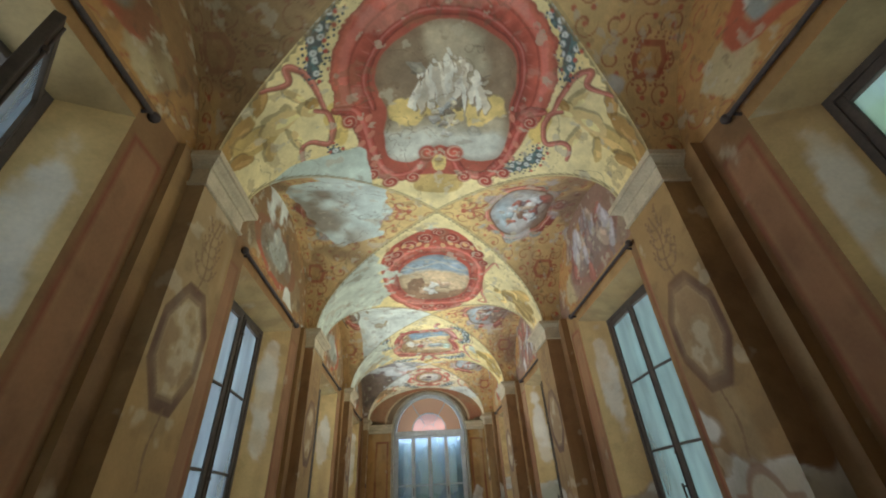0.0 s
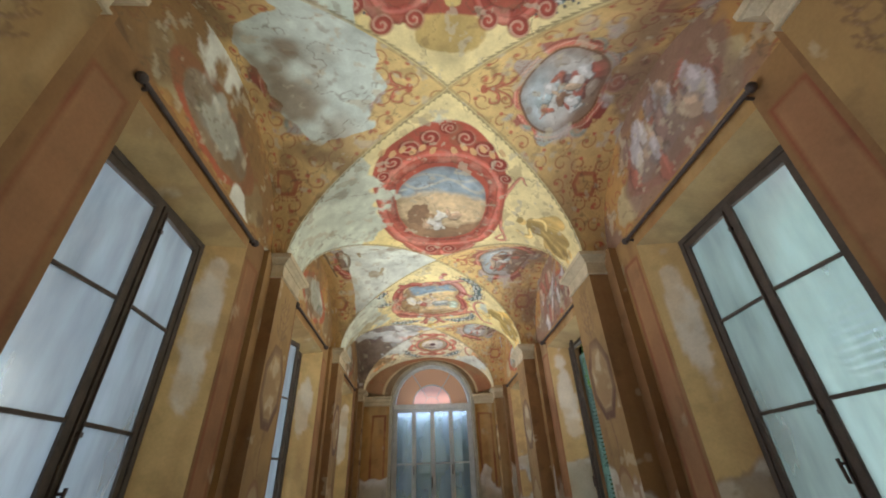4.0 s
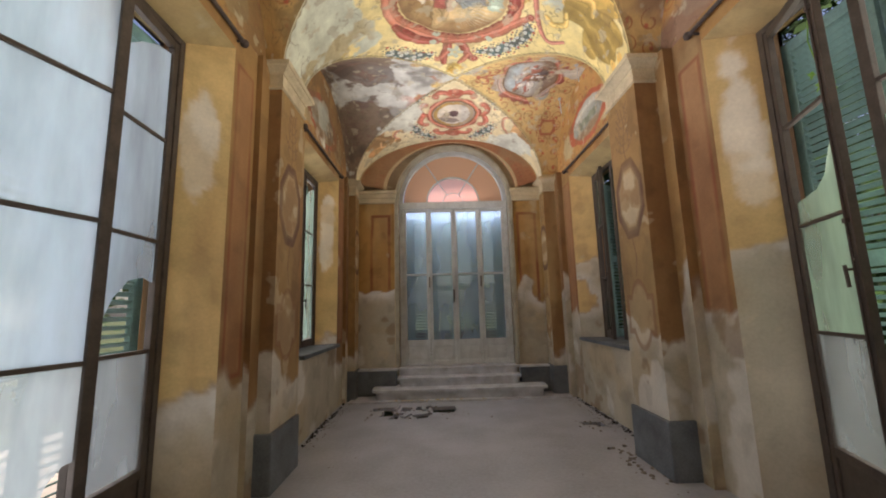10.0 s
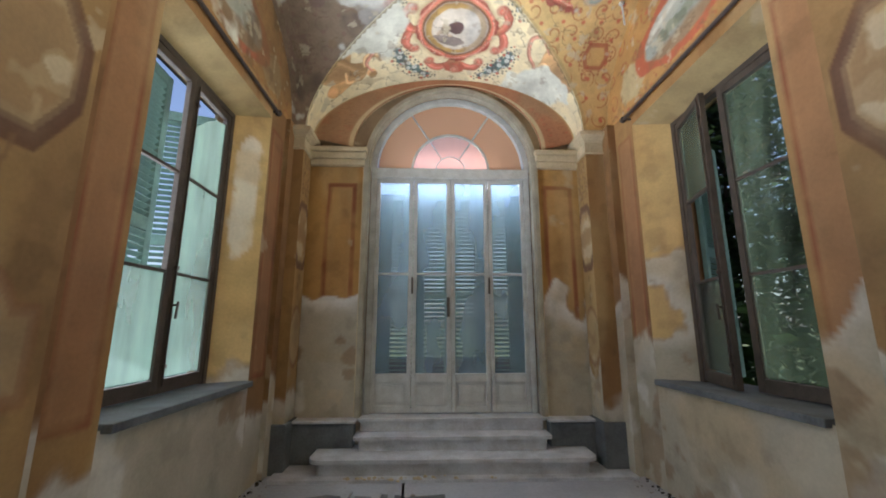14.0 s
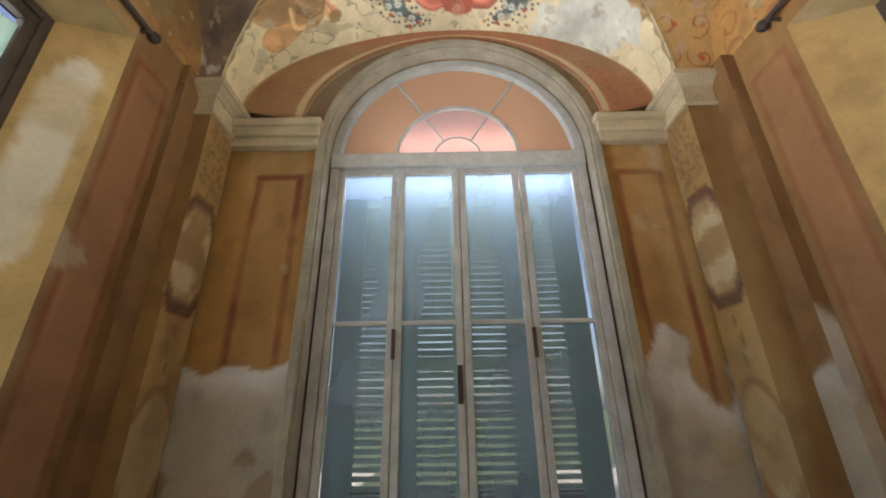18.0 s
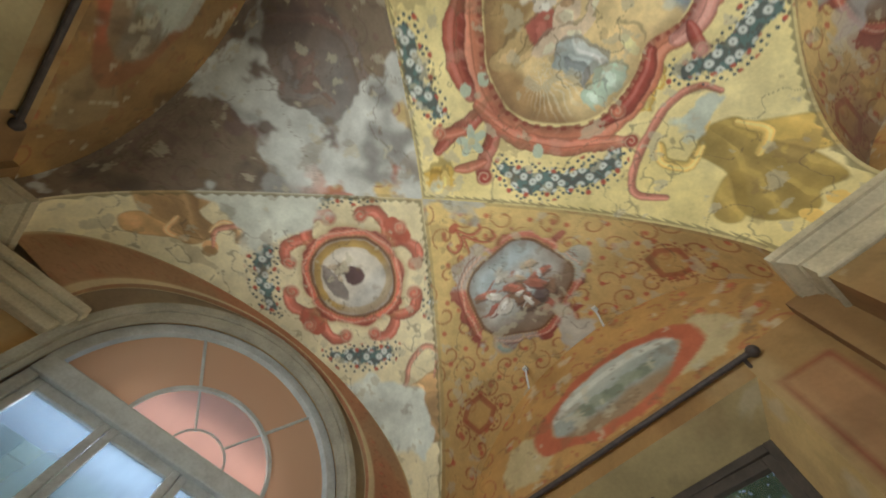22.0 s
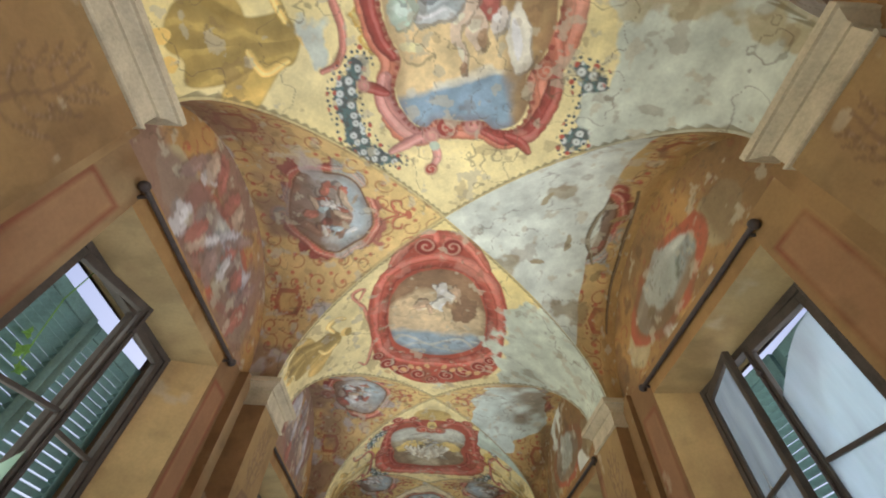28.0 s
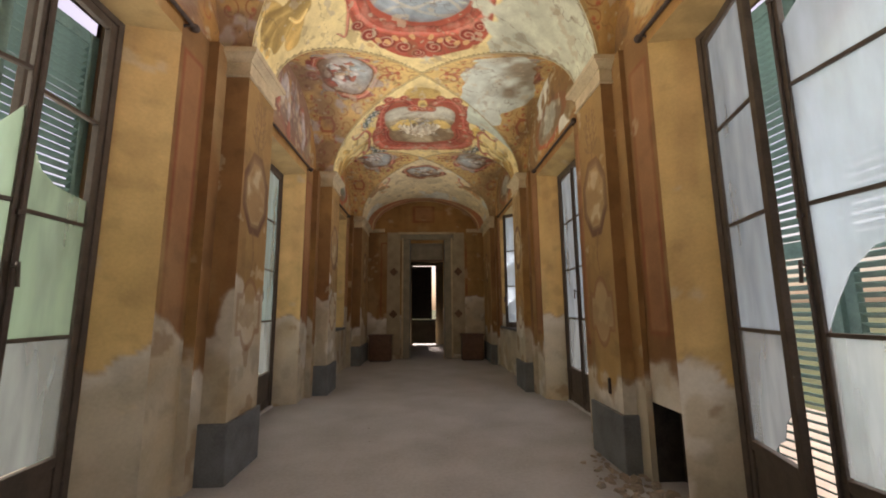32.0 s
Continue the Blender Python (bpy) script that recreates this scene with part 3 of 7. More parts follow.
def picture_rays(u, v, q, n):
    w = fbm(q, 2.5, 341, 4) - 0.5
    pic = base_tone(u, (0.80, 0.62, 0.33), q, 342, 0.2)
    pic = over(pic, sstep(-0.40, -0.50, v + 0.14 * w + 0.30 * u), (0.27, 0.39, 0.49))
    pic = over(pic, band(v + 0.42 + 0.30 * u, 0.03, 0.05) * sstep(0.45, 0.6, fbm(q, 9, 343, 3)) * 0.8, (0.74, 0.70, 0.56))
    brown = sstep(0.40, 0.62, -u + 0.25 * v + w * 0.5)
    pic = over(pic, brown * 0.9, (0.33, 0.19, 0.085))
    pic = over(pic, brown * sstep(0.45, 0.6, fbm(q, 5, 344, 4)) * 0.6, (0.46, 0.32, 0.15))
    pic = over(pic, sstep(0.58, 0.82, v + w * 0.4) * 0.85, (0.38, 0.22, 0.10))
    a = np.arctan2(u - 0.05, v - 0.52)
    pic = over(pic, band(np.sin(a * 24), 0.35, 0.3) * inside(np.hypot(u - 0.38, v - 0.46) - 0.36, 0.15) * 0.55, (0.88, 0.80, 0.60))
    tan, red, flesh, steel, mint, cloud = (0.56, 0.40, 0.20), (0.46, 0.13, 0.10), (0.78, 0.62, 0.46), (0.46, 0.52, 0.52), (0.52, 0.66, 0.54), (0.84, 0.80, 0.66)
    return modelled(pic, u, v, ((-0.62, -0.05, 0.30, 0.13, 80, cloud), (-0.34, 0.62, 0.12, 0.24, 10, tan), (-0.20, 0.48, 0.07, 0.28, -12, tan), (-0.24, 0.26, 0.17, 0.18, 0, red),
        (-0.40, 0.10, 0.08, 0.16, 20, (0.70, 0.64, 0.56)), (-0.04, 0.30, 0.07, 0.24, 25, flesh), (-0.13, 0.0, 0.11, 0.19, -20, flesh), (0.06, 0.05, 0.07, 0.16, 30, flesh), (0.02, -0.20, 0.06, 0.17, -15, flesh),
        (0.02, -0.30, 0.07, 0.06, 0, (0.40, 0.24, 0.14)), (-0.22, -0.10, 0.07, 0.06, 0, (0.44, 0.28, 0.16)), (0.30, 0.24, 0.26, 0.15, 0, steel), (0.34, 0.12, 0.24, 0.06, 0, (0.66, 0.70, 0.68)), (0.44, 0.33, 0.20, 0.05, 8, (0.34, 0.38, 0.40)),
        (0.72, 0.16, 0.20, 0.13, 0, mint), (0.80, 0.36, 0.12, 0.12, 0, mint), (0.62, -0.14, 0.20, 0.12, 0, (0.84, 0.64, 0.34))), 345)


def picture_boss(u, v, q, n):
    pic = base_tone(u, (0.70, 0.64, 0.55), q, 362, 0.35)
    pic = over(pic, band(np.hypot(u, v) - 0.86, 0.06, 0.04), (0.58, 0.38, 0.12))
    pic = over(pic, sstep(0.1, 0.5, u) * 0.5, (0.42, 0.44, 0.45))
    pic = over(pic, blob(u, v, 0.02, -0.05, 0.24, 0.24, 0, 363, 0.15), (0.12, 0.07, 0.07))
    pic = over(pic, blob(u, v, -0.25, 0.42, 0.48, 0.17, 12, 364, 0.4), (0.26, 0.22, 0.20))
    return dabs(pic, u, v, 41, 5, ((0.50, 0.40, 0.30), (0.32, 0.24, 0.18)), 0.2, 0.28, (-0.3, 0.1))


def picture_dim(seed):
    def paint(u, v, q, n):
        w = fbm(q, 3.0, 383 + seed, 4) - 0.5
        pic = base_tone(u, (0.46, 0.46, 0.44), q, 382 + seed, 0.8)
        pic = over(pic, sstep(-0.1, -0.5, v + w * 0.8) * 0.8, (0.44, 0.54, 0.58))
        pic = over(pic, sstep(0.05, 0.45, v + w * 0.9) * 0.85, (0.23, 0.15, 0.10))
        pic = dabs(pic, u, v, 70 + seed, 7, ((0.26, 0.15, 0.10), (0.40, 0.13, 0.10), (0.17, 0.13, 0.13), (0.36, 0.30, 0.25)), 0.42, 0.55, (0.0, 0.25))
        pic = dabs(pic, u, v, 50 + seed, 16, ((0.66, 0.63, 0.58), (0.44, 0.16, 0.11), (0.62, 0.64, 0.63), (0.52, 0.40, 0.28), (0.42, 0.52, 0.54)), 0.24, 0.5, (0.0, 0.0))
        return pic
    return paint


def draped(s, t, col, c, size, turn, seed, tone):
    """A plain robed silhouette with folds, a cloak blown to one side and a raised sleeve."""
    a = radians(turn)
    x, y = ((s - c[0]) * math.cos(a) + (t - c[1]) * math.sin(a)) / size, (-(s - c[0]) * math.sin(a) + (t - c[1]) * math.cos(a)) / size
    k = np.nonzero(np.hypot(x, y) < 0.75)[0]
    if not len(k):
        return col
    q = P3(x[k], y[k], seed)
    n = fbm(q, 5, seed, 3) - 0.5
    x, y, tone = x[k] + 0.03 * n, y[k] + 0.03 * (fbm(q, 5, seed + 1, 3) - 0.5), np.asarray(tone)
    out = col[k]
    cloak = region(x, y, [(-0.10, 0.24), (-0.34, 0.10), (-0.50, -0.08), (-0.44, -0.26), (-0.28, -0.22), (-0.16, -0.05)])
    robe = region(x, y, [(-0.06, 0.37), (-0.17, 0.28), (-0.15, 0.08), (-0.25, -0.20), (-0.20, -0.46), (-0.06, -0.44), (0.04, -0.53), (0.20, -0.46), (0.29, -0.24), (0.15, 0.04), (0.18, 0.26), (0.09, 0.36)])
    wing = region(x, y, [(0.10, 0.02), (0.30, -0.02), (0.42, -0.16), (0.34, -0.28), (0.20, -0.20)])
    for d, f in ((cloak, 1.22), (wing, 1.12), (robe, 0.78)):
        fold = np.sin(30 * x + 7 * y * np.sign(x) + 3 * n)
        shade = tone * (f * (0.90 + 0.12 * fold - 0.5 * x))[:, None]
        shade = over(shade, sstep(0.6, 0.98, fold) * 0.25, np.minimum(tone * 1.5 + 0.05, 0.85))
        shade = over(shade, sstep(-0.02, 0.0, d) * 0.45, tone * 0.5)
        m = (inside(d, 0.012) * 0.95)[:, None]
        out = out * (1 - m) + shade * m
    pale = np.minimum(tone * 1.45 + 0.04, 0.85)
    for pts, w in (([(0.13, 0.30), (0.28, 0.26), (0.36, 0.40), (0.30, 0.50)], 0.042), ([(-0.13, 0.27), (-0.20, 0.10), (-0.06, 0.02)], 0.040)):
        out = stroke(x, y, out, pts, w, pale, 0.3, False, 0.95)
    out = over(out, blob(x, y, 0.02, 0.45, 0.075, 0.085, 0, seed + 2, 0.2), pale * 0.95)
    out = over(out, blob(x, y, -0.01, 0.49, 0.080, 0.055, 20, seed + 3, 0.3) * 0.8, tone * 0.6)
    for f in (-1, 1):
        out = over(out, blob(x, y, 0.08 * f + 0.02, -0.54, 0.045, 0.07, 0, seed + 8 + f, 0.2), pale)
    col = col.copy()
    col[k] = out
    return col


def groin_edge(d, t, col, leaves=True):
    """A dark leafy border along the groin, d metres inside the edge."""
    saw = (t * 21) % 1.0
    col = over(col, band(d - 0.012, 0.010, 0.008) * 0.55, (0.40, 0.31, 0.15))
    if leaves:
        col = over(col, inside(d - 0.026 - 0.030 * saw, 0.008) * (1 - inside(d - 0.020, 0.006)) * 0.75, (0.20, 0.16, 0.075))
    return col


def paint_panel(x, y, arc, k, P):
    """Barrel panel between bays. arc: metres across from the crown."""
    mid = BAYS[0] - STEP / 2 + STEP * k
    t = y - mid
    col = np.tile(np.asarray(CREAM), (len(x), 1)) * (0.9 + 0.25 * fbm(P, 2.5, 40 + k, 4))[:, None]
    col = over(col, sstep(0.45, 0.75, fbm(P, 0.9, 50 + k, 3)) * 0.5, (0.76, 0.60, 0.20))
    CRIM = (0.36, 0.07, 0.045)
    if k in (0, 4):
        sgn = 1 if k == 4 else -1
        tt = (y - (BAYS[3] if k == 4 else BAYS[0])) * sgn
        d = tt - HALF * np.abs(x) / PX
        col = over(col, np.ones_like(x) * 0.6, (0.78, 0.70, 0.54))
        for sx in (-1, 1):
            col = draped(arc, tt, col, (sx * 1.27, 1.27), 0.72, sx * 62, 60 + k + sx, (0.56, 0.33, 0.15))
            col = stroke(arc, tt, col, [(sx * 1.16, 1.02), (sx * 1.02, 0.86), (sx * 0.90, 0.92), (sx * 0.92, 1.12), (sx * 1.02, 1.26), (sx * 0.96, 1.40)], 0.024, (0.62, 0.26, 0.18))
        if k == 4:
            bx, by = arc - 0.02 + 0.03 * (fbm(P, 6, 831, 3) - 0.5), tt - 0.90 + 0.03 * (fbm(P, 6, 832, 3) - 0.5)
            around = lambda r, d: (r * math.cos(radians(d)), r * math.sin(radians(d)))
            for i, a0 in enumerate((42, 138, 222, 318)):
                col = swag(bx, by, col, [around(0.74, a0 + h) for h in (-24, -8, 8, 24)], 0.058, 80 + i)
                for h in (-1, 1):
                    col = stroke(bx, by, col, [around(0.44, a0 + h * 44), around(0.53, a0 + h * 38), around(0.60, a0 + h * 26), around(0.57, a0 + h * 13)], 0.048, (0.58, 0.15, 0.10), 0.25)
                    col = volute(bx, by, col, *around(0.54, a0 + h * 14), 0.056, h, (0.62, 0.19, 0.13))
            for a0 in (90, 270):
                col = over(col, blob(bx, by, *around(0.56, a0), 0.13, 0.08, 0, 84, 0.35), (0.50, 0.13, 0.08))
                col = volute(bx, by, col, *around(0.60, a0), 0.055, 1, (0.62, 0.22, 0.15))
            col = oval_frame(arc, tt, col, (0.02, 0.90), (0.36, 0.35), 0.085, 7, (0.58, 0.17, 0.11), 4, 0.02, picture_boss)
        else:
            col = oval_frame(arc, tt, col, (0.0, 0.80), (0.40, 0.30), 0.10, 8, (0.34, 0.13, 0.08), 4, 0.08, picture_dim(9))
        col = losses(P, col, 0.0, 70 + k)
    else:
        d = STEP / 2 - np.abs(t) - HALF * np.abs(x) / PX
    ws, wt = arc + 0.03 * (fbm(P, 5, 811, 3) - 0.5), t + 0.03 * (fbm(P, 5, 812, 3) - 0.5)
    MAR = (0.30, 0.045, 0.03)
    OCH, DUN, FLESH = (0.60, 0.43, 0.15), (0.42, 0.25, 0.07), (0.72, 0.55, 0.24)
    if k == 1:
        for sx in (-1, 1):
            col = modelled(col, ws, wt, [(sx * a, b, f, g, sx * turn, c) for a, b, f, g, turn, c in (
                (1.52, -0.42, 0.17, 0.055, 62, DUN), (1.86, -0.24, 0.26, 0.085, 12, DUN), (1.70, -0.10, 0.25, 0.105, -8, OCH), (1.88, -0.04, 0.16, 0.05, -24, DUN),
                (1.42, -0.14, 0.17, 0.095, 8, FLESH), (1.34, 0.10, 0.035, 0.14, 12, FLESH), (1.60, 0.08, 0.045, 0.11, -18, OCH), (1.25, -0.30, 0.035, 0.13, 30, FLESH),
                (1.18, -0.15, 0.075, 0.065, 0, FLESH), (1.14, -0.19, 0.06, 0.04, 30, DUN))], 20 + sx)
            col = over(col, blob(ws, wt, sx * 0.98, 0.10, 0.10, 0.24, 0, 35, 0.3) * 0.8, (0.70, 0.52, 0.14))
            col = stroke(ws, wt, col, [(sx * 1.50, -0.46), (sx * 1.28, -0.45), (sx * 1.27, -0.57), (sx * 1.16, -0.50), (sx * 1.10, -0.33), (sx * 1.06, -0.08)], 0.030, (0.44, 0.13, 0.09), 0.4)
            col = stroke(ws, wt, col, [(sx * 1.36, 0.36), (sx * 1.33, 0.22), (sx * 1.24, 0.20), (sx * 1.10, 0.28), (sx * 1.03, 0.12), (sx * 1.04, -0.05), (sx * 1.14, -0.12)], 0.030, (0.44, 0.13, 0.09), 0.4)
            col = swag(ws, wt, col, [(sx * 0.82, -1.0), (sx * 0.99, -0.78), (sx * 1.08, -0.44)], 0.06, 30 + sx)
            col = swag(ws, wt, col, [(sx * 1.08, 0.36), (sx * 0.97, 0.60), (sx * 0.65, 0.87)], 0.06, 32 + sx)
        col = over(col, blob(ws, wt, 0, 1.14, 0.30, 0.16, 0, 36, 0.35) * 0.8, (0.50, 0.34, 0.10))
        col = over(col, inside(region(ws, wt, [(0.02, -1.12), (0.62, -0.94), (0.93, -0.45), (0.92, 0.0), (0.80, 0.60), (0.55, 0.95), (0.0, 0.98), (-0.50, 0.95), (-0.72, 0.60), (-0.86, 0.0), (-0.88, -0.45), (-0.60, -0.94)]), 0.012), (0.40, 0.10, 0.06))
        col = stroke(ws, wt, col, [(-0.80, 0.04), (-0.82, -0.35), (-0.68, -0.70), (-0.34, -0.96), (0.02, -1.02), (0.40, -0.96), (0.74, -0.70), (0.86, -0.35), (0.84, 0.04)], 0.155, (0.50, 0.115, 0.07), 0.1)
        col = stroke(ws, wt, col, [(-0.64, 0.0), (-0.68, -0.32), (-0.54, -0.62), (-0.26, -0.82), (0.02, -0.86), (0.32, -0.82), (0.62, -0.62), (0.72, -0.32), (0.70, 0.0)], 0.035, (0.34, 0.07, 0.045), 0.2)
        for sx in (-1, 1):
            col = stroke(ws, wt, col, [(sx * 0.97, -0.06), (sx * 0.82, 0.02), (sx * 0.76, 0.32), (sx * 0.70, 0.66), (sx * 0.54, 0.95), (sx * 0.28, 0.94), (sx * 0.15, 0.72)], 0.075, (0.42, 0.085, 0.055), 0.4)
            for cx, ct, r in ((0.15, 0.66, 0.12), (0.56, 1.04, 0.09), (0.74, 0.86, 0.08), (0.30, 1.02, 0.08), (0.88, 0.10, 0.07)):
                col = volute(ws, wt, col, sx * cx, ct, r, sx, CRIM)
            for q in range(7):
                col = over(col, blob(ws, wt, sx * (0.70 + 0.10 * (q % 2)), 0.10 + q * 0.10, 0.05, 0.03, 50 * sx, 40 + q, 0.3) * 0.8, (0.60, 0.24, 0.16))
        col = shaped_picture(ws, wt, col, [(0.02, -0.80), (-0.47, -0.58), (-0.60, -0.30), (-0.53, 0.05), (-0.57, 0.36), (-0.54, 0.66), (-0.30, 0.76), (-0.05, 0.56), (0.07, 0.56), (0.33, 0.74), (0.64, 0.64), (0.70, 0.28), (0.65, -0.02), (0.67, -0.30), (0.55, -0.60)], picture_flames, 4)
        for sx in (-1, 1):
            col = volute(ws, wt, col, 0.01 + sx * 0.15, 0.64, 0.10, -sx, RED)
        col = over(col, blob(ws, wt, 0.0, 0.80, 0.085, 0.13, 0, 37, 0.2), (0.66, 0.52, 0.20))
        col = over(col, blob(ws, wt, 0.0, 0.76, 0.05, 0.04, 0, 38, 0.2), (0.36, 0.24, 0.08))
        col = losses(P, col, 0.62 * sstep(-0.55, -0.85, arc) * sstep(0.22, 0.55, t) - 0.14, 71, (0.52, 0.61, 0.53))
    if k == 2:
        col = draped(ws, wt, col, (1.50, 0.10), 0.80, 84, 24, (0.58, 0.40, 0.13))
        col = stroke(ws, wt, col, [(1.04, -0.52), (0.94, -0.60), (0.82, -0.10), (0.88, 0.42), (1.00, 0.70), (0.86, 0.76), (0.96, 0.56)], 0.024, (0.62, 0.22, 0.15))
        col = over(col, inside(region(ws, wt, [(0.06, 1.52), (0.30, 1.34), (0.60, 1.02), (0.84, 0.50), (0.84, -0.20), (0.78, -0.60), (0.40, -1.15), (0.0, -1.30), (-0.45, -1.10), (-0.78, -0.70), (-0.80, 0.0), (-0.74, 0.60), (-0.55, 1.02), (-0.16, 1.40)]), 0.012), (0.44, 0.10, 0.06))
        col = stroke(ws, wt, col, [(0.07, 1.12), (-0.40, 0.98), (-0.66, 0.42), (-0.67, -0.30), (-0.36, -0.68), (0.0, -0.76), (0.42, -0.68), (0.69, -0.35), (0.73, 0.28), (0.58, 0.88)], 0.105, (0.50, 0.12, 0.075), 0, True)
        for sx in (-1, 1):
            col = stroke(ws, wt, col, [(sx * 0.52 + 0.03, 1.06), (sx * 0.30 + 0.04, 1.36), (sx * 0.06 + 0.05, 1.44), (sx * 0.10 + 0.05, 1.26)], 0.075, (0.56, 0.15, 0.10), 0.4)
            for cx, ct, r in ((0.14, 1.30, 0.11), (0.62, -0.72, 0.11), (0.42, -0.92, 0.12), (0.20, -1.05, 0.11), (0.02, -1.18, 0.08), (0.74, -0.52, 0.08)):
                col = volute(ws, wt, col, sx * cx + 0.04, ct, r, sx, MAR)
            for q in range(6):
                col = over(col, blob(ws, wt, sx * (0.12 + 0.11 * q), -0.86 - 0.05 * (q % 2), 0.035, 0.06, -30 * sx, 60 + q, 0.3) * 0.85, (0.70, 0.46, 0.22))
        col = shaped_picture(ws, wt, col, [(0.05, 0.98), (-0.33, 0.86), (-0.55, 0.30), (-0.50, -0.29), (0.0, -0.60), (0.52, -0.31), (0.61, 0.28), (0.46, 0.78)], picture_sea, 5)
        col = losses(P, col, 0.50 * sstep(-0.56, -1.25, arc) - 0.10, 72, (0.58, 0.63, 0.52), 1.8)
    if k == 3:
        col = draped(ws, wt, col, (1.47, -0.08), 0.94, 92, 23, (0.56, 0.38, 0.10))
        SAL, WINE, ROSY = (0.56, 0.19, 0.12), (0.38, 0.075, 0.055), (0.60, 0.28, 0.24)
        OPENING = [(0.51, 0.36), (0.32, 0.58), (0.10, 0.70), (-0.11, 0.69), (-0.31, 0.61), (-0.49, 0.45), (-0.62, 0.29), (-0.66, 0.08), (-0.62, -0.15), (-0.54, -0.29), (-0.58, -0.47), (-0.52, -0.66), (-0.37, -0.73), (-0.25, -0.67), (-0.10, -0.69), (0.12, -0.69), (0.21, -0.76), (0.34, -0.71), (0.43, -0.55), (0.45, -0.40), (0.41, -0.22), (0.49, -0.06), (0.53, 0.11)]
        col = stroke(ws, wt, col, [(1.29, 0.41), (1.13, 0.51), (1.01, 0.43), (0.88, 0.17), (0.82, -0.09), (0.88, -0.26), (0.99, -0.31)], 0.030, (0.56, 0.20, 0.15), 0.3)
        for i, pts in enumerate(([(0.27, 1.05), (0.49, 1.00), (0.71, 0.79), (0.83, 0.56), (0.82, 0.38)], [(0.69, -0.20), (0.84, -0.45), (0.82, -0.70), (0.70, -0.99), (0.44, -1.08)], [(-0.87, -0.18), (-1.01, -0.33), (-1.02, -0.55), (-0.93, -0.79)], [(-0.34, 1.10), (-0.56, 1.06), (-0.76, 0.92), (-0.87, 0.81)])):
            col = swag(ws, wt, col, pts, 0.078, 40 + i)
        for cx, ct, r in ((0.0, 1.45, 0.11), (0.66, 0.04, 0.09), (0.62, -0.10, 0.08)):
            col = modelled(col, ws, wt, ((cx, ct, r, r, 0, (0.70, 0.46, 0.11)), (cx + 0.03, ct - 0.02, r * 0.6, r * 0.35, 40, (0.76, 0.56, 0.20)), (cx - 0.03, ct + 0.03, r * 0.5, r * 0.3, -40, (0.58, 0.34, 0.07))), 28)
        # crest towards the crossing: two horns with a pale star between
        for pts, w in (([(-0.10, 0.80), (-0.12, 0.98), (-0.17, 1.12), (-0.16, 1.30)], 0.062), ([(-0.13, 1.06), (-0.20, 1.16), (-0.26, 1.20)], 0.045), ([(-0.06, 0.80), (0.08, 0.94), (0.13, 1.06), (0.20, 1.16), (0.24, 1.22)], 0.060), ([(0.16, 1.12), (0.10, 1.24), (0.05, 1.30)], 0.045)):
            col = stroke(ws, wt, col, pts, w, WINE if w > 0.05 else SAL, 0.35)
        col = volute(ws, wt, col, -0.25, 1.20, 0.050, -1, SAL)
        col = volute(ws, wt, col, 0.25, 1.20, 0.060, 1, WINE)
        for q in range(5):
            col = over(col, blob(ws, wt, -0.02 + 0.06 * math.cos(1.2566 * q), 1.07 + 0.07 * math.sin(1.2566 * q), 0.06, 0.032, 72 * q, 75 + q, 0.2), (0.50, 0.58, 0.47))
        col = over(col, blob(ws, wt, -0.02, 1.07, 0.03, 0.03, 0, 74, 0.2), (0.64, 0.58, 0.34))
        rim = [(-0.065 + (p + 0.065) * 1.17, -0.03 + (r + 0.03) * 1.13) for p, r in OPENING]
        col = stroke(ws, wt, col, rim, 0.082, SAL, 0, True)
        for pts, w, c in (([(-0.25, 0.84), (-0.46, 0.76), (-0.62, 0.62), (-0.73, 0.44)], 0.075, WINE), ([(-0.16, 0.86), (0.15, 0.84), (0.45, 0.68), (0.67, 0.46), (0.84, 0.27)], 0.060, SAL), ([(-0.62, 0.10), (-0.70, -0.10), (-0.74, -0.24)], 0.050, SAL),
                          ([(-0.74, -0.22), (-0.74, -0.42), (-0.69, -0.61), (-0.60, -0.74), (-0.45, -0.80), (-0.28, -0.76)], 0.070, WINE), ([(-0.46, -0.78), (-0.56, -0.82), (-0.64, -0.90)], 0.045, WINE),
                          ([(0.10, -0.80), (0.26, -0.84), (0.42, -0.74), (0.54, -0.54), (0.53, -0.36)], 0.075, ROSY), ([(0.22, -0.84), (0.36, -0.90), (0.50, -0.98)], 0.050, ROSY), ([(0.16, -0.86), (0.10, -1.02), (0.16, -1.16)], 0.035, ROSY), ([(0.52, -0.48), (0.62, -0.44), (0.70, -0.43)], 0.045, WINE), ([(0.59, 0.34), (0.63, 0.14), (0.57, -0.08), (0.47, -0.22)], 0.050, WINE)):
            col = stroke(ws, wt, col, pts, w, c, 0.4)
        for cx, ct, r, c in ((-0.18, -0.73, 0.075, ROSY), (0.03, -0.77, 0.095, WINE), (0.16, -0.84, 0.07, ROSY), (0.15, -1.15, 0.055, WINE), (0.70, -0.42, 0.05, ROSY), (0.60, 0.20, 0.055, SAL), (-0.66, -0.24, 0.06, SAL), (-0.60, 0.08, 0.045, ROSY), (0.84, 0.28, 0.05, WINE)):
            col = volute(ws, wt, col, cx, ct, r, 1 if ct > 0 else -1, c)
        for cx, ct in ((-0.30, 0.84), (0.40, 0.78), (-0.26, 0.70), (0.13, -0.93)):
            col = over(col, blob(ws, wt, cx, ct, 0.050, 0.042, 30, 70, 0.2), (0.50, 0.58, 0.46))
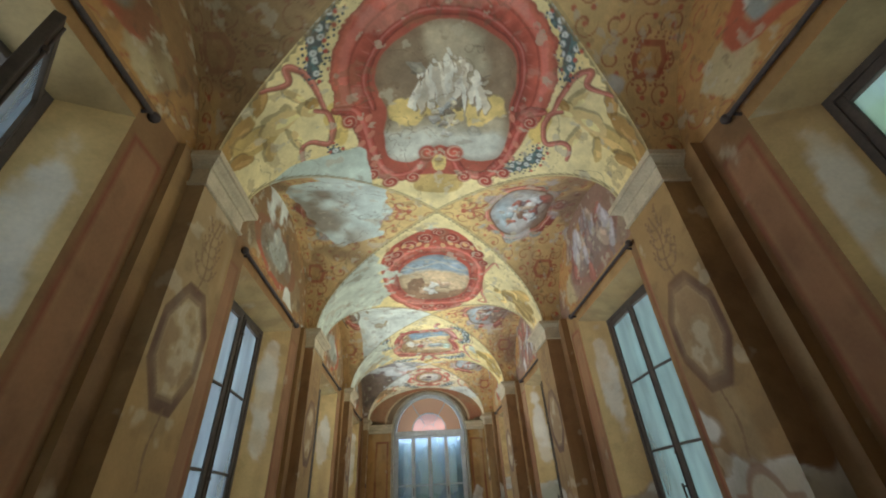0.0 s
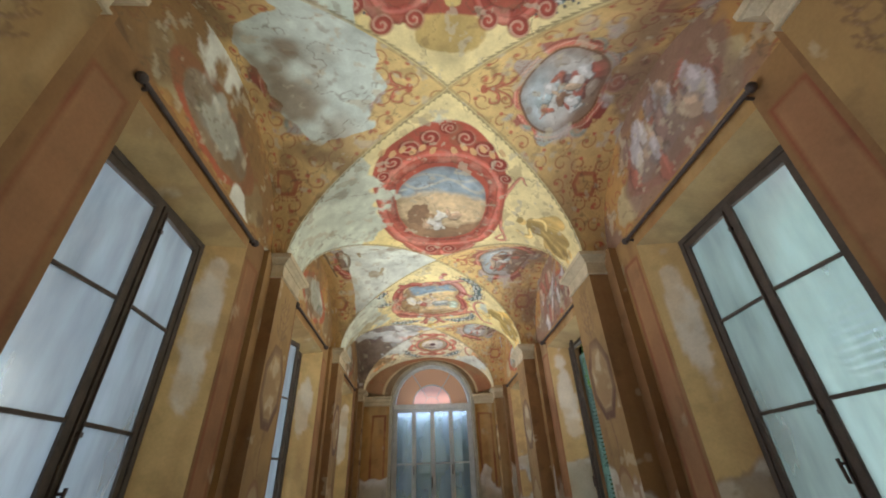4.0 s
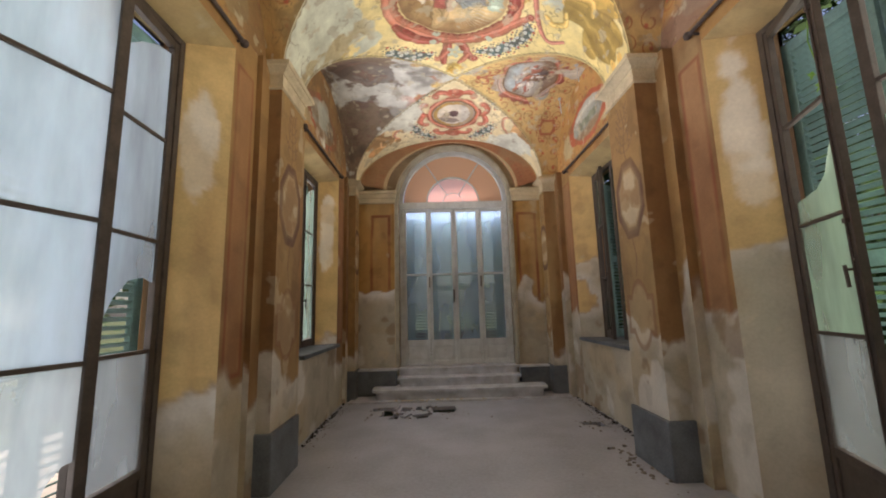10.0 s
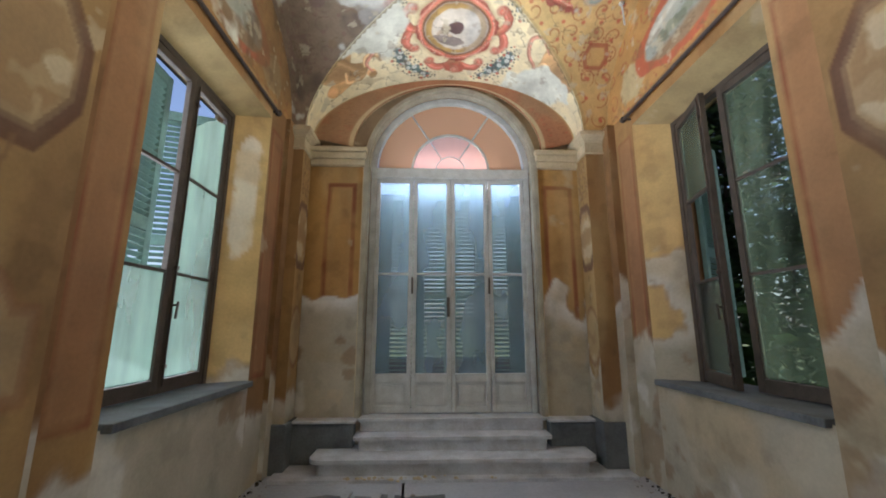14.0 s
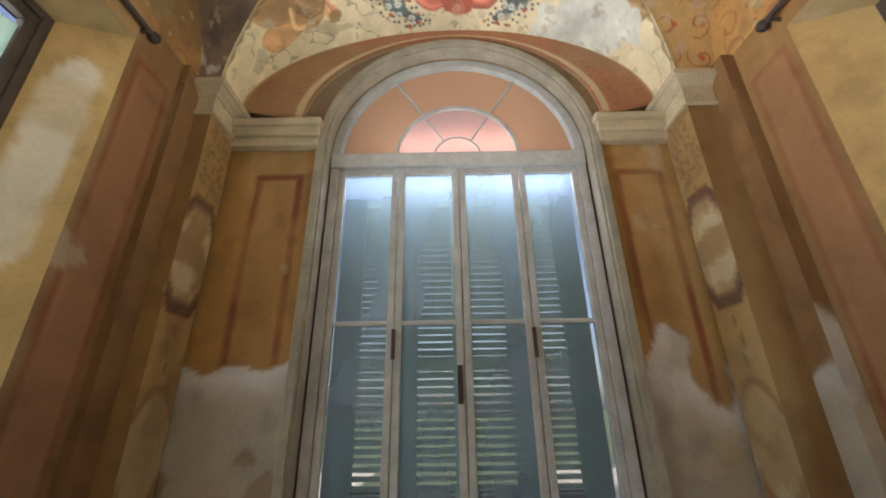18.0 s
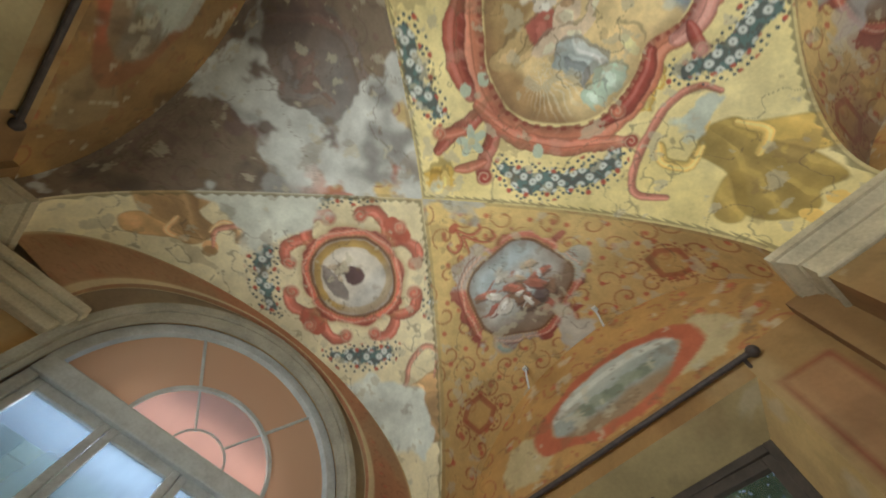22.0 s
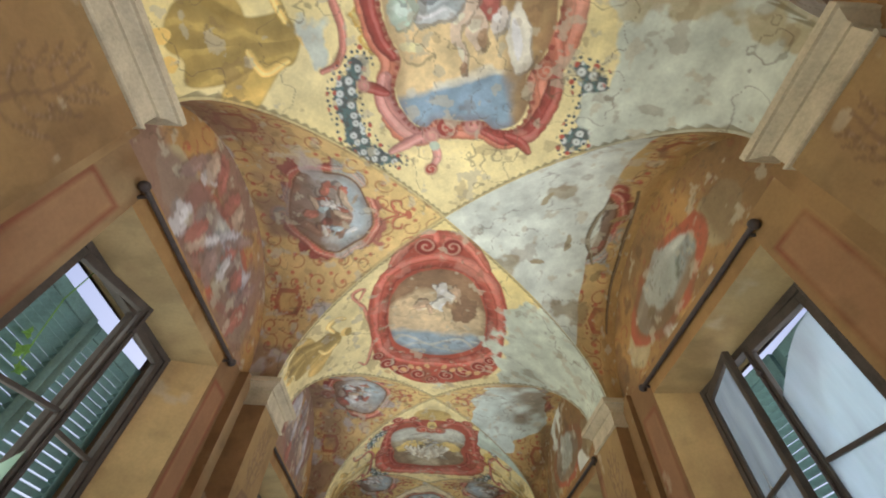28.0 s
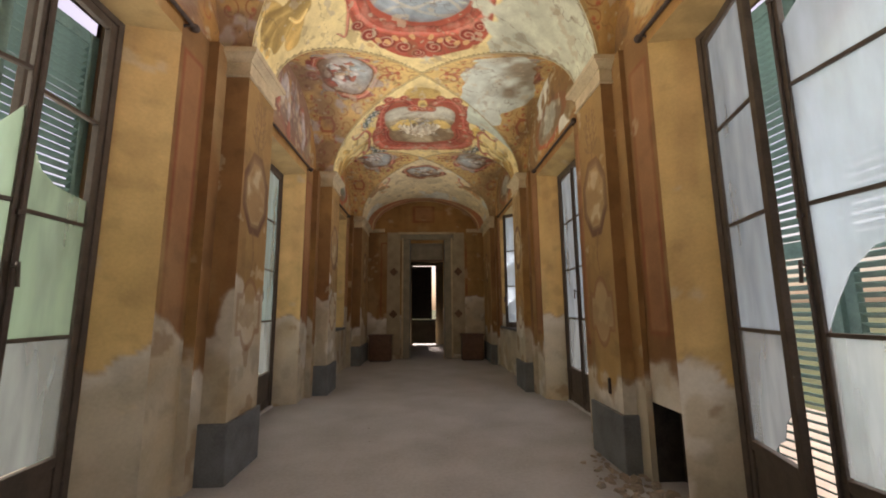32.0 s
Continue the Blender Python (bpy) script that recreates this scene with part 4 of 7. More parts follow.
        C = curve([(-0.065 + (p + 0.065) * 1.045, -0.03 + (r + 0.03) * 1.04) for p, r in OPENING], True, 3)
        near = to_curve(ws, wt, C, 0.03)
        bead = band(np.sin(near[2] * len(C) * 3.1), 0.45, 0.3) * inside(near[1] - 0.017, 0.006)
        col = col.copy()
        col[near[0]] = over(col[near[0]], bead * 0.75, (0.26, 0.05, 0.035))
        col = shaped_picture(ws, wt, col, OPENING, picture_rays, 6)
        col = losses(P, col, 0.52 * sstep(-0.45, -1.5, arc) - 0.14, 73, (0.58, 0.62, 0.52), 2.0)
        col = over(col, sstep(0.60, 0.66, fbm(P, 3.2, 74, 4)) * sstep(-0.9, -1.1, arc) * 0.7, (0.42, 0.32, 0.14))
    col = groin_edge(d, t, col)
    return brushed(P, col * (1 - 0.22 * sstep(0.5, 0.75, fbm(P, 1.7, 90 + k, 4))[:, None]), 95 + k)


def paint_web(x, dy, arc, side, k, P):
    """Side web of a bay, from the crossing (a = 0) out to the wall."""
    a = np.abs(x)
    col = np.tile(np.asarray((0.62, 0.45, 0.20)), (len(x), 1)) * (0.85 + 0.35 * fbm(P, 2.2, 140 + k, 4))[:, None]
    # paler at the crossing, browner towards the wall
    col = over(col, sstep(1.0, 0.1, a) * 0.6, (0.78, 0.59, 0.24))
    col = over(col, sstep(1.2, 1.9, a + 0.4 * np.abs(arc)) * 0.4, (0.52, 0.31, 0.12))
    col = tendrils(arc, a, col, 0.24, 5 + 7 * k + side)
    col = over(col, spots(arc, a, 0.21, 0.022, 9 + k) * 0.8, RED)
    d = a - PX * np.abs(dy) / HALF
    for sx in (-1, 1):
        col = stroke(arc, a, col, [(0.0, 0.38), (sx * 0.05, 0.50), (sx * 0.15, 0.52), (sx * 0.16, 0.44), (sx * 0.11, 0.43)], 0.014, (0.42, 0.11, 0.06), 0.4)
        col = stroke(arc, a, col, [(0.0, 0.46), (sx * 0.08, 0.62), (sx * 0.18, 0.66), (sx * 0.21, 0.60)], 0.012, (0.42, 0.11, 0.06), 0.4)
    col = over(col, blob(arc, a, 0.0, 0.36, 0.05, 0.035, 0, 88, 0.3) * 0.9, (0.44, 0.10, 0.06))
    for q in range(5):
        th = 2 * math.pi * q / 5 + 0.5
        col = volute(arc, a, col, 0.50 * math.cos(th), 1.2 + 0.45 * math.sin(th), 0.11, 1 if q % 2 else -1, ((0.38, 0.10, 0.06), (0.36, 0.42, 0.38))[(q + k) % 2])
    col = oval_frame(arc, a, col, (0.0, 1.14), (0.47, 0.40), 0.10, 11 + 2 * k + side, (0.44, 0.13, 0.09), 5, 0.045, picture_dim(3 * k + side), 0.34)
    for st in (-1, 1):
        e = np.maximum(np.abs(arc - st * 1.08) - 0.12, np.abs(a - 1.64) - 0.13 + 0.35 * np.abs(arc - st * 1.08))
        col = over(col, band(e, 0.020, 0.012) * 0.85, (0.36, 0.10, 0.05))
        col = over(col, band(e - 0.06, 0.02, 0.012) * spots(arc, a, 0.05, 0.014, 3) * 0.8, (0.32, 0.09, 0.05))
        col = over(col, inside(e + 0.02, 0.02) * 0.6, (0.50, 0.30, 0.11))
    col = groin_edge(d * 0.7, a, col, False)
    if side < 0:
        if k == 1:
            col = losses(P, col, 0.42 * blob(arc, a, -0.25, 1.05, 0.75, 0.55, 0, 171, 0.5) - 0.10, 171, (0.58, 0.66, 0.60), 1.6)
            # patchy brown towards the wall, with the corner's shade put into it
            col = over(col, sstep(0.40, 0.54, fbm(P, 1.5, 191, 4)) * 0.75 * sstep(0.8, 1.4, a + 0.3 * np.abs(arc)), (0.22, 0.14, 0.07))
        elif k == 2:
            col = losses(P, col, 0.42 - 0.6 * sstep(1.25, 1.5, a), 172, (0.64, 0.68, 0.60), 1.0)
            col = over(col, sstep(0.60, 0.64, fbm(P, 1.9, 192, 5)) * 0.7, (0.30, 0.22, 0.11))
            wa, wb = arc + 0.08 * (fbm(P, 4, 817, 4) - 0.5), a + 0.08 * (fbm(P, 4, 818, 4) - 0.5)
            col = over(col, sstep(1.52, 1.74, wb) * 0.85, (0.42, 0.25, 0.09))
            col = stroke(wa, wb, col, [(0.45, 1.58), (0.16, 1.68), (-0.27, 1.74), (-0.67, 1.73), (-1.2, 1.75)], 0.032, (0.13, 0.085, 0.04), 0.5)
            col = stroke(wa, wb, col, [(0.30, 1.40), (-0.10, 1.36), (-0.45, 1.46)], 0.02, (0.20, 0.15, 0.08), 0.6)
            for q, (c, e) in enumerate(((-0.2, 1.2), (0.3, 0.9), (-0.6, 1.5), (0.1, 1.55), (-0.45, 0.95))):
                col = over(col, blob(wa, wb, c, e, 0.09, 0.03, 20 * q, 820 + q, 0.5) * 0.8, (0.34, 0.25, 0.11))
        elif k == 3:
            # dark outer web: the unlit side's shade is painted in
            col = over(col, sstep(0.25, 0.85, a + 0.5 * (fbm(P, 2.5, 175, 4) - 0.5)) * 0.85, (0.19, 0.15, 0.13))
            col = losses(P, col, 0.16 * sstep(1.5, 0.5, a), 173, (0.56, 0.57, 0.54), 1.8)
            col = over(col, sstep(0.58, 0.64, fbm(P, 4.0, 176, 4)) * sstep(0.95, 0.45, a) * 0.8, (0.48, 0.15, 0.09))
            col = over(col, sstep(0.50, 0.60, fbm(P, 1.8, 194, 4)) * 0.6, (0.085, 0.065, 0.06))
        else:
            col = over(col, sstep(0.45, 0.6, fbm(P, 1.3, 190, 4)) * 0.7, (0.28, 0.19, 0.11))
    else:
        col = losses(P, col, -0.07, 170 + k, (0.48, 0.46, 0.40), 1.6)
        if k in (1, 2):
            col = over(col, sstep(1.1, 1.8, a) * sstep(0.42, 0.55, fbm(P, 1.5, 195 + k, 4)) * 0.7, (0.24, 0.15, 0.12))
            col = over(col, sstep(0.58, 0.64, fbm(P, 2.4, 197 + k, 4)) * 0.8 * sstep(0.8, 1.4, a), (0.46, 0.43, 0.42))
    return brushed(P, col, 195 + k)


def paint_lunette(y, z, side, k, P):
    dy = y - BAYS[k]
    col = np.tile(np.asarray((0.46, 0.26, 0.09)), (len(y), 1)) * (0.8 + 0.4 * fbm(P, 2.6, 240 + k, 4))[:, None]
    col = tendrils(dy, z, col, 0.26, 15 + k)
    col = over(col, blob(dy, z, 0.75, 4.05, 0.24, 0.2, 0, 210 + k, 0.4) * 0.7, (0.50, 0.46, 0.28))
    col = over(col, blob(dy, z, -0.75, 4.05, 0.24, 0.2, 0, 211 + k, 0.4) * 0.7, (0.50, 0.46, 0.28))
    dy = dy + 0.08
    r = np.hypot(dy / 0.56, (z - 4.16) / 0.26) + 0.22 * (fbm(P, 6, 250 + k, 4) - 0.5)
    col = over(col, band(r - 1.12 - 0.06 * np.cos(6 * np.arctan2(z - 4.14, dy)), 0.13, 0.06), (0.44, 0.12, 0.06))
    m = inside(r - 1, 0.04)
    n = fbm(P, 4, 260 + k, 4)
    pic = np.tile(np.asarray((0.30, 0.33, 0.30)), (len(y), 1)) * (0.7 + 0.6 * n)[:, None]
    pic = over(pic, sstep(4.16, 4.32, z + 0.2 * (n - 0.5)), (0.44, 0.46, 0.40))
    pic = over(pic, band(z - 4.33 + 0.35 * dy * dy, 0.018, 0.02) * 0.8, (0.62, 0.64, 0.56))
    pic = over(pic, sstep(4.09, 4.00, z + 0.15 * (n - 0.5)) * 0.8, (0.28, 0.17, 0.08))
    for q in range(5):
        pic = over(pic, blob(dy, z, -0.28 + 0.13 * q, 4.13 + 0.02 * (q % 2), 0.10, 0.05, 10 * q, 230 + k + q, 0.6) * 0.8, ((0.15, 0.18, 0.12), (0.24, 0.27, 0.19))[q % 2])
    col = col * (1 - m[:, None]) + pic * m[:, None]
    dy = y - BAYS[k] + 0.05 * (fbm(P, 5, 815, 3) - 0.5)
    zz = z + 0.05 * (fbm(P, 5, 816, 3) - 0.5)
    if side < 0:
        col = over(col, sstep(0.38, 0.54, fbm(P, 1.4, 280 + k, 4)) * 0.75, (0.20, 0.12, 0.055))
        col = over(col, blob(dy, zz, -0.05, 4.25, 0.30, 0.22, 10, 286 + k, 0.5) * 0.75, (0.42, 0.44, 0.38))
        col = over(col, sstep(0.60, 0.68, fbm(P, 4.0, 288 + k, 4)) * 0.6, (0.14, 0.085, 0.045))
    elif k in (1, 2):
        col = over(col, sstep(0.36, 0.52, fbm(P, 1.8, 282 + k, 4)) * 0.8, (0.25, 0.16, 0.13))
        rnd = random.Random(90 + k)
        for q in range(22):
            c, h = rnd.uniform(-0.75, 0.75), rnd.uniform(3.90, 4.62)
            tone = np.asarray(rnd.choice(((0.60, 0.58, 0.57), (0.46, 0.44, 0.46), (0.30, 0.20, 0.17), (0.48, 0.36, 0.26), (0.40, 0.15, 0.11))))
            rw, rh, lean = rnd.uniform(0.05, 0.10), rnd.uniform(0.10, 0.22), rnd.uniform(-40, 40)
            col = over(col, blob(dy, zz, c + 0.02, h - 0.02, rw * 1.15, rh, lean, 520 + q, 0.7) * 0.5, tone * 0.4)
            col = over(col, blob(dy, zz, c, h, rw, rh, lean, 500 + q, 0.7) * 0.75, tone)
            col = over(col, blob(dy, zz, c - 0.02, h + 0.03, rw * 0.4, rh * 0.5, lean, 540 + q, 0.6) * 0.6, np.minimum(tone * 1.4, 0.8))
    return losses(P, brushed(P, col, 299 + k), -0.07 if side > 0 else -0.02, 290 + k)


def paint_wall(P, along, z, seed, frame_boxes=(), damp=0.25, grey=0.5, base=(0.36, 0.203, 0.074)):
    """Ochre wall paint with painted borders, and salt-bleached bare plaster towards the foot."""
    n = fbm(P, 0.75, seed, 5)
    m = fbm(P, 4.0, seed + 3, 4)
    streak = fbm(P * np.array((1.0, 1.0, 0.15)), 4.0, seed + 5, 4)
    col = np.tile(np.asarray(base), (len(z), 1)) * (0.86 + 0.28 * m)[:, None]
    col = over(col, sstep(0.44, 0.72, n) * 0.5, (base[0] * 0.80, base[1] * 0.66, base[2] * 0.6))
    col = over(col, sstep(0.48, 0.70, fbm(P, 0.6, seed + 8, 3)) * 0.4, (0.50, 0.32, 0.12))
    col = over(col, sstep(0.52, 0.70, streak) * 0.35, (base[0] * 0.62, base[1] * 0.5, base[2] * 0.5))
    col = over(col, sstep(0.60, 0.74, fbm(P * np.array((1.0, 1.0, 0.3)), 2.0, seed + 6, 4)) * 0.35, (0.54, 0.42, 0.23))
    for (c, z0, z1, hw) in frame_boxes:
        e = np.maximum(np.abs(along - c) - hw, np.abs(z - (z0 + z1) / 2) - (z1 - z0) / 2) + 0.015 * (m - 0.5)
        worn = 0.55 + 0.45 * sstep(0.38, 0.6, fbm(P, 2.0, seed + 9, 3))
        col = over(col, inside(e + 0.02, 0.02) * (0.60 if damp < 0.6 else 0.12), (0.35, 0.17, 0.088))
        col = over(col, band(e, 0.018, 0.012) * 0.85 * worn, (0.25, 0.07, 0.035))
        col = over(col, band(e + 0.045, 0.006, 0.008) * 0.35 * worn, (0.48, 0.28, 0.12))
    line = (1.15 + 1.3 * (n - 0.5) + 0.22 * (m - 0.5) + 0.35 * (streak - 0.5) + 0.9 * (fbm(P, 1.9, seed + 41, 3) - 0.5)) * grey * 1.6 * (0.6 + 0.8 * damp)
    peel = sstep(0.04, -0.04, z - line)
    tone = np.tile(np.asarray((0.46, 0.425, 0.345)), (len(z), 1)) * (0.80 + 0.4 * fbm(P, 1.6, seed + 11, 4))[:, None]
    salt = min(1.0, 0.35 + 0.8 * damp)
    # salt bloom; the whiter one for end walls also carries window light
    tone = over(tone, sstep(-0.1 - 0.8 * damp, -0.03, z - line + 0.35 * (m - 0.5)) * salt, (0.66, 0.65, 0.62) if damp < 0.6 else (0.78, 0.78, 0.78))
    tone = over(tone, sstep(0.50, 0.66, fbm(P, 1.3, seed + 13, 4)) * 0.45, (0.44, 0.33, 0.18))
    tone = over(tone, sstep(0.64, 0.68, fbm(P, 1.7, seed + 19, 4)) * 0.7, (0.66, 0.66, 0.63))
    tone = over(tone, sstep(0.66, 0.69, fbm(P, 2.6, seed + 29, 4)) * 0.6, (0.26, 0.17, 0.095))
    col = col * (1 - peel[:, None]) + tone * peel[:, None]
    col = over(col, band(z - line, 0.012, 0.02) * 0.35, (0.24, 0.13, 0.06))
    col = over(col, sstep(0.72, 0.76, fbm(P, 4.0, seed + 25, 4)) * 0.5, (0.56, 0.48, 0.34))
    return col * (1 - 0.16 * sstep(0.55, 0.7, fbm(P, 6.0, seed + 23, 3)))[:, None]


def paint_reveal(P, along, z, seed, frame_boxes, damp, grey, base):
    """Cream reveal with a large ragged white patch: window light on it, put into the colour."""
    col = paint_wall(P, along, z, seed, frame_boxes, damp, grey, base)
    d = np.hypot((along - 0.02) / 0.13, (z - 2.72) / 0.62) + 1.1 * (fbm(P, 2.2, seed + 70, 4) - 0.5) + 0.5 * (fbm(P, 11, seed + 71, 3) - 0.5)
    m = sstep(1.06, 0.88, d) * (0.6 + 0.4 * sstep(0.4, 0.55, fbm(P, 4.0, seed + 72, 3)))
    return over(col, m * 0.75, (0.80, 0.77, 0.70))


def octagon(along, z, cz, hh, hw):
    a, b = np.abs(along) / hw, np.abs(z - cz) / hh
    return (np.maximum(np.maximum(a, b), (a + b) * 0.72) - 1) * hw


def paint_pilaster(P, along, z, seed):
    low = 1.0 if seed % 10 in (1, 2) else 0.62
    col = paint_wall(P, along, z, seed, (), 0.3, low, (0.34, 0.215, 0.09))
    dark, pale = (0.12, 0.055, 0.035), (0.58, 0.49, 0.33)
    wob = 0.012 * (fbm(P, 6, seed + 30, 3) - 0.5)
    # octagonal medallion with a double line, hung on a stem
    e = octagon(along, z, 2.50, 0.36, 0.24) + wob
    fade = 0.72 + 0.28 * sstep(0.35, 0.55, fbm(P, 2.0, seed + 31, 3))
    col = over(col, inside(e, 0.015) * 0.35 * fade, pale)
    q = fbm(P, 6, seed + 33, 3)
    col = over(col, inside(e + 0.05, 0.02) * sstep(0.50, 0.56, q) * 0.7 * fade, (0.30, 0.18, 0.085))
    col = over(col, inside(e + 0.06, 0.02) * sstep(0.44, 0.40, q) * 0.6 * fade, (0.62, 0.55, 0.40))
    col = over(col, band(e, 0.020, 0.012) * 0.9 * fade, dark)
    col = over(col, band(e + 0.035, 0.006, 0.006) * 0.6 * fade, dark)
    # lower cartouche with a shouldered arch
    x, y = along / 0.23, (z - 1.36) / 0.31
    e = np.minimum(np.maximum(np.abs(x) - 1, np.abs(y) - 0.52), np.hypot(x / 0.74, y) - 1) * 0.24 + wob
    col = over(col, inside(e, 0.02) * 0.35 * fade, pale)
    col = over(col, inside(e + 0.03, 0.02) * sstep(0.52, 0.60, q) * 0.5 * fade, (0.30, 0.19, 0.10))
    col = over(col, band(e, 0.016, 0.012) * 0.65 * fade, (0.24, 0.11, 0.055))
    # leafy sprig under the capital, and stems between
    ink = (0.21, 0.12, 0.06)
    wa, wz = along + 0.02 * (fbm(P, 8, seed + 35, 2) - 0.5), z + 0.02 * (fbm(P, 8, seed + 36, 2) - 0.5)
    rnd = random.Random(seed)
    for sx in (-1, 1):
        for j in range(5):
            b, r = 2.98 + 0.085 * j, 0.15 - 0.015 * j
            tip = (sx * r * rnd.uniform(0.8, 1.15), b + rnd.uniform(0.07, 0.15))
            col = stroke(wa, wz, col, [(0.0, b), (sx * r * 0.5, b + 0.02), tip], 0.0065, ink, 0.5, False, 0.7)
            col = stroke(wa, wz, col, [(sx * r * 0.5, b + 0.02), (sx * r * 0.62, b + 0.07), (sx * r * 0.5, b + 0.11)], 0.005, ink, 0.5, False, 0.6)
            for q in (0, 1):
                col = over(col, blob(wa, wz, tip[0] * (1 - 0.3 * q), tip[1] + 0.015 - 0.03 * q, 0.022, 0.010, 50 * sx + 70 * q, seed + j, 0.4) * 0.7, ink)
    stem = band(along + 0.02 * np.sin(z * 14), 0.006, 0.006) * ((z > 1.72) & (z < 2.14) | (z > 2.86) & (z < 3.45))
    return over(col, stem * 0.75, ink)


# ---- vault ----
vault = Sheet()
TH = np.linspace(-math.pi / 2, math.pi / 2, 4000)
ARC = np.concatenate([[0], np.cumsum(np.hypot(PX * np.diff(np.sin(TH)), RISE * np.diff(np.cos(TH))))])
ARC -= ARC[-1] / 2
TW = np.concatenate([[0], np.cumsum(np.hypot(HALF * np.diff(np.sin(TH)), RISE * np.diff(np.cos(TH))))])
TW -= TW[-1] / 2
# end arches: end wall, direction, depth of the arch, drop of the crown, half width and foot and crown of its edge
ENDS = {4: (YE, 1, 0.05, 0.22, 1.16, 3.69, 4.59), 0: (YS, -1, 0.30, 0.28, 1.46, 3.66, 4.57)}
for k in range(5):
    nu, nv = (440, 350) if 0 < k < 4 else (360, 150)
    a, b = uv_grid(nu, nv)
    th = np.interp((a - 0.5) * 2 * ARC[-1], ARC, TH)
    x = PX * np.sin(th)
    if 0 < k < 4:
        y0, y1 = BAYS[k - 1] + HALF * np.abs(x) / PX, BAYS[k] - HALF * np.abs(x) / PX
        y, rise = y0 + (y1 - y0) * b, RISE
    else:
        ye, sg, deep, drop = ENDS[k][:4]
        c, e = BAYS[3 if k == 4 else 0], ye - sg * deep
        y0 = c + sg * HALF * np.abs(x) / PX
        y = y0 + (e - y0) * b
        rise = RISE - drop * b ** (1.0 if k == 4 else 1.6)
    P = np.stack([x, y, SPRING + rise * np.cos(th)], 1)
    vault.add(P, nu, nv, paint_panel(x, y, (a - 0.5) * 2 * ARC[-1], k, P), k == 0)
for k, yc in enumerate(BAYS):
    for side in (-1, 1):
        nu, nv = 300, 170
        a, b = uv_grid(nu, nv)
        ph = np.interp((a - 0.5) * 2 * TW[-1], TW, TH)
        dy = HALF * np.sin(ph)
        x0 = PX * np.abs(np.sin(ph))
        x = side * (x0 + (WX - x0) * b)
        P = np.stack([x, yc + dy, SPRING + RISE * np.cos(ph)], 1)
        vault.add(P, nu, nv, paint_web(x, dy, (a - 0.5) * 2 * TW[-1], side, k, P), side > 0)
# the two end arches: a painted crescent under the end panel and the soffit behind it
for k, (ye, sg, deep, drop, half, foot, crown) in ENDS.items():
    for face in (0, 1):
        nu, nv = 320, 40 if (face == 0) == (k == 4) else 12
        a, b = uv_grid(nu, nv)
        th = (a - 0.5) * math.pi
        xi, zi = half * np.sin(th), foot + (crown - foot) * np.cos(th)
        xo, zo = PX * np.sin(th), SPRING + (RISE - drop) * np.cos(th)
        if face == 0:
            P = np.stack([xo + (xi - xo) * b, np.full_like(xi, ye - sg * deep), zo + (zi - zo) * b], 1)
        else:
            P = np.stack([xi, ye - sg * deep * (1 - b), zi], 1)
        col = np.tile(np.asarray((0.42, 0.19, 0.10)), (len(th), 1)) * (0.75 + 0.5 * fbm(P, 5, 300, 4))[:, None]
        col = tendrils(th * 1.46, b * 0.3, col, 0.13, 31, (0.28, 0.11, 0.06))
        col = over(col, sstep(0.55, 0.65, fbm(P, 1.6, 302, 4)) * 0.5, (0.36, 0.26, 0.15))
        if face == 0:
            col = over(col, sstep(0.86, 0.90, b) + sstep(0.06, 0.03, b), (0.58, 0.46, 0.28))
        else:
            col = over(col, band(b - 0.95, 0.06, 0.03) + band(b - 0.03, 0.03, 0.02), (0.58, 0.48, 0.30))
        vault.add(P, nu, nv, col, sg < 0)
for v in vault.v:
    outer = np.clip((WX + 0.04 - np.abs(v[:, 0])) / (WX + 0.04 - PX), 0, 1)
    v[:, 0] = np.where(v[:, 0] < 0, v[:, 0] - WIDER * np.minimum(outer, (v[:, 0] / PX) ** 2), v[:, 0])
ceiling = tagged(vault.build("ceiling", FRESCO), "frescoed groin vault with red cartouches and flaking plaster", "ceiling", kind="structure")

# ---- side walls ----
SILL = [0.95, 0.0, 0.0, 0.95]
OPEN_IN, OPEN_OUT = 0.84, 0.66


# the default base is a darkened ochre, holding the shade of backlit wall strips
def strip(sheet, p0, p1, z0, z1, seed, frames=(), damp=0.25, grey=0.5, cell=0.03, painter=paint_wall, base=(0.26, 0.143, 0.059)):
    """A vertical piece of wall from p0 to p1 on plan."""
    L = math.hypot(p1[0] - p0[0], p1[1] - p0[1])
    nu, nv = max(2, int(L / cell) + 1), max(2, int((z1 - z0) / cell) + 1)
    a, b = uv_grid(nu, nv)
    x, y = p0[0] + (p1[0] - p0[0]) * a, p0[1] + (p1[1] - p0[1]) * a
    z = z0 + (z1 - z0) * b
    P = np.stack([x, y, z], 1)
    along = (a - 0.5) * L
    col = painter(P, along, z, seed) if painter is paint_pilaster else painter(P, along, z, seed, frames, damp, grey, base)
    sheet.add(P, nu, nv, col)


def flat(sheet, c00, c10, c11, c01, seed, cell=0.04):
    c = [np.asarray(q, float) for q in (c00, c10, c11, c01)]
    nu = max(2, int(np.linalg.norm(c[1] - c[0]) / cell) + 1)
    nv = max(2, int(np.linalg.norm(c[3] - c[0]) / cell) + 1)
    a, b = (q[:, None] for q in uv_grid(nu, nv))
    P = c[0] * (1 - a) * (1 - b) + c[1] * a * (1 - b) + c[2] * a * b + c[3] * (1 - a) * b
    sheet.add(P, nu, nv, paint_wall(P, P[:, 1], P[:, 2], seed, (), 0.2, 0.4, (0.47, 0.36, 0.18)))


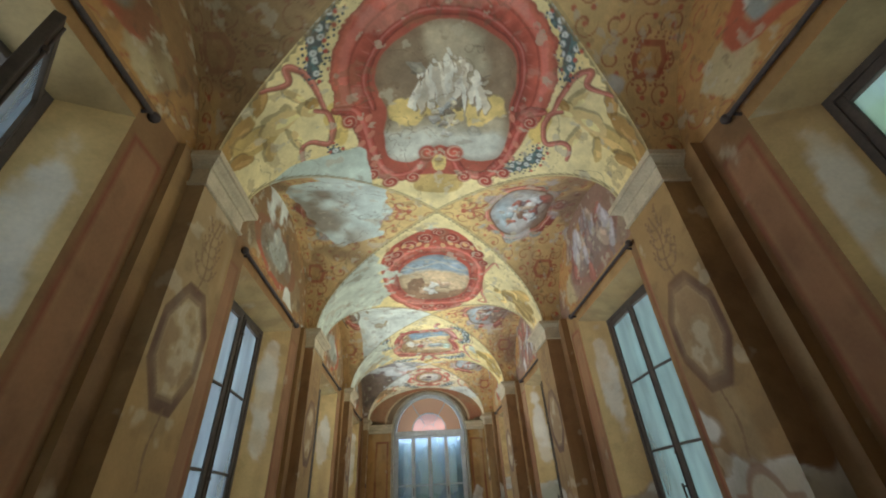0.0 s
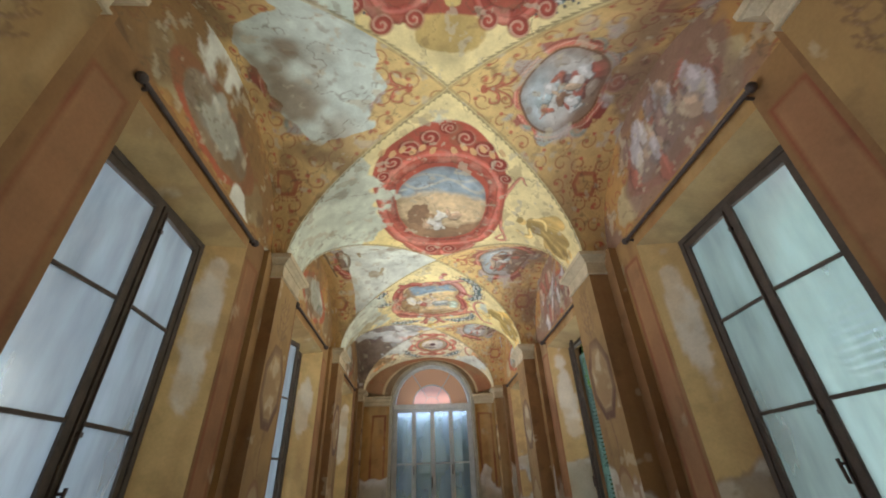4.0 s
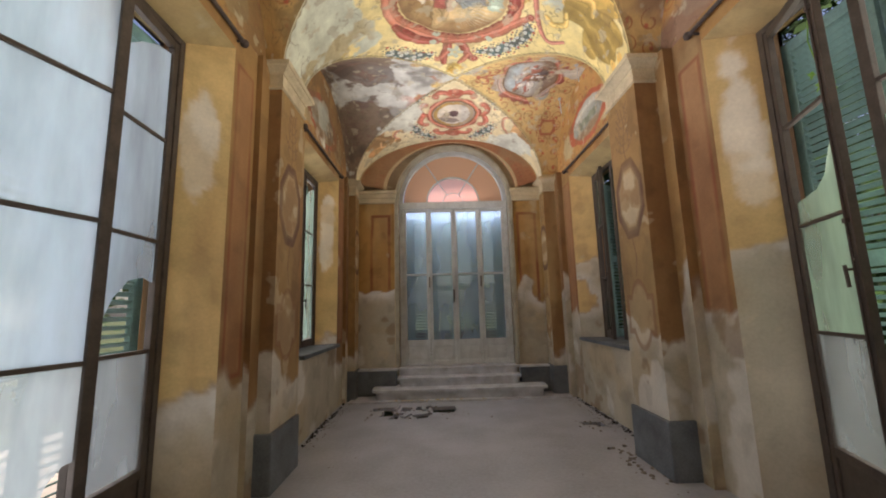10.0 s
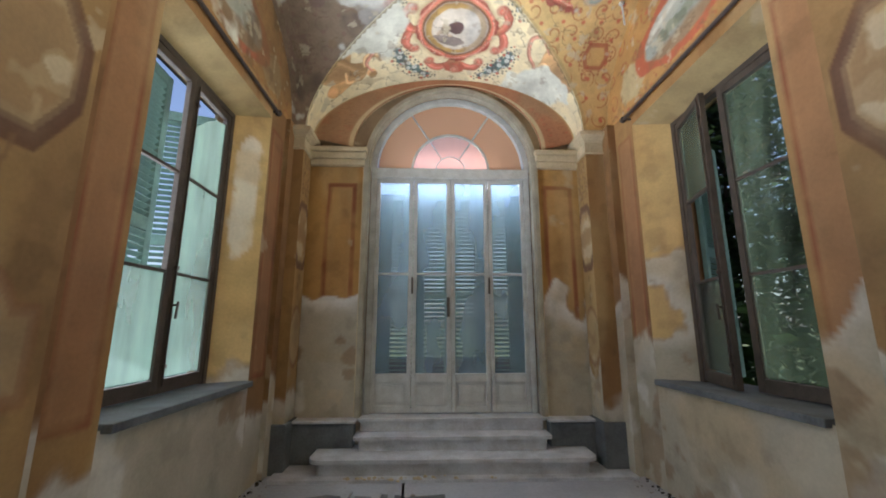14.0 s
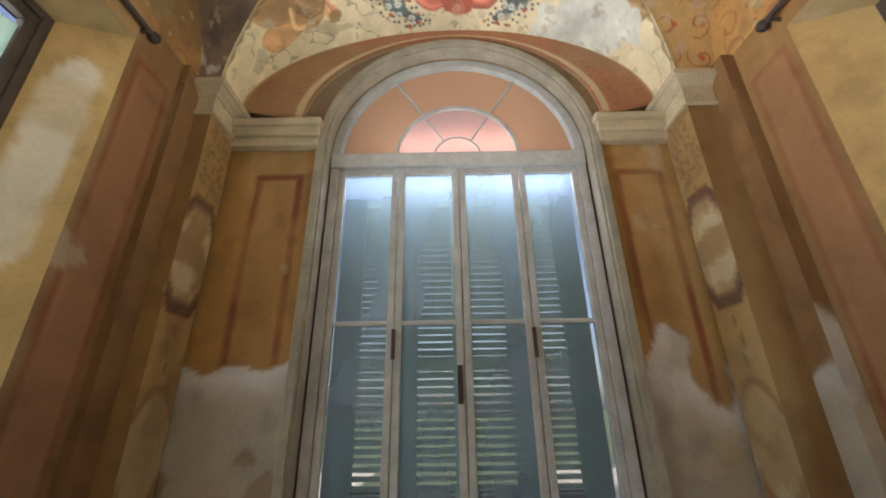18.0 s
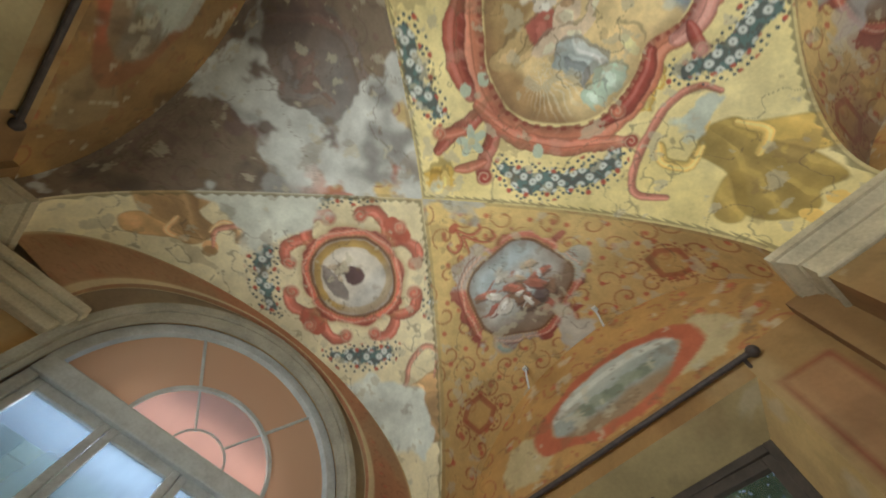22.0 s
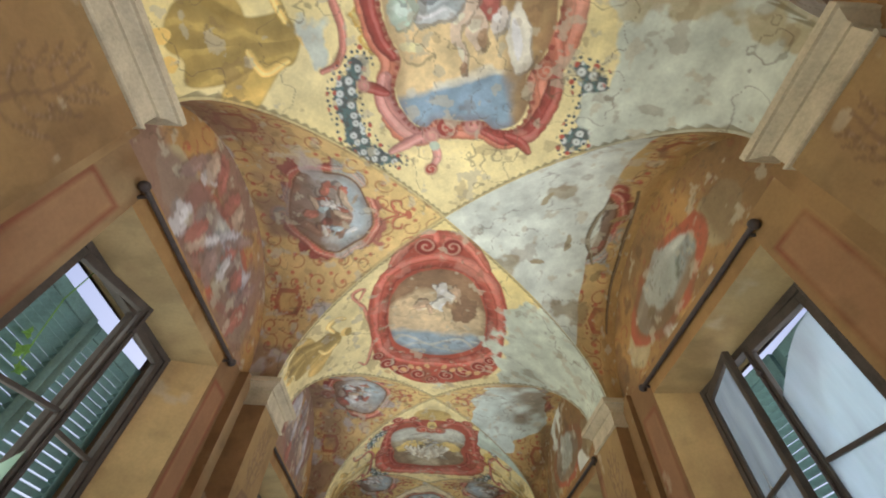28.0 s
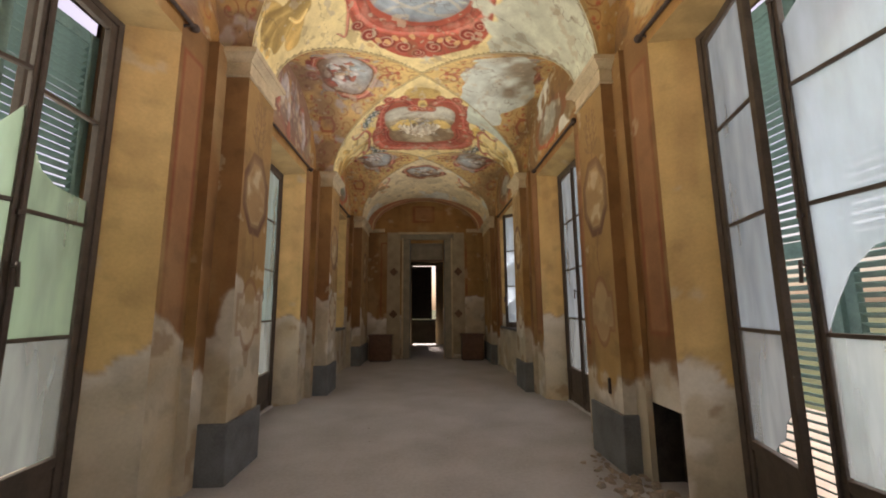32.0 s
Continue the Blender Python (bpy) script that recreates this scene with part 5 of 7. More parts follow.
for side, nm in ((-1, "wall_left"), (1, "wall_right")):
    w = Sheet()
    for k, yc in enumerate(BAYS):
        sl = SILL[k]
        for st in (-1, 1):
            ya, yb = yc + st * HALF, yc + st * OPEN_IN
            y2 = yc + st * (HALF - 0.16)
            xs = WX - 0.09
            sd = 400 + 20 * k + 5 * st + 100 * side
            gr = 1.0 if side > 0 and (k == 3 or k == 2 and st > 0) else 0.75 if side > 0 else 0.55
            strip(w, (across(side, xs), ya), (across(side, xs), y2), 0, SPRING, sd, (), 0.3, gr)
            strip(w, (across(side, xs), y2), (across(side, WX), y2), 0, SPRING, sd + 1, (), 0.3, gr)
            foot = 0.62 if (side, k, st) == (-1, 2, -1) else 0
            strip(w, (across(side, WX), y2), (across(side, WX), yb), foot, SPRING, sd + 2, ((0.0, 1.0 + foot * 0.3, 3.5, 0.13),), 0.3, gr)
            # splayed reveal; its raised cream base also carries the window's glow
            strip(w, (across(side, WX), yb), (across(side, GX), yc + st * OPEN_OUT), sl, HEAD, sd + 3, (), 0.3, gr + 0.15, 0.03, paint_reveal if st > 0 and (side, k) != (1, 3) else paint_wall, (0.66, 0.48, 0.22))
            strip(w, (across(side, GX), yc + st * OPEN_OUT), (across(side, OX), yc + st * OPEN_OUT), sl, HEAD - 0.08, sd + 4)
        # above the opening, with the lunette
        a, b = uv_grid(100, 8)
        y = yc + (a - 0.5) * 2 * OPEN_IN
        z = HEAD + (SPRING - HEAD) * b
        P = np.stack([np.full_like(y, across(side, WX)), y, z], 1)
        w.add(P, 100, 8, paint_wall(P, y - yc, z, 470 + k))
        nu, nv = 150, 60
        a, b = uv_grid(nu, nv)
        y = yc + HALF * np.sin((a - 0.5) * math.pi)
        z = SPRING + RISE * np.cos((a - 0.5) * math.pi) * b
        P = np.stack([np.full_like(y, across(side, WX)), y, z], 1)
        w.add(P, nu, nv, paint_lunette(y, z, side, k, P))
        flat(w, (across(side, WX), yc - OPEN_IN, HEAD), (across(side, WX), yc + OPEN_IN, HEAD), (across(side, GX), yc + OPEN_OUT, HEAD - 0.08), (across(side, GX), yc - OPEN_OUT, HEAD - 0.08), 480 + k)
        flat(w, (across(side, GX), yc - OPEN_OUT, HEAD - 0.08), (across(side, GX), yc + OPEN_OUT, HEAD - 0.08), (across(side, OX), yc + OPEN_OUT, HEAD - 0.08), (across(side, OX), yc - OPEN_OUT, HEAD - 0.08), 485 + k)
        if sl > 0:
            strip(w, (across(side, WX), yc - OPEN_IN), (across(side, WX), yc + OPEN_IN), 0, sl, 490 + k + side, (), 0.5, 1.0)
    wall = tagged(w.build(nm, FRESCO, smooth=False), "ochre painted wall with damp, peeling plaster", "wall", kind="structure")
    # outer leaf of the wall, with the same openings
    bm = bmesh.new()
    ys = [YS - 0.6]
    for k, yc in enumerate(BAYS):
        y0, y1 = yc - OPEN_OUT, yc + OPEN_OUT
        box(across(side, OX - 0.03), across(side, OX), ys[-1], y0, -0.2, 5.4, bm=bm)
        box(across(side, OX - 0.03), across(side, OX), y0, y1, HEAD - 0.08, 5.4, bm=bm)
        if SILL[k] > 0:
            box(across(side, OX - 0.03), across(side, OX), y0, y1, -0.2, SILL[k], bm=bm)
        ys.append(y1)
    box(across(side, OX - 0.03), across(side, OX), ys[-1], YE + 0.8, -0.2, 5.4, bm=bm)
    part("outer_face", bm, OUTER, wall)
roof = tagged(new("roof"), "plain roof slab closing the vault", "roof", kind="structure")
part("slab", box(-OX - 0.7, OX + 0.5, YS - 4.6, YE + 0.9, 5.35, 5.5), OUTER, roof)

# ---- pilasters ----
def moulded(side, D, h, prof):
    """A moulding run round three sides of a pilaster; prof: (height, projection) from foot to top."""
    bm = bmesh.new()
    rows = [[bm.verts.new(p) for p in ((D, -h - o, z), (-side * o, -h - o, z), (-side * o, h + o, z), (D, h + o, z))] for z, o in prof]
    for A, B in zip(rows[:-1], rows[1:]):
        for i in range(3):
            bm.faces.new((A[i], A[i + 1], B[i + 1], B[i]))
    bm.faces.new(rows[0])
    bm.faces.new(rows[-1])
    bmesh.ops.recalc_face_normals(bm, faces=bm.faces)
    return bm


def capital(ob, side, D, h, S=SPRING):
    """Flat frieze between a bead and a curved cornice under a square slab."""
    part("bead", moulded(side, D, h, [(S - 0.245, 0.002), (S - 0.243, 0.016), (S - 0.235, 0.024), (S - 0.226, 0.024), (S - 0.218, 0.016), (S - 0.216, 0.004)]), STONE_WHITE, ob)
    part("frieze", moulded(side, D, h, [(S - 0.217, 0.007), (S - 0.094, 0.008)]), STONE_WHITE, ob)
    part("cyma", moulded(side, D, h, [(S - 0.096, 0.010), (S - 0.094, 0.022), (S - 0.082, 0.024)] + [(S - 0.082 + 0.042 * i / 7, 0.026 + 0.042 * (0.5 - 0.5 * math.cos(math.pi * i / 7))) for i in range(8)] + [(S - 0.038, 0.074)]), STONE_WHITE, ob)
    part("abacus", moulded(side, D, h, [(S - 0.038, 0.076), (S - 0.036, 0.086), (S + 0.010, 0.088), (S + 0.014, 0.082)]), STONE_WHITE, ob)


def pilaster(yc, side, seed):
    hw = STEP / 2 - HALF
    ob = thing("pilaster", "ochre painted pilaster with octagonal medallion and grey plinth", "pilaster", (across(side, PX), yc, 0), "pilasters along the hall", "structure")
    s = Sheet()
    X, D = 0.0, across(side, WX) - across(side, PX)
    # returns: brown paint, darker than the front with backlit shade in the colour
    for p0, p1, pt in (((X, -hw), (X, hw), paint_pilaster), ((X, -hw), (D, -hw), paint_wall), ((X, hw), (D, hw), paint_wall)):
        strip(s, p0, p1, 0.0, SPRING - 0.2, seed, (), 0.3, 0.9 if side > 0 else 0.6, 0.0125, pt, (0.285, 0.158, 0.066))
    s.build("shaft", FRESCO, ob, False)
    capital(ob, side, D, hw)
    part("plinth", box(-side * 0.03, D - side * 0.01, -hw - 0.03, hw + 0.03, 0.0, 0.48, 0.012), PLINTH, ob)
    return ob


for i in range(1, 4):
    for side in (-1, 1):
        pilaster(BAYS[0] - STEP / 2 + STEP * i, side, 600 + 10 * i + side)


def end_pilaster(y0, y1, side, seed):
    ob = thing("end_pilaster", "ochre corner pilaster with moulded capital and grey plinth", "pilaster", (across(side, PX), (y0 + y1) / 2, 0), "pilasters along the hall", "structure")
    h = (y1 - y0) / 2
    s = Sheet()
    D = across(side, WX) - across(side, PX)
    for p0, p1, pt in (((0, -h), (0, h), paint_pilaster), ((0, -h), (D, -h), paint_wall), ((0, h), (D, h), paint_wall)):
        strip(s, p0, p1, 0.0, SPRING - 0.2, seed, (), 0.3, 0.55, 0.025, pt)
    s.build("shaft", FRESCO, ob, False)
    capital(ob, side, D, h, SPRING - 0.05)
    part("springer", moulded(side, D, h, [(SPRING - 0.038, 0.002), (SPRING + 0.02, 0.002)]), STONE_WHITE, ob)
    part("plinth", box(-side * 0.03, D - side * 0.01, -h - 0.03, h + 0.03, 0.0, 0.48, 0.012), PLINTH, ob)


for side in (-1, 1):
    end_pilaster(BAYS[3] + HALF, YE - 0.04, side, 660 + side)
    end_pilaster(YS + 0.04, BAYS[0] - HALF, side, 670 + side)

# ---- end wall with the glazed door ----
DOOR_R, DOOR_Z = 1.04, 3.46
ew = Sheet()
for side in (-1, 1):
    # ochre brightened here to make up for the little light on this wall
    strip(ew, (across(side, WX), YE), (side * DOOR_R, YE), 0, DOOR_Z, 700 + side, ((0.12, 0.95, 3.2, 0.16),), 0.7, 0.8, 0.025, paint_wall, (0.46, 0.27, 0.09))
    strip(ew, (side * DOOR_R, YE), (side * DOOR_R, YE + 0.4), 0, DOOR_Z, 702 + side)
nu, nv = 120, 24
a, b = uv_grid(nu, nv)
th = (a - 0.5) * math.pi
xi, zi = DOOR_R * np.sin(th), DOOR_Z + DOOR_R * np.cos(th)
xo, zo = 1.92 * np.sin(th), DOOR_Z + 1.5 * np.cos(th)
P = np.stack([xi + (xo - xi) * b, np.full_like(xi, YE), zi + (zo - zi) * b], 1)
ew.add(P, nu, nv, paint_wall(P, P[:, 0], P[:, 2], 705, (), 0.25, 0.5, (0.31, 0.25, 0.16)))
P = np.stack([xi, YE + 0.4 * b, zi], 1)
ew.add(P, nu, nv, paint_wall(P, P[:, 0], P[:, 2], 706))
end_wall = tagged(ew.build("wall_north", FRESCO, smooth=False), "ochre end wall with arched door opening and flaking damp plaster", "wall", kind="structure")
bm = box(-OX, -DOOR_R - 0.02, YE + 0.36, YE + 0.40, -0.2, 5.4)
box(DOOR_R + 0.02, OX, YE + 0.36, YE + 0.40, -0.2, 5.4, bm=bm)
box(-DOOR_R - 0.02, DOOR_R + 0.02, YE + 0.36, YE + 0.40, DOOR_Z + DOOR_R, 5.4, bm=bm)
part("outer_face", bm, OUTER, end_wall)
for side in (-1, 1):
    part("plinth_block", box(side * 1.07, across(side, 1.58), YE - 0.16, YE - 0.004, 0.0, 0.44, 0.015), PLINTH, end_wall)
    part("plinth_cap", box(side * 1.05, across(side, 1.60), YE - 0.19, YE - 0.004, 0.44, 0.47, 0.01), STEP_STONE, end_wall)
    for nm, z0, z1, o in (("impost_neck", 3.44, 3.52, 0.03), ("impost", 3.52, 3.60, 0.06), ("impost_top", 3.60, 3.66, 0.09)):
        part(nm, box(side * (1.10 - o * 0.5), across(side, 1.62), YE - 0.04 - o, YE + 0.05, z0, z1, 0.012), STONE_WHITE, end_wall)


def arch_ring(r0, r1, y0, y1, z, n=48, legs=None):
    """A moulding that goes round an arch, and down to z=legs at both sides."""
    ring = [(math.sin((i / n - 0.5) * math.pi), math.cos((i / n - 0.5) * math.pi)) for i in range(n + 1)]
    prof = []
    if legs is not None:
        prof.append(((-r0, legs), (-r1, legs)))
    prof += [((r0 * s, z + r0 * c), (r1 * s, z + r1 * c)) for s, c in ring]
    if legs is not None:
        prof.append(((r0, legs), (r1, legs)))
    bm = bmesh.new()
    rows = [[bm.verts.new((q[0], y, q[1])) for y in (y0, y1) for q in pr] for pr in prof]
    for A, B in zip(rows[:-1], rows[1:]):
        for i, j in ((0, 1), (1, 3), (3, 2), (2, 0)):
            bm.faces.new((A[i], A[j], B[j], B[i]))
    bm.faces.new(rows[0][j] for j in (0, 1, 3, 2))
    bm.faces.new(rows[-1][j] for j in (0, 1, 3, 2))
    bmesh.ops.recalc_face_normals(bm, faces=bm.faces)
    return bm


part("arch_moulding", arch_ring(DOOR_R + 0.0, DOOR_R + 0.05, YE - 0.05, YE + 0.02, DOOR_Z, 48, 0.47), MOULD, end_wall)
part("arch_moulding_inner", arch_ring(DOOR_R - 0.015, DOOR_R + 0.002, YE - 0.02, YE + 0.1, DOOR_Z, 48, 0.47), MOULD, end_wall)
part("arch_fillet", arch_ring(DOOR_R + 0.05, DOOR_R + 0.066, YE - 0.018, YE + 0.01, DOOR_Z, 48, 0.47), STONE_WHITE, end_wall)

# ---- floor, steps, ground ----
def floor_with_hole():
    """One sheet, with the broken cells left out."""
    xs = [-WX - 0.8, -1.36, -1.18, -1.02, -0.94, -0.78, -0.66, -0.52, -0.46, -0.12, 1.44, 1.58, 1.70, WX + 0.6]
    ys = [YS - 5.0, 10.37, 10.47, 10.58, 11.00, 11.16, 11.28, 11.42, 11.62, YE + 0.5]
    broken = {(1, 4), (2, 4), (4, 4), (6, 4), (8, 4), (8, 3), (2, 2), (3, 2), (4, 2), (6, 2), (7, 2), (3, 1), (6, 1), (5, 2), (2, 3)}
    broken = {(i, j + 3) for i, j in broken} | {(10, 2), (11, 2), (11, 1)}
    verts, faces = [], []
    rnd = random.Random(3)
    jit = {}
    for i, x in enumerate(xs):
        for j, y in enumerate(ys):
            edge = i in (0, len(xs) - 1) or j in (0, len(ys) - 1)
            jit[i, j] = (x, y) if edge else (x + rnd.uniform(-0.045, 0.045), y + rnd.uniform(-0.04, 0.04))
    solid = lambda i, j: 0 <= i < len(xs) - 1 and 0 <= j < len(ys) - 1 and (i, j) not in broken
    for i in range(len(xs) - 1):
        for j in range(len(ys) - 1):
            if not solid(i, j):
                continue
            c = [jit[i, j], jit[i + 1, j], jit[i + 1, j + 1], jit[i, j + 1]]
            n = len(verts)
            verts += [(x, y, 0.0) for x, y in c] + [(x, y, -0.05) for x, y in c]
            faces.append((n, n + 1, n + 2, n + 3))
            for a, (di, dj) in enumerate(((0, -1), (1, 0), (0, 1), (-1, 0))):
                if (i + di, j + dj) in broken:
                    b = (a + 1) % 4
                    faces.append((n + a, n + 4 + a, n + 4 + b, n + b))
    return verts, faces


floor = tagged(new("floor"), "dusty grey stone floor with broken, sunken slabs near the steps", "floor", kind="structure")
finish("slab", *floor_with_hole(), FLOOR, floor)
part("pit", box(-1.7, 0.2, 10.8, 11.9, -0.30, -0.20), PIT, floor)
part("pit", box(1.25, 1.85, 10.2, 10.75, -0.16, -0.08), PIT, floor)
steps = thing("entrance_steps", "three worn grey stone steps up to the glazed door", "steps", (0, YE, 0), kind="structure")


def round_step(half, y0, y1, z0, z1, r):
    bm = bmesh.new()
    pts = [(half, y1), (-half, y1)]
    for i in range(7):
        a = math.pi / 2 * i / 6
        pts.append((-half + r - r * math.cos(a), y0 + r - r * math.sin(a)))
    for i in range(7):
        a = math.pi / 2 * i / 6
        pts.append((half - r + r * math.sin(a), y0 + r - r * math.cos(a)))
    lo = [bm.verts.new((x, y, z0)) for x, y in pts]
    hi = [bm.verts.new((x, y, z1)) for x, y in pts]
    bm.faces.new(lo)
    bm.faces.new(hi)
    for i in range(len(pts)):
        j = (i + 1) % len(pts)
        bm.faces.new((lo[i], lo[j], hi[j], hi[i]))
    bmesh.ops.recalc_face_normals(bm, faces=bm.faces)
    return bm


part("base_course", round_step(1.80, -0.60, -0.02, 0.0, 0.03, 0.02), STEP_STONE, steps)
part("riser", round_step(1.38, -0.50, -0.02, 0.03, 0.15, 0.10), STEP_STONE, steps)
part("tread", round_step(1.44, -0.55, -0.02, 0.15, 0.19, 0.12), STEP_STONE, steps)
part("riser", round_step(1.00, -0.26, -0.02, 0.19, 0.30, 0.02), STEP_STONE, steps)
part("tread", round_step(1.05, -0.30, -0.02, 0.30, 0.335, 0.03), STEP_STONE, steps)
part("riser", round_step(1.02, -0.06, 0.40, 0.335, 0.44, 0.01), STEP_STONE, steps)
part("threshold", round_step(1.04, -0.09, 0.42, 0.44, 0.47, 0.01), STEP_STONE, steps)
ground = tagged(finish("ground", [(-400, -400, -0.25), (400, -400, -0.25), (400, 400, -0.25), (-400, 400, -0.25)], [(0, 1, 2, 3)], EARTH), "grassy ground outside the hall", "ground", kind="structure")
# unseen pale strips, added to throw light up and brighten the lower louvres
for side in (-1, 1):
    path = tagged(new("path"), "pale gravel strip added along the outside wall to brighten the louvres", "path", kind="structure")
    part("gravel", box(side * 2.42, side * 6.2, YS - 12, YE + 12, -0.30, -0.235), GRAVEL, path)

# ---- windows ----
def shard(outline, y0, y1, z0, z1):
    """What is left of a broken pane; the outline in parts of its width and height."""
    bm = bmesh.new()
    a = [bm.verts.new((-0.002, y0 + (y1 - y0) * u, z0 + (z1 - z0) * v)) for u, v in outline]
    b = [bm.verts.new((0.002, q.co.y, q.co.z)) for q in a]
    bm.faces.new(a)
    bm.faces.new(b[::-1])
    for i in range(len(a)):
        j = (i + 1) % len(a)
        bm.faces.new((a[i], b[i], b[j], a[j]))
    bmesh.ops.recalc_face_normals(bm, faces=bm.faces)
    return bm


CORNER = [(0, 0), (0.50, 0), (0.62, 0.09), (0.74, 0.13), (0.80, 0.27), (0.92, 0.36), (1, 0.37), (1, 1), (0, 1)]
LOW = [(0, 0), (1, 0), (1, 0.72), (0.85, 0.55), (0.7, 0.36), (0.5, 0.27), (0.25, 0.24), (0, 0.22)]
HIGH = [(0, 1), (0, 0.62), (0.2, 0.66), (0.45, 0.62), (0.7, 0.45), (0.88, 0.2), (1, 0), (1, 1)]
SLANT = [(0, 0), (1, 0), (1, 0.55), (0.6, 0.78), (0.3, 0.9), (0, 0.95)]
BROKEN = {(1, 2): ({3: None, 2: LOW}, {3: None, 2: LOW}), (-1, 2): ({0: CORNER}, {3: SLANT, 1: HIGH}), (1, 1): ({}, {}), (1, 3): ({}, {1: None}), (-1, 3): ({2: None, 1: None}, {2: SLANT})}


def casement(w, z0, z1, mat_glass, foot, bars=3, clear_panes={}):
    """A glazed leaf with a solid foot panel, hinged at y=0, w wide along y. Parts as (name, bmesh, material)."""
    st, d = 0.06, 0.045
    out = [("stile", box(-d / 2, d / 2, 0, st, z0, z1, 0.006), DARK_WOOD), ("stile", box(-d / 2, d / 2, w - st, w, z0, z1, 0.006), DARK_WOOD),
           ("top_rail", box(-d / 2, d / 2, st, w - st, z1 - 0.06, z1, 0.006), DARK_WOOD), ("bottom_rail", box(-d / 2, d / 2, st, w - st, z0, z0 + 0.10, 0.006), DARK_WOOD)]
    lo, hi = z0 + 0.10, z1 - 0.06
    if foot > z0 + 0.2:
        out += [("foot_panel", box(-0.010, 0.010, st, w - st, z0 + 0.10, foot - 0.06, 0.003), DARK_WOOD), ("lock_rail", box(-d / 2, d / 2, st, w - st, foot - 0.06, foot, 0.006), DARK_WOOD)]
        lo = foot
    for i in range(bars):
        z = lo + (hi - lo) * (i + 1) / (bars + 1)
        out.append(("glazing_bar", box(-d / 2 + 0.006, d / 2 - 0.006, st, w - st, z - 0.012, z + 0.012, 0.004), DARK_WOOD))
    for i in range(bars + 1):
        za, zb = lo + (hi - lo) * i / (bars + 1) + 0.012, lo + (hi - lo) * (i + 1) / (bars + 1) - 0.012
        if i in clear_panes:
            if clear_panes[i]:
                out.append(("pane", shard(clear_panes[i], st, w - st, za, zb), GLASS_LOW if i == 0 and foot else mat_glass))
            continue
        out.append(("pane", box(-0.002, 0.002, st, w - st, za, zb), GLASS_LOW if i == 0 and foot else mat_glass))
    return out


def hang(parts, parent, name, loc, turn, mirror=False, label=""):
    leaf = new(name)
    leaf.parent = parent
    leaf.location = loc
    leaf.rotation_euler = (0, 0, radians(turn))
    if label:
        leaf["label"] = label
    for nm, bm, mat in parts:
        if nm == "slat":
            w, st, lean, heights = bm
            for i, z in enumerate(heights):
                ob = new("slat", slat_mesh(w, st, lean, mat))
                ob.parent = leaf
                ob.location = (0, -w / 2 if mirror else w / 2, z)
                ob.rotation_euler = (0, radians(2.5 * math.sin(7.1 * i + 3 * loc[1])), 0)
            continue
        if mirror:
            bmesh.ops.scale(bm, vec=(1, -1, 1), verts=bm.verts)
            bmesh.ops.reverse_faces(bm, faces=bm.faces)
        ob = part(nm, bm, mat, leaf)
        if nm == "pane":
            ob.visible_shadow = False
    return leaf


def louvre_leaf(w, z0, z1, lean=30, paint=GREEN):
    d, st = 0.04, 0.07
    out = [("stile", box(-d / 2, d / 2, 0, st, z0, z1, 0.005), paint), ("stile", box(-d / 2, d / 2, w - st, w, z0, z1, 0.005), paint)]
    mid = (z0 + z1) * 0.5
    for za, zb in ((z0, z0 + 0.12), (mid - 0.05, mid + 0.05), (z1 - 0.09, z1)):
        out.append(("rail", box(-d / 2, d / 2, st, w - st, za, zb, 0.005), paint))
    heights = []
    for za, zb in ((z0 + 0.12, mid - 0.05), (mid + 0.05, z1 - 0.09)):
        k = int((zb - za) / 0.052)
        heights += [za + (i + 0.5) * (zb - za) / k for i in range(k)]
    out.append(("slat", (w, st, lean, heights), paint))
    return out


SLATS = {}


def slat_mesh(w, st, lean, paint):
    """One louvre slat with eased edges, shared by all that are alike."""
    key = (round(w, 3), lean, paint.name)
    if key not in SLATS:
        bm = box(-0.024, 0.024, -w / 2 + st, w / 2 - st, -0.0035, 0.0035, 0.002)
        bmesh.ops.transform(bm, matrix=Matrix.Rotation(radians(lean), 4, "Y"), verts=bm.verts)
        SLATS[key] = bpy.data.meshes.new("slat")
        bm.to_mesh(SLATS[key])
        bm.free()
        SLATS[key].materials.append(paint)
    return SLATS[key]


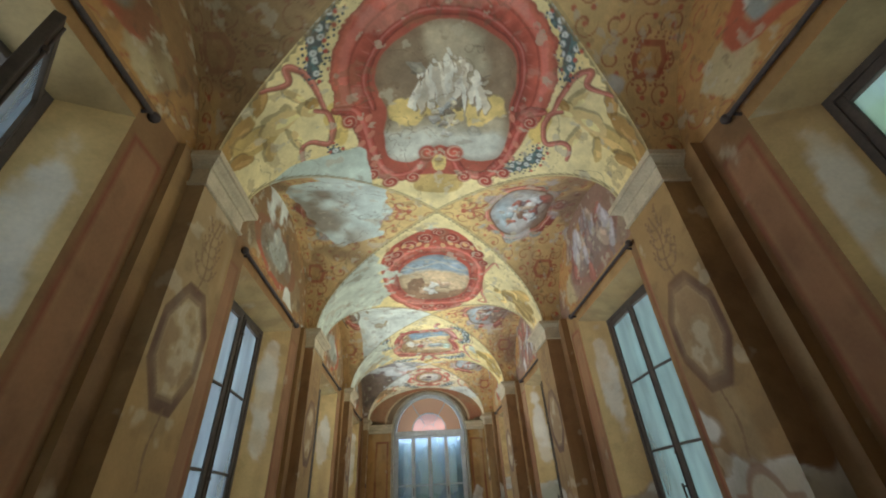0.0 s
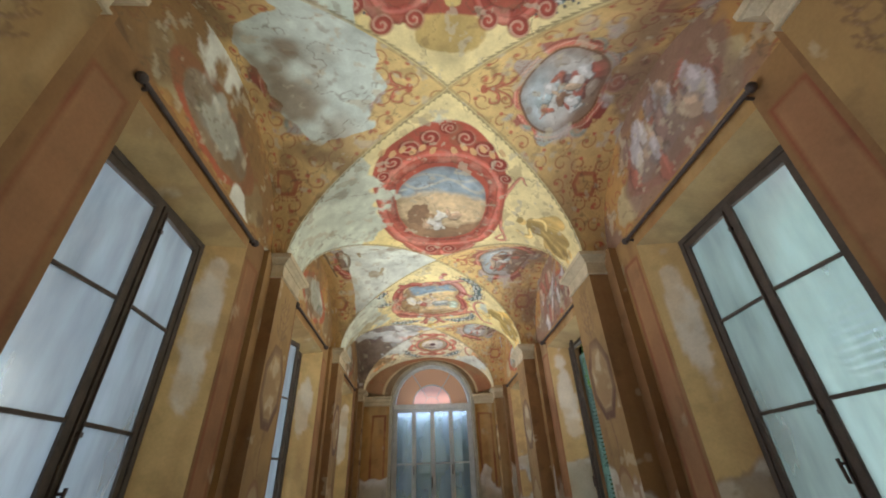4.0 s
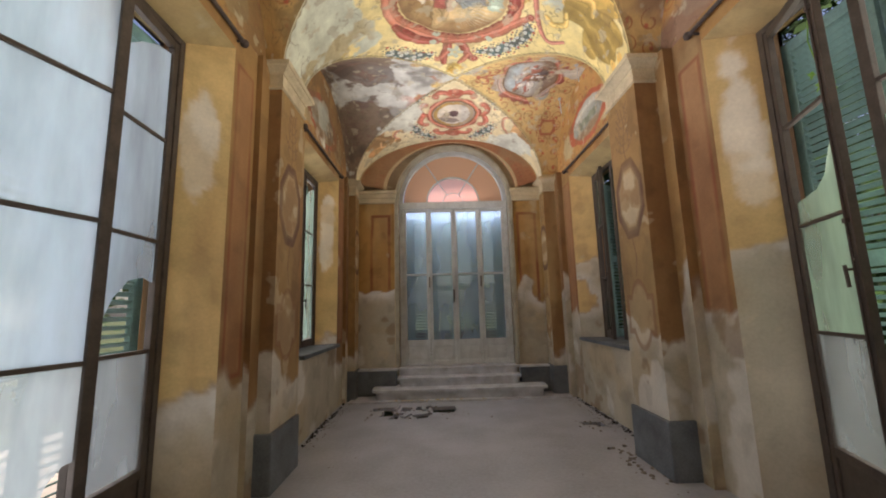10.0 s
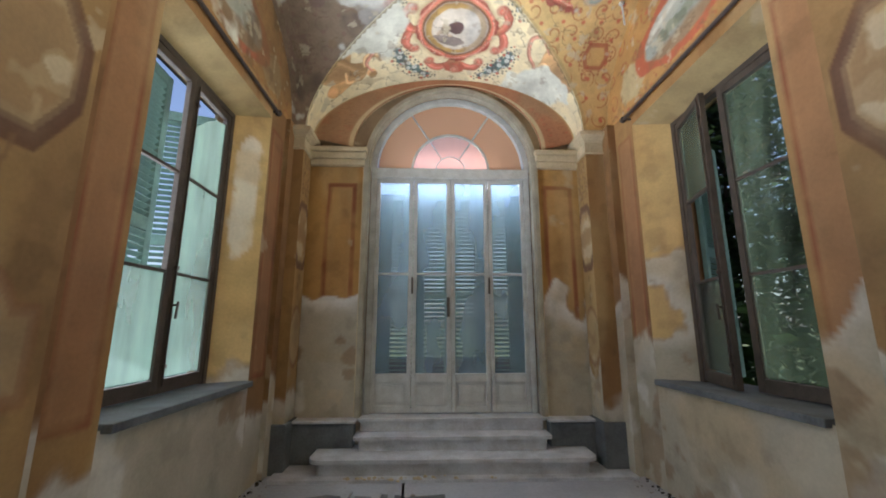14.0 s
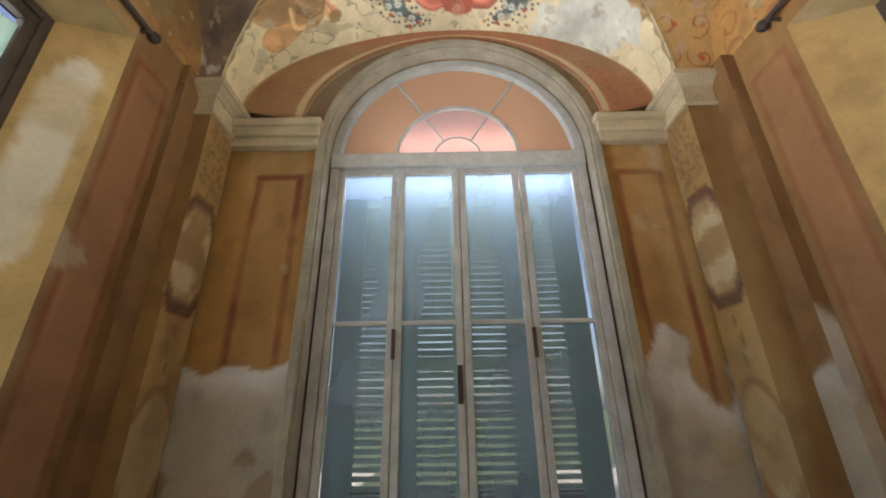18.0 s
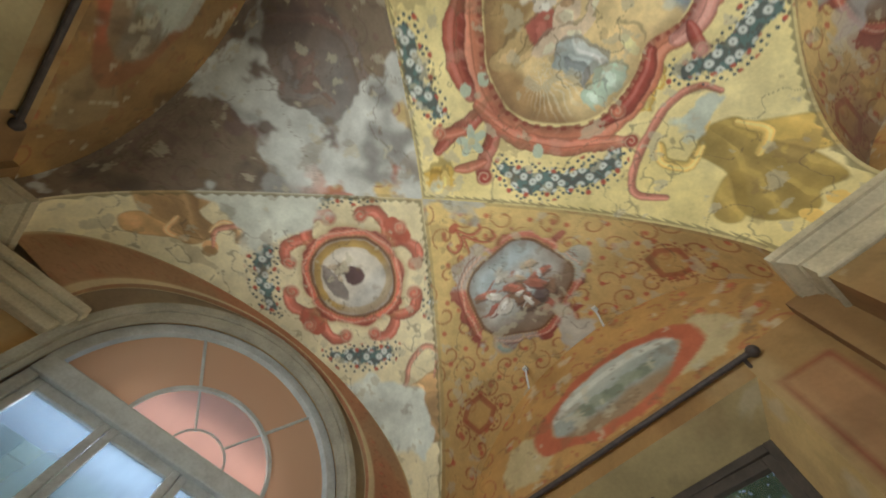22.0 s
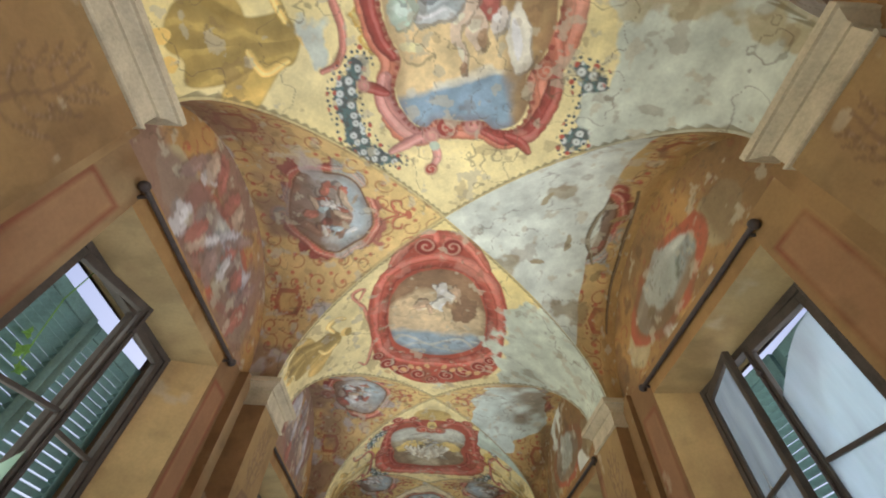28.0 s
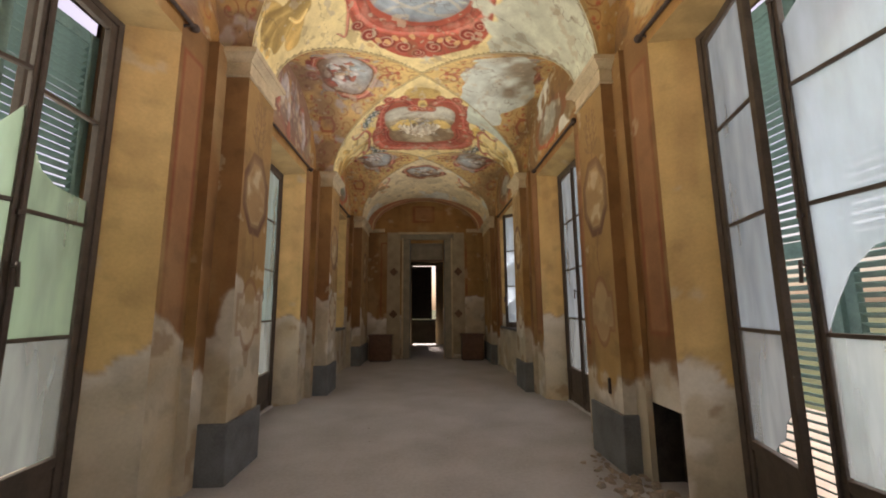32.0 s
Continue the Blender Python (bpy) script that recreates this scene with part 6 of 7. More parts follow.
def french_window(side, k, leaf_turns, shutter_turns, glass_mat, clear=({}, {})):
    yc, sl = BAYS[k], SILL[k]
    z0, z1 = max(sl, 0.0) + 0.03, HEAD - 0.10
    win = thing("window_%d" % (k * 2 + (side > 0) + 1), "tall dark wooden casement window with dusty panes" if sl == 0 else "dark wooden casement window over a stone sill", "window", (across(side, GX), yc, 0), "hall windows", "structure")
    fw = 0.05
    part("jamb", box(0.0, side * 0.07, -OPEN_OUT, -OPEN_OUT + fw, z0 - 0.03, z1 + 0.02, 0.006), DARK_WOOD, win)
    part("jamb", box(0.0, side * 0.07, OPEN_OUT - fw, OPEN_OUT, z0 - 0.03, z1 + 0.02, 0.006), DARK_WOOD, win)
    part("head", box(0.0, side * 0.07, -OPEN_OUT + fw, OPEN_OUT - fw, z1 - 0.03, z1 + 0.02, 0.006), DARK_WOOD, win)
    part("sill", box(-side * (0.34 if sl > 0 else 0.02), side * 0.30, -OPEN_OUT - (0.16 if sl > 0 else 0), OPEN_OUT + (0.16 if sl > 0 else 0), z0 - 0.05, z0 + 0.0, 0.008), PLINTH if sl > 0 else STEP_STONE, win)
    w = OPEN_OUT - fw + 0.005
    bars, foot = (3, 0.52) if sl == 0 else (2, 0.0)
    for i, st in enumerate((-1, 1)):
        # leaves swing into the room
        leaf = hang(casement(w, z0 + 0.01, z1 - 0.035, glass_mat, foot, bars, clear[i]), win, "casement", (side * 0.035, st * w, 0), -st * side * leaf_turns[i], st > 0)
        for zh in (z0 + 0.28, (z0 + z1) / 2, z1 - 0.32):
            part("hinge", rod_bm((-side * 0.026, 0.0, zh - 0.05), (-side * 0.026, 0.0, zh + 0.05), 0.010, 8), IRON, leaf)
        if st > 0:
            ym = -(w - 0.03)
            part("bolt_rod", rod_bm((-side * 0.034, ym, z0 + 0.06), (-side * 0.034, ym, z1 - 0.08), 0.007, 8), IRON, leaf)
            for zh in (z0 + 0.2, 1.9, z1 - 0.25):
                part("rod_guide", box(-side * 0.022, -side * 0.045, ym - 0.016, ym + 0.016, zh - 0.014, zh + 0.014, 0.003), IRON, leaf)
            bm = rod_bm((-side * 0.034, ym, 1.62), (-side * 0.075, ym, 1.62), 0.008, 8)
            rod_bm((-side * 0.075, ym, 1.645), (-side * 0.075, ym - 0.01, 1.52), 0.010, 8, bm)
            part("handle", bm, IRON, leaf)
    for i, st in enumerate((-1, 1)):
        if shutter_turns[i] is not None:
            hang(louvre_leaf(w + 0.0, z0 + 0.0, z1 - (0.13 if side > 0 else 0.05), side * 31), win, "shutter", (side * (OX - GX - 0.045), st * (w + 0.005), 0), st * side * shutter_turns[i], st > 0, "green louvred shutter")
    return win


# by window: how far the two leaves stand open into the room, and the two shutters outwards
TURNS = {(-1, 0): ((30, 45), (3, 60)), (1, 0): ((3, 3), (3, 3)), (-1, 1): ((3, 4), (2, 3)), (1, 1): ((4, 2), (3, 2)),
         (-1, 2): ((16, 4), (2, 4)), (1, 2): ((3, 19), (4, 2)), (-1, 3): ((2, 2), (4, 70)), (1, 3): ((2, 15), (165, 125))}
for (side, k), (lt, stn) in TURNS.items():
    french_window(side, k, lt, stn, GLASS_CLEAR if (side, k) == (1, 3) else GLASS_TEAL if (side, k) == (-1, 3) else GLASS_AQUA if (side, k) == (1, 1) else GLASS_GREEN if side > 0 else GLASS, BROKEN.get((side, k), ({}, {})))

# ---- iron curtain rods above the windows ----
def curtain_rod(side, yc, y0, y1):
    ob = thing("curtain_rod", "dark iron curtain rod on wall brackets", "curtain rod", (across(side, WX - 0.05), yc, 3.70), "curtain rods")
    part("bar", rod_bm((0, y0, 0), (0, y1, 0), 0.018), IRON, ob)
    for y in (y0, y1):
        bm = bmesh.new()
        bmesh.ops.create_uvsphere(bm, u_segments=12, v_segments=8, radius=0.036, matrix=Matrix.Translation((0, y, 0)))
        part("finial", bm, IRON, ob)
        part("bracket", rod_bm((0, y * 0.93, -0.02), (side * 0.06, y * 0.93, -0.03), 0.012), IRON, ob)


for side in (-1, 1):
    for k, yc in enumerate(BAYS):
        curtain_rod(side, yc, -0.92, 0.92)

# ---- glazed door with fanlight ----
door = thing("door_north", "grey-white painted four-leaf glazed door with louvred shutters behind", "door", (0, YE + 0.16, 0), kind="structure")
DW = 0.98
part("frame_side", box(-1.02, -DW + 0.03, -0.04, 0.06, 0.47, DOOR_Z, 0.008), WHITE_WOOD, door)
part("frame_side", box(DW - 0.03, 1.02, -0.04, 0.06, 0.47, DOOR_Z, 0.008), WHITE_WOOD, door)
part("transom", box(-1.02, 1.02, -0.06, 0.06, DOOR_Z - 0.11, DOOR_Z + 0.02, 0.012), WHITE_WOOD, door)
part("fan_frame", arch_ring(0.955, 1.03, -0.04, 0.06, DOOR_Z, 48), WHITE_WOOD, door)
part("fan_small_arch", arch_ring(0.185, 0.197, -0.01, 0.01, DOOR_Z + 0.01, 20), WHITE_WOOD, door)
part("fan_inner_arch", arch_ring(0.485, 0.512, -0.02, 0.02, DOOR_Z + 0.01, 32), WHITE_WOOD, door)
for deg in (-33, 33):
    s, c = math.sin(radians(deg)), math.cos(radians(deg))
    part("fan_bar", rod_bm((0.50 * s, 0, DOOR_Z + 0.50 * c), (0.95 * s, 0, DOOR_Z + 0.95 * c), 0.012, 6), WHITE_WOOD, door)
    if deg:
        part("fan_bar", rod_bm((0.19 * s, 0, DOOR_Z + 0.19 * c), (0.49 * s, 0, DOOR_Z + 0.49 * c), 0.008, 6), WHITE_WOOD, door)


def fan_pane(r0, r1, a0, a1):
    bm = bmesh.new()
    n = 16
    A = [bm.verts.new((r0 * math.sin(a0 + (a1 - a0) * i / n), 0, DOOR_Z + r0 * math.cos(a0 + (a1 - a0) * i / n))) for i in range(n + 1)]
    B = [bm.verts.new((r1 * math.sin(a0 + (a1 - a0) * i / n), 0, DOOR_Z + r1 * math.cos(a0 + (a1 - a0) * i / n))) for i in range(n + 1)]
    for i in range(n):
        bm.faces.new((A[i], A[i + 1], B[i + 1], B[i]))
    return bm


for a0, a1 in ((-90, -33), (-33, 33), (33, 90)):
    p = part("fan_pane", fan_pane(0.50, 0.94, radians(a0), radians(a1)), GLASS_PINK, door)
    p.visible_shadow = False
p = part("fan_pane", fan_pane(0.0001, 0.49, radians(-90), radians(90)), GLASS_RED, door)
p.visible_shadow = False
lw = (2 * (DW - 0.03)) / 4
for i in range(4):
    x0 = -DW + 0.03 + i * lw
    leaf = new("leaf")
    leaf.parent = door
    za, zb, st = 0.48, DOOR_Z - 0.11, 0.052
    part("stile", box(x0 + 0.003, x0 + st, -0.025, 0.025, za, zb, 0.008), WHITE_WOOD, leaf)
    part("stile", box(x0 + lw - st, x0 + lw - 0.003, -0.025, 0.025, za, zb, 0.008), WHITE_WOOD, leaf)
    part("bottom_rail", box(x0 + st, x0 + lw - st, -0.025, 0.025, za, za + 0.08, 0.006), WHITE_WOOD, leaf)
    part("panel", box(x0 + st, x0 + lw - st, 0.002, 0.014, za + 0.08, 0.84), WHITE_WOOD, leaf)
    part("raised_field", box(x0 + st + 0.035, x0 + lw - st - 0.035, -0.012, 0.003, za + 0.115, 0.785, 0.007), WHITE_WOOD, leaf)
    part("lock_rail", box(x0 + st, x0 + lw - st, -0.025, 0.025, 0.82, 0.92, 0.006), WHITE_WOOD, leaf)
    part("top_rail", box(x0 + st, x0 + lw - st, -0.025, 0.025, zb - 0.06, zb, 0.006), WHITE_WOOD, leaf)
    part("glazing_bar", box(x0 + st, x0 + lw - st, -0.018, 0.018, 2.09, 2.12, 0.005), WHITE_WOOD, leaf)
    for q0, q1 in ((0.92, 2.09), (2.12, zb - 0.06)):
        p = part("pane", box(x0 + st, x0 + lw - st, -0.002, 0.002, q0, q1), GLASS_DOOR, leaf)
        p.visible_shadow = False
part("door_handle", rod_bm((-0.03, -0.03, 1.62), (-0.03, -0.03, 1.78), 0.011), IRON, door)
for st in (-1, 1):
    sh = hang(louvre_leaf(0.953, 0.5, 3.22, -48, PALE_GREEN), door, "shutter", (st * 0.955, 0.26, 0), -90, st > 0, "pale green louvred shutter")
    part("foot_panel", box(-0.012, 0.012, st * -0.88, st * -0.07, 0.62, 1.06, 0.003), DARK_WOOD, sh)
for st in (-1, 1):
    part("shutter_stile", box(st * 0.33, st * 0.47, 0.232, 0.288, 0.5, 3.22, 0.004), GREEN, door)
    # outer stile, widened in dark green to include the jamb's shade
    part("shutter_stile", box(st * 0.76, st * 0.95, 0.232, 0.288, 0.5, 3.22, 0.004), GREEN, door)
part("meeting_strip", box(-0.03, 0.03, 0.285, 0.30, 0.5, 3.22, 0.003), PALE_GREEN, door)
part("meeting_bead", box(-0.016, 0.016, 0.024, 0.036, 0.5, DOOR_Z - 0.11, 0.004), WHITE_WOOD, door)

# ---- far end: doorway to a dark room ----
sw = Sheet()
DR = 0.56
for side in (-1, 1):
    strip(sw, (across(side, WX), YS), (side * DR, YS), 0, 3.6, 800 + side, ((0.2, 0.9, 3.3, 0.2),), 0.7, 0.7)
a, b = uv_grid(60, 40)
P = np.stack([(a - 0.5) * 2 * WX, np.full_like(a, YS), 3.6 + b * 1.3], 1)
sw.add(P, 60, 40, paint_wall(P, P[:, 0], P[:, 2], 805, ((0.0, 3.95, 4.4, 0.3),)))
a, b = uv_grid(20, 20)
P = np.stack([(a - 0.5) * 2 * DR, np.full_like(a, YS - 0.01), 3.3 + b * 0.3], 1)
sw.add(P, 20, 20, paint_wall(P, P[:, 0], P[:, 2], 806))
south = tagged(sw.build("wall_south", FRESCO, smooth=False), "ochre end wall around a tall stone doorway", "wall", kind="structure")
for side in (-1, 1):
    cx = side * 0.60 - 0.10
    part("door_pier", box(cx - 0.09, cx + 0.09, YS - 0.25, YS + 0.05, 0, 3.40, 0.01), PIER_STONE, south)
    part("pier_moulding", box(cx + side * 0.09, cx + side * 0.135, YS - 0.05, YS + 0.075, 0.05, 3.44, 0.012), STONE_WHITE, south)
    part("pier_inner_bead", box(cx - side * 0.115, cx - side * 0.09, YS - 0.2, YS + 0.02, 0.05, 3.40, 0.008), PLINTH, south)
    jx = 0.87 if side > 0 else -1.0
    part("painted_jamb", box(jx - 0.19, jx + 0.19, YS - 0.02, YS + 0.018, 0.12, 3.62, 0.004), PALE_BOARD, south)
    for z in (2.46, 1.25):
        bm = box(-0.09, 0.09, 0.0, 0.012, -0.09, 0.09, 0.003)
        bmesh.ops.transform(bm, matrix=Matrix.Translation((jx, YS + 0.016, z)) @ Matrix.Rotation(radians(45), 4, "Y"), verts=bm.verts)
        part("diamond", bm, BROWN, south)
    part("end_cornice", box(side * 1.20 - 0.06, across(side, 1.62), YS, YS + 0.08, 3.62, 3.72, 0.015), STONE_WHITE, south)
part("door_lintel", box(-0.88, 0.68, YS - 0.25, YS + 0.06, 3.40, 3.56, 0.01), PIER_STONE, south)
part("door_cornice", box(-0.94, 0.74, YS - 0.1, YS + 0.10, 3.56, 3.62, 0.012), STONE_WHITE, south)
part("door_header", box(-0.61, 0.41, YS - 0.2, YS - 0.14, 2.83, 3.40, 0.01), PIER_STONE, south)
part("header_rail", box(-0.61, 0.41, YS - 0.22, YS - 0.12, 2.77, 2.83, 0.008), BROWN, south)
dark = tagged(new("back_room"), "dim room behind the doorway", "room", kind="structure")
part("wall", box(-2.0, -1.95, YS - 4.5, YS - 0.25, 0, 4.0), OUTER, dark)
part("wall", box(1.95, 2.0, YS - 4.5, YS - 0.25, 0, 4.0), OUTER, dark)
part("wall_end", box(-2.0, -0.46, YS - 4.55, YS - 4.5, 0, 4.0), OUTER, dark)
part("wall_end", box(0.46, 2.0, YS - 4.55, YS - 4.5, 0, 4.0), OUTER, dark)
part("wall_end", box(-0.46, 0.46, YS - 4.55, YS - 4.5, 3.12, 4.0), OUTER, dark)
part("ajar_door", box(-0.31, 0.50, YS - 4.47, YS - 4.43, 1.0, 3.085, 0.006), DARK_WOOD, dark, "dark wooden door leaf standing ajar")
part("half_door", box(-0.455, 0.50, YS - 4.40, YS - 4.34, 0.06, 0.99, 0.01), PALE_BOARD, dark, "pale low wooden half door")
part("half_door_rail", box(-0.455, 0.50, YS - 4.33, YS - 4.31, 0.90, 0.99, 0.006), PIER_STONE, dark)
part("wall_near", box(-2.0, -0.66, YS - 0.27, YS - 0.2, 0, 4.0), OUTER, dark)
part("wall_near", box(0.66, 2.0, YS - 0.27, YS - 0.2, 0, 4.0), OUTER, dark)
part("wall_near", box(-0.66, 0.66, YS - 0.27, YS - 0.2, 3.6, 4.0), OUTER, dark)
part("room_ceiling", box(-2.0, 2.0, YS - 4.55, YS - 0.2, 4.0, 4.05), OUTER, dark)
for side in (-1, 1):
    cab = thing("cabinet", "low brown wooden cabinet against the end wall", "cabinet", (side * 1.26 - 0.08, YS + 0.30, 0), "cabinets by the doorway")
    part("body", box(-0.30, 0.30, -0.2, 0.2, 0.03, 0.66, 0.01), BROWN, cab)
    part("top", box(-0.33, 0.33, -0.22, 0.225, 0.66, 0.70, 0.01), BROWN, cab)
    part("plinth", box(-0.28, 0.28, -0.18, 0.18, 0.0, 0.03), DARK_WOOD, cab)
    part("drawer", box(-0.27, 0.27, 0.195, 0.212, 0.50, 0.63, 0.005), BROWN, cab)
    for sx in (-1, 1):
        leaf = part("door", box(sx * 0.005, sx * 0.27, 0.195, 0.212, 0.08, 0.48, 0.005), BROWN, cab)
        part("knob", rod_bm((sx * 0.035, 0.212, 0.30), (sx * 0.035, 0.235, 0.30), 0.012, 8), IRON, leaf)
    part("drawer_pull", rod_bm((-0.05, 0.225, 0.565), (0.05, 0.225, 0.565), 0.007, 8), IRON, cab)

# ---- dark opening low in the wall, with rubble ----
niche = tagged(new("wall_niche"), "dark square hole low in the wall with rubble", "niche", kind="structure")
y0, y1 = BAYS[2] - HALF + 0.16, BAYS[2] - OPEN_IN
# near-black lining: the shade in the hole is painted on its faces
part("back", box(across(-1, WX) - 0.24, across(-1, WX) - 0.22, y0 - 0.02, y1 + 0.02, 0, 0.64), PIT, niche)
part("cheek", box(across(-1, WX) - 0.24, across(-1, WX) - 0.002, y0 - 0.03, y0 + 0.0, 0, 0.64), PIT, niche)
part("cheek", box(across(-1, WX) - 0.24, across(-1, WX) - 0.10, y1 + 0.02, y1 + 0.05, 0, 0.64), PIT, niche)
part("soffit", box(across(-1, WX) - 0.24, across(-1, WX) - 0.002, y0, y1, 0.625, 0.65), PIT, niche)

# ---- rubble and fallen plaster ----
def rubble(name, label, mid, spread, count, size, seed, mat):
    rnd = random.Random(seed)
    verts, faces = [], []
    for i in range(count):
        r = size * rnd.uniform(0.35, 1.0) ** 1.5
        cx, cy = mid[0] + rnd.gauss(0, spread[0]), mid[1] + rnd.gauss(0, spread[1])
        turn, n = rnd.uniform(0, 6.28), len(verts)
        for k in range(5):
            a = turn + k * 1.2566
            q = r * rnd.uniform(0.7, 1.1)
            verts += [(cx + q * math.cos(a), cy + q * math.sin(a), mid[2] + 0.001), (cx + q * 0.75 * math.cos(a), cy + q * 0.75 * math.sin(a), mid[2] + r * rnd.uniform(0.35, 0.7))]
        for k in range(5):
            a, b = n + 2 * k, n + 2 * ((k + 1) % 5)
            faces.append((a, b, b + 1, a + 1))
        faces.append(tuple(n + 2 * k + 1 for k in range(5)))
    return tagged(finish(name, verts, faces, mat), label, "rubble", kind="stuff")


rubble("rubble", "broken plaster and stone chips round the broken floor", (-0.72, 11.3, 0.0), (0.40, 0.20), 70, 0.024, 1, RUBBLE)
rubble("rubble", "pale fallen plaster crumbs on the lowest step base", (-0.5, 11.92, 0.03), (0.35, 0.03), 40, 0.03, 2, STONE_WHITE)
rubble("rubble", "rubble spilling from the hole in the wall", (-1.68, 6.30, 0.0), (0.12, 0.14), 40, 0.06, 3, RUBBLE)
rubble("rubble", "crumbs of plaster along the foot of the wall", (1.74, 10.9, 0.0), (0.05, 0.7), 90, 0.014, 4, RUBBLE)
rubble("rubble", "crumbs of plaster along the foot of the wall", (-1.80, 10.7, 0.0), (0.05, 0.8), 90, 0.014, 5, RUBBLE)
rubble("rubble", "dark broken edge of the floor along the wall", (1.85, 10.8, 0.0), (0.02, 0.6), 160, 0.022, 6, PIT)
rubble("rubble", "dark broken edge of the floor along the wall", (-1.87, 10.9, 0.0), (0.02, 0.6), 160, 0.022, 7, PIT)
rubble("rubble", "crumbs beside the small hole in the floor", (1.52, 10.48, 0.0), (0.10, 0.10), 24, 0.02, 8, RUBBLE)
rubble("rubble", "plaster dust and chips at the foot of the pilaster", (-1.64, 5.95, 0.0), (0.09, 0.22), 60, 0.035, 9, RUBBLE)
rubble("rubble", "plaster dust and chips at the foot of the pilaster", (1.52, 9.1, 0.0), (0.07, 0.3), 50, 0.03, 10, RUBBLE)
rubble("rubble", "scattered small plaster crumbs on the dusty floor", (0.0, 6.0, 0.0), (0.9, 4.0), 60, 0.010, 11, RUBBLE)
for x, y, a, w, h in ((-0.62, 11.14, 12, 0.22, 0.11), (-0.98, 11.52, 80, 0.26, 0.05), (-0.58, 11.50, 95, 0.28, 0.06), (-0.82, 11.06, 65, 0.14, 0.08)):
    sl = thing("floor_slab", "broken grey floor slab tipped beside the hole", "slab", (x, y, 0.012), "broken slabs")
    sl.rotation_euler = (radians(2), radians(-2), radians(a))
    part("stone", box(-w / 2, w / 2, -h / 2, h / 2, -0.01, 0.022, 0.006), FLOOR, sl)

# ---- trees outside ----
def tree(x, y, height, seed):
    rnd = random.Random(seed)
    ob = thing("tree", "leafy green garden tree outside the window", "tree", (x, y, -0.25), "garden trees")
    bm = bmesh.new()
    tips = []
    def limb(a, b, r0, r1):
        m = Matrix.Translation((a + b) / 2) @ (b - a).to_track_quat("Z", "Y").to_matrix().to_4x4()
        bmesh.ops.create_cone(bm, segments=7, radius1=r0, radius2=r1, depth=(b - a).length, matrix=m)
    top = Vector((rnd.uniform(-0.2, 0.2), rnd.uniform(-0.2, 0.2), height * 0.45))
    limb(Vector((0, 0, 0)), top, 0.16, 0.10)
    for i in range(9):
        a = i * 0.7 + rnd.uniform(-0.3, 0.3)
        tip = top + Vector((math.cos(a) * rnd.uniform(0.7, 1.7), math.sin(a) * rnd.uniform(0.7, 1.7), rnd.uniform(-0.4, height * 0.5)))
        limb(top - Vector((0, 0, rnd.uniform(0, 0.5))), tip, 0.06, 0.015)
        tips.append(tip)
    part("trunk", bm, BARK, ob)
    verts, faces = [], []
    for i in range(5200):
        c = rnd.choice(tips) + Vector((rnd.gauss(0, 0.42), rnd.gauss(0, 0.42), rnd.gauss(0, 0.4)))
        u = Vector((rnd.gauss(0, 1), rnd.gauss(0, 1), rnd.gauss(0, 0.6))).normalized()
        v = u.orthogonal().normalized()
        r = rnd.uniform(0.04, 0.085)
        n = len(verts)
        verts += [c - u * r, c + v * r * 0.45, c + u * r, c - v * r * 0.45]
        faces.append((n, n + 1, n + 2, n + 3))
    finish("crown", verts, faces, FOLIAGE, ob)


tree(6.6, 12.6, 4.8, 1)
tree(7.4, 15.2, 5.4, 2)
tree(7.8, 10.2, 5.0, 3)
tree(8.6, 13.6, 6.0, 5)
tree(6.9, 17.6, 5.4, 6)
tree(-7.0, 12.6, 4.6, 4)
# ---- overgrown shrubs close to the far window ----
rnd = random.Random(77)
shrub = thing("shrub", "tall overgrown dark green shrub outside the window", "shrub", (3.6, 11.6, -0.25))
bm = bmesh.new()
for i in range(16):
    x, y = rnd.uniform(-0.5, 0.8), rnd.uniform(-2.2, 4.5)
    rod_bm((x, y, 0.0), (x + rnd.uniform(-0.3, 0.5), y + rnd.uniform(-0.5, 0.5), rnd.uniform(3.0, 6.0)), 0.022, 6, bm)
part("stems", bm, BARK, shrub)
verts, faces = [], []
clumps = [Vector((rnd.uniform(-0.3, 1.5), rnd.uniform(-2.4, 4.8), rnd.uniform(0.3, 6.6))) for i in range(150)]
for i in range(44000):
    c = rnd.choice(clumps) + Vector((rnd.gauss(0, 0.26), rnd.gauss(0, 0.42), rnd.gauss(0, 0.42)))
    c.x, c.z = max(c.x, -0.75), max(c.z, 0.05)
    u = Vector((rnd.gauss(0, 1), rnd.gauss(0, 1), rnd.gauss(0, 0.6))).normalized()
    v = u.orthogonal().normalized()
    r = rnd.uniform(0.06, 0.12)
    n = len(verts)
    verts += [c - u * r, c + v * r * 0.5, c + u * r, c - v * r * 0.5]
    faces.append((n, n + 1, n + 2, n + 3))
finish("leaves", verts, faces, FOLIAGE, shrub)
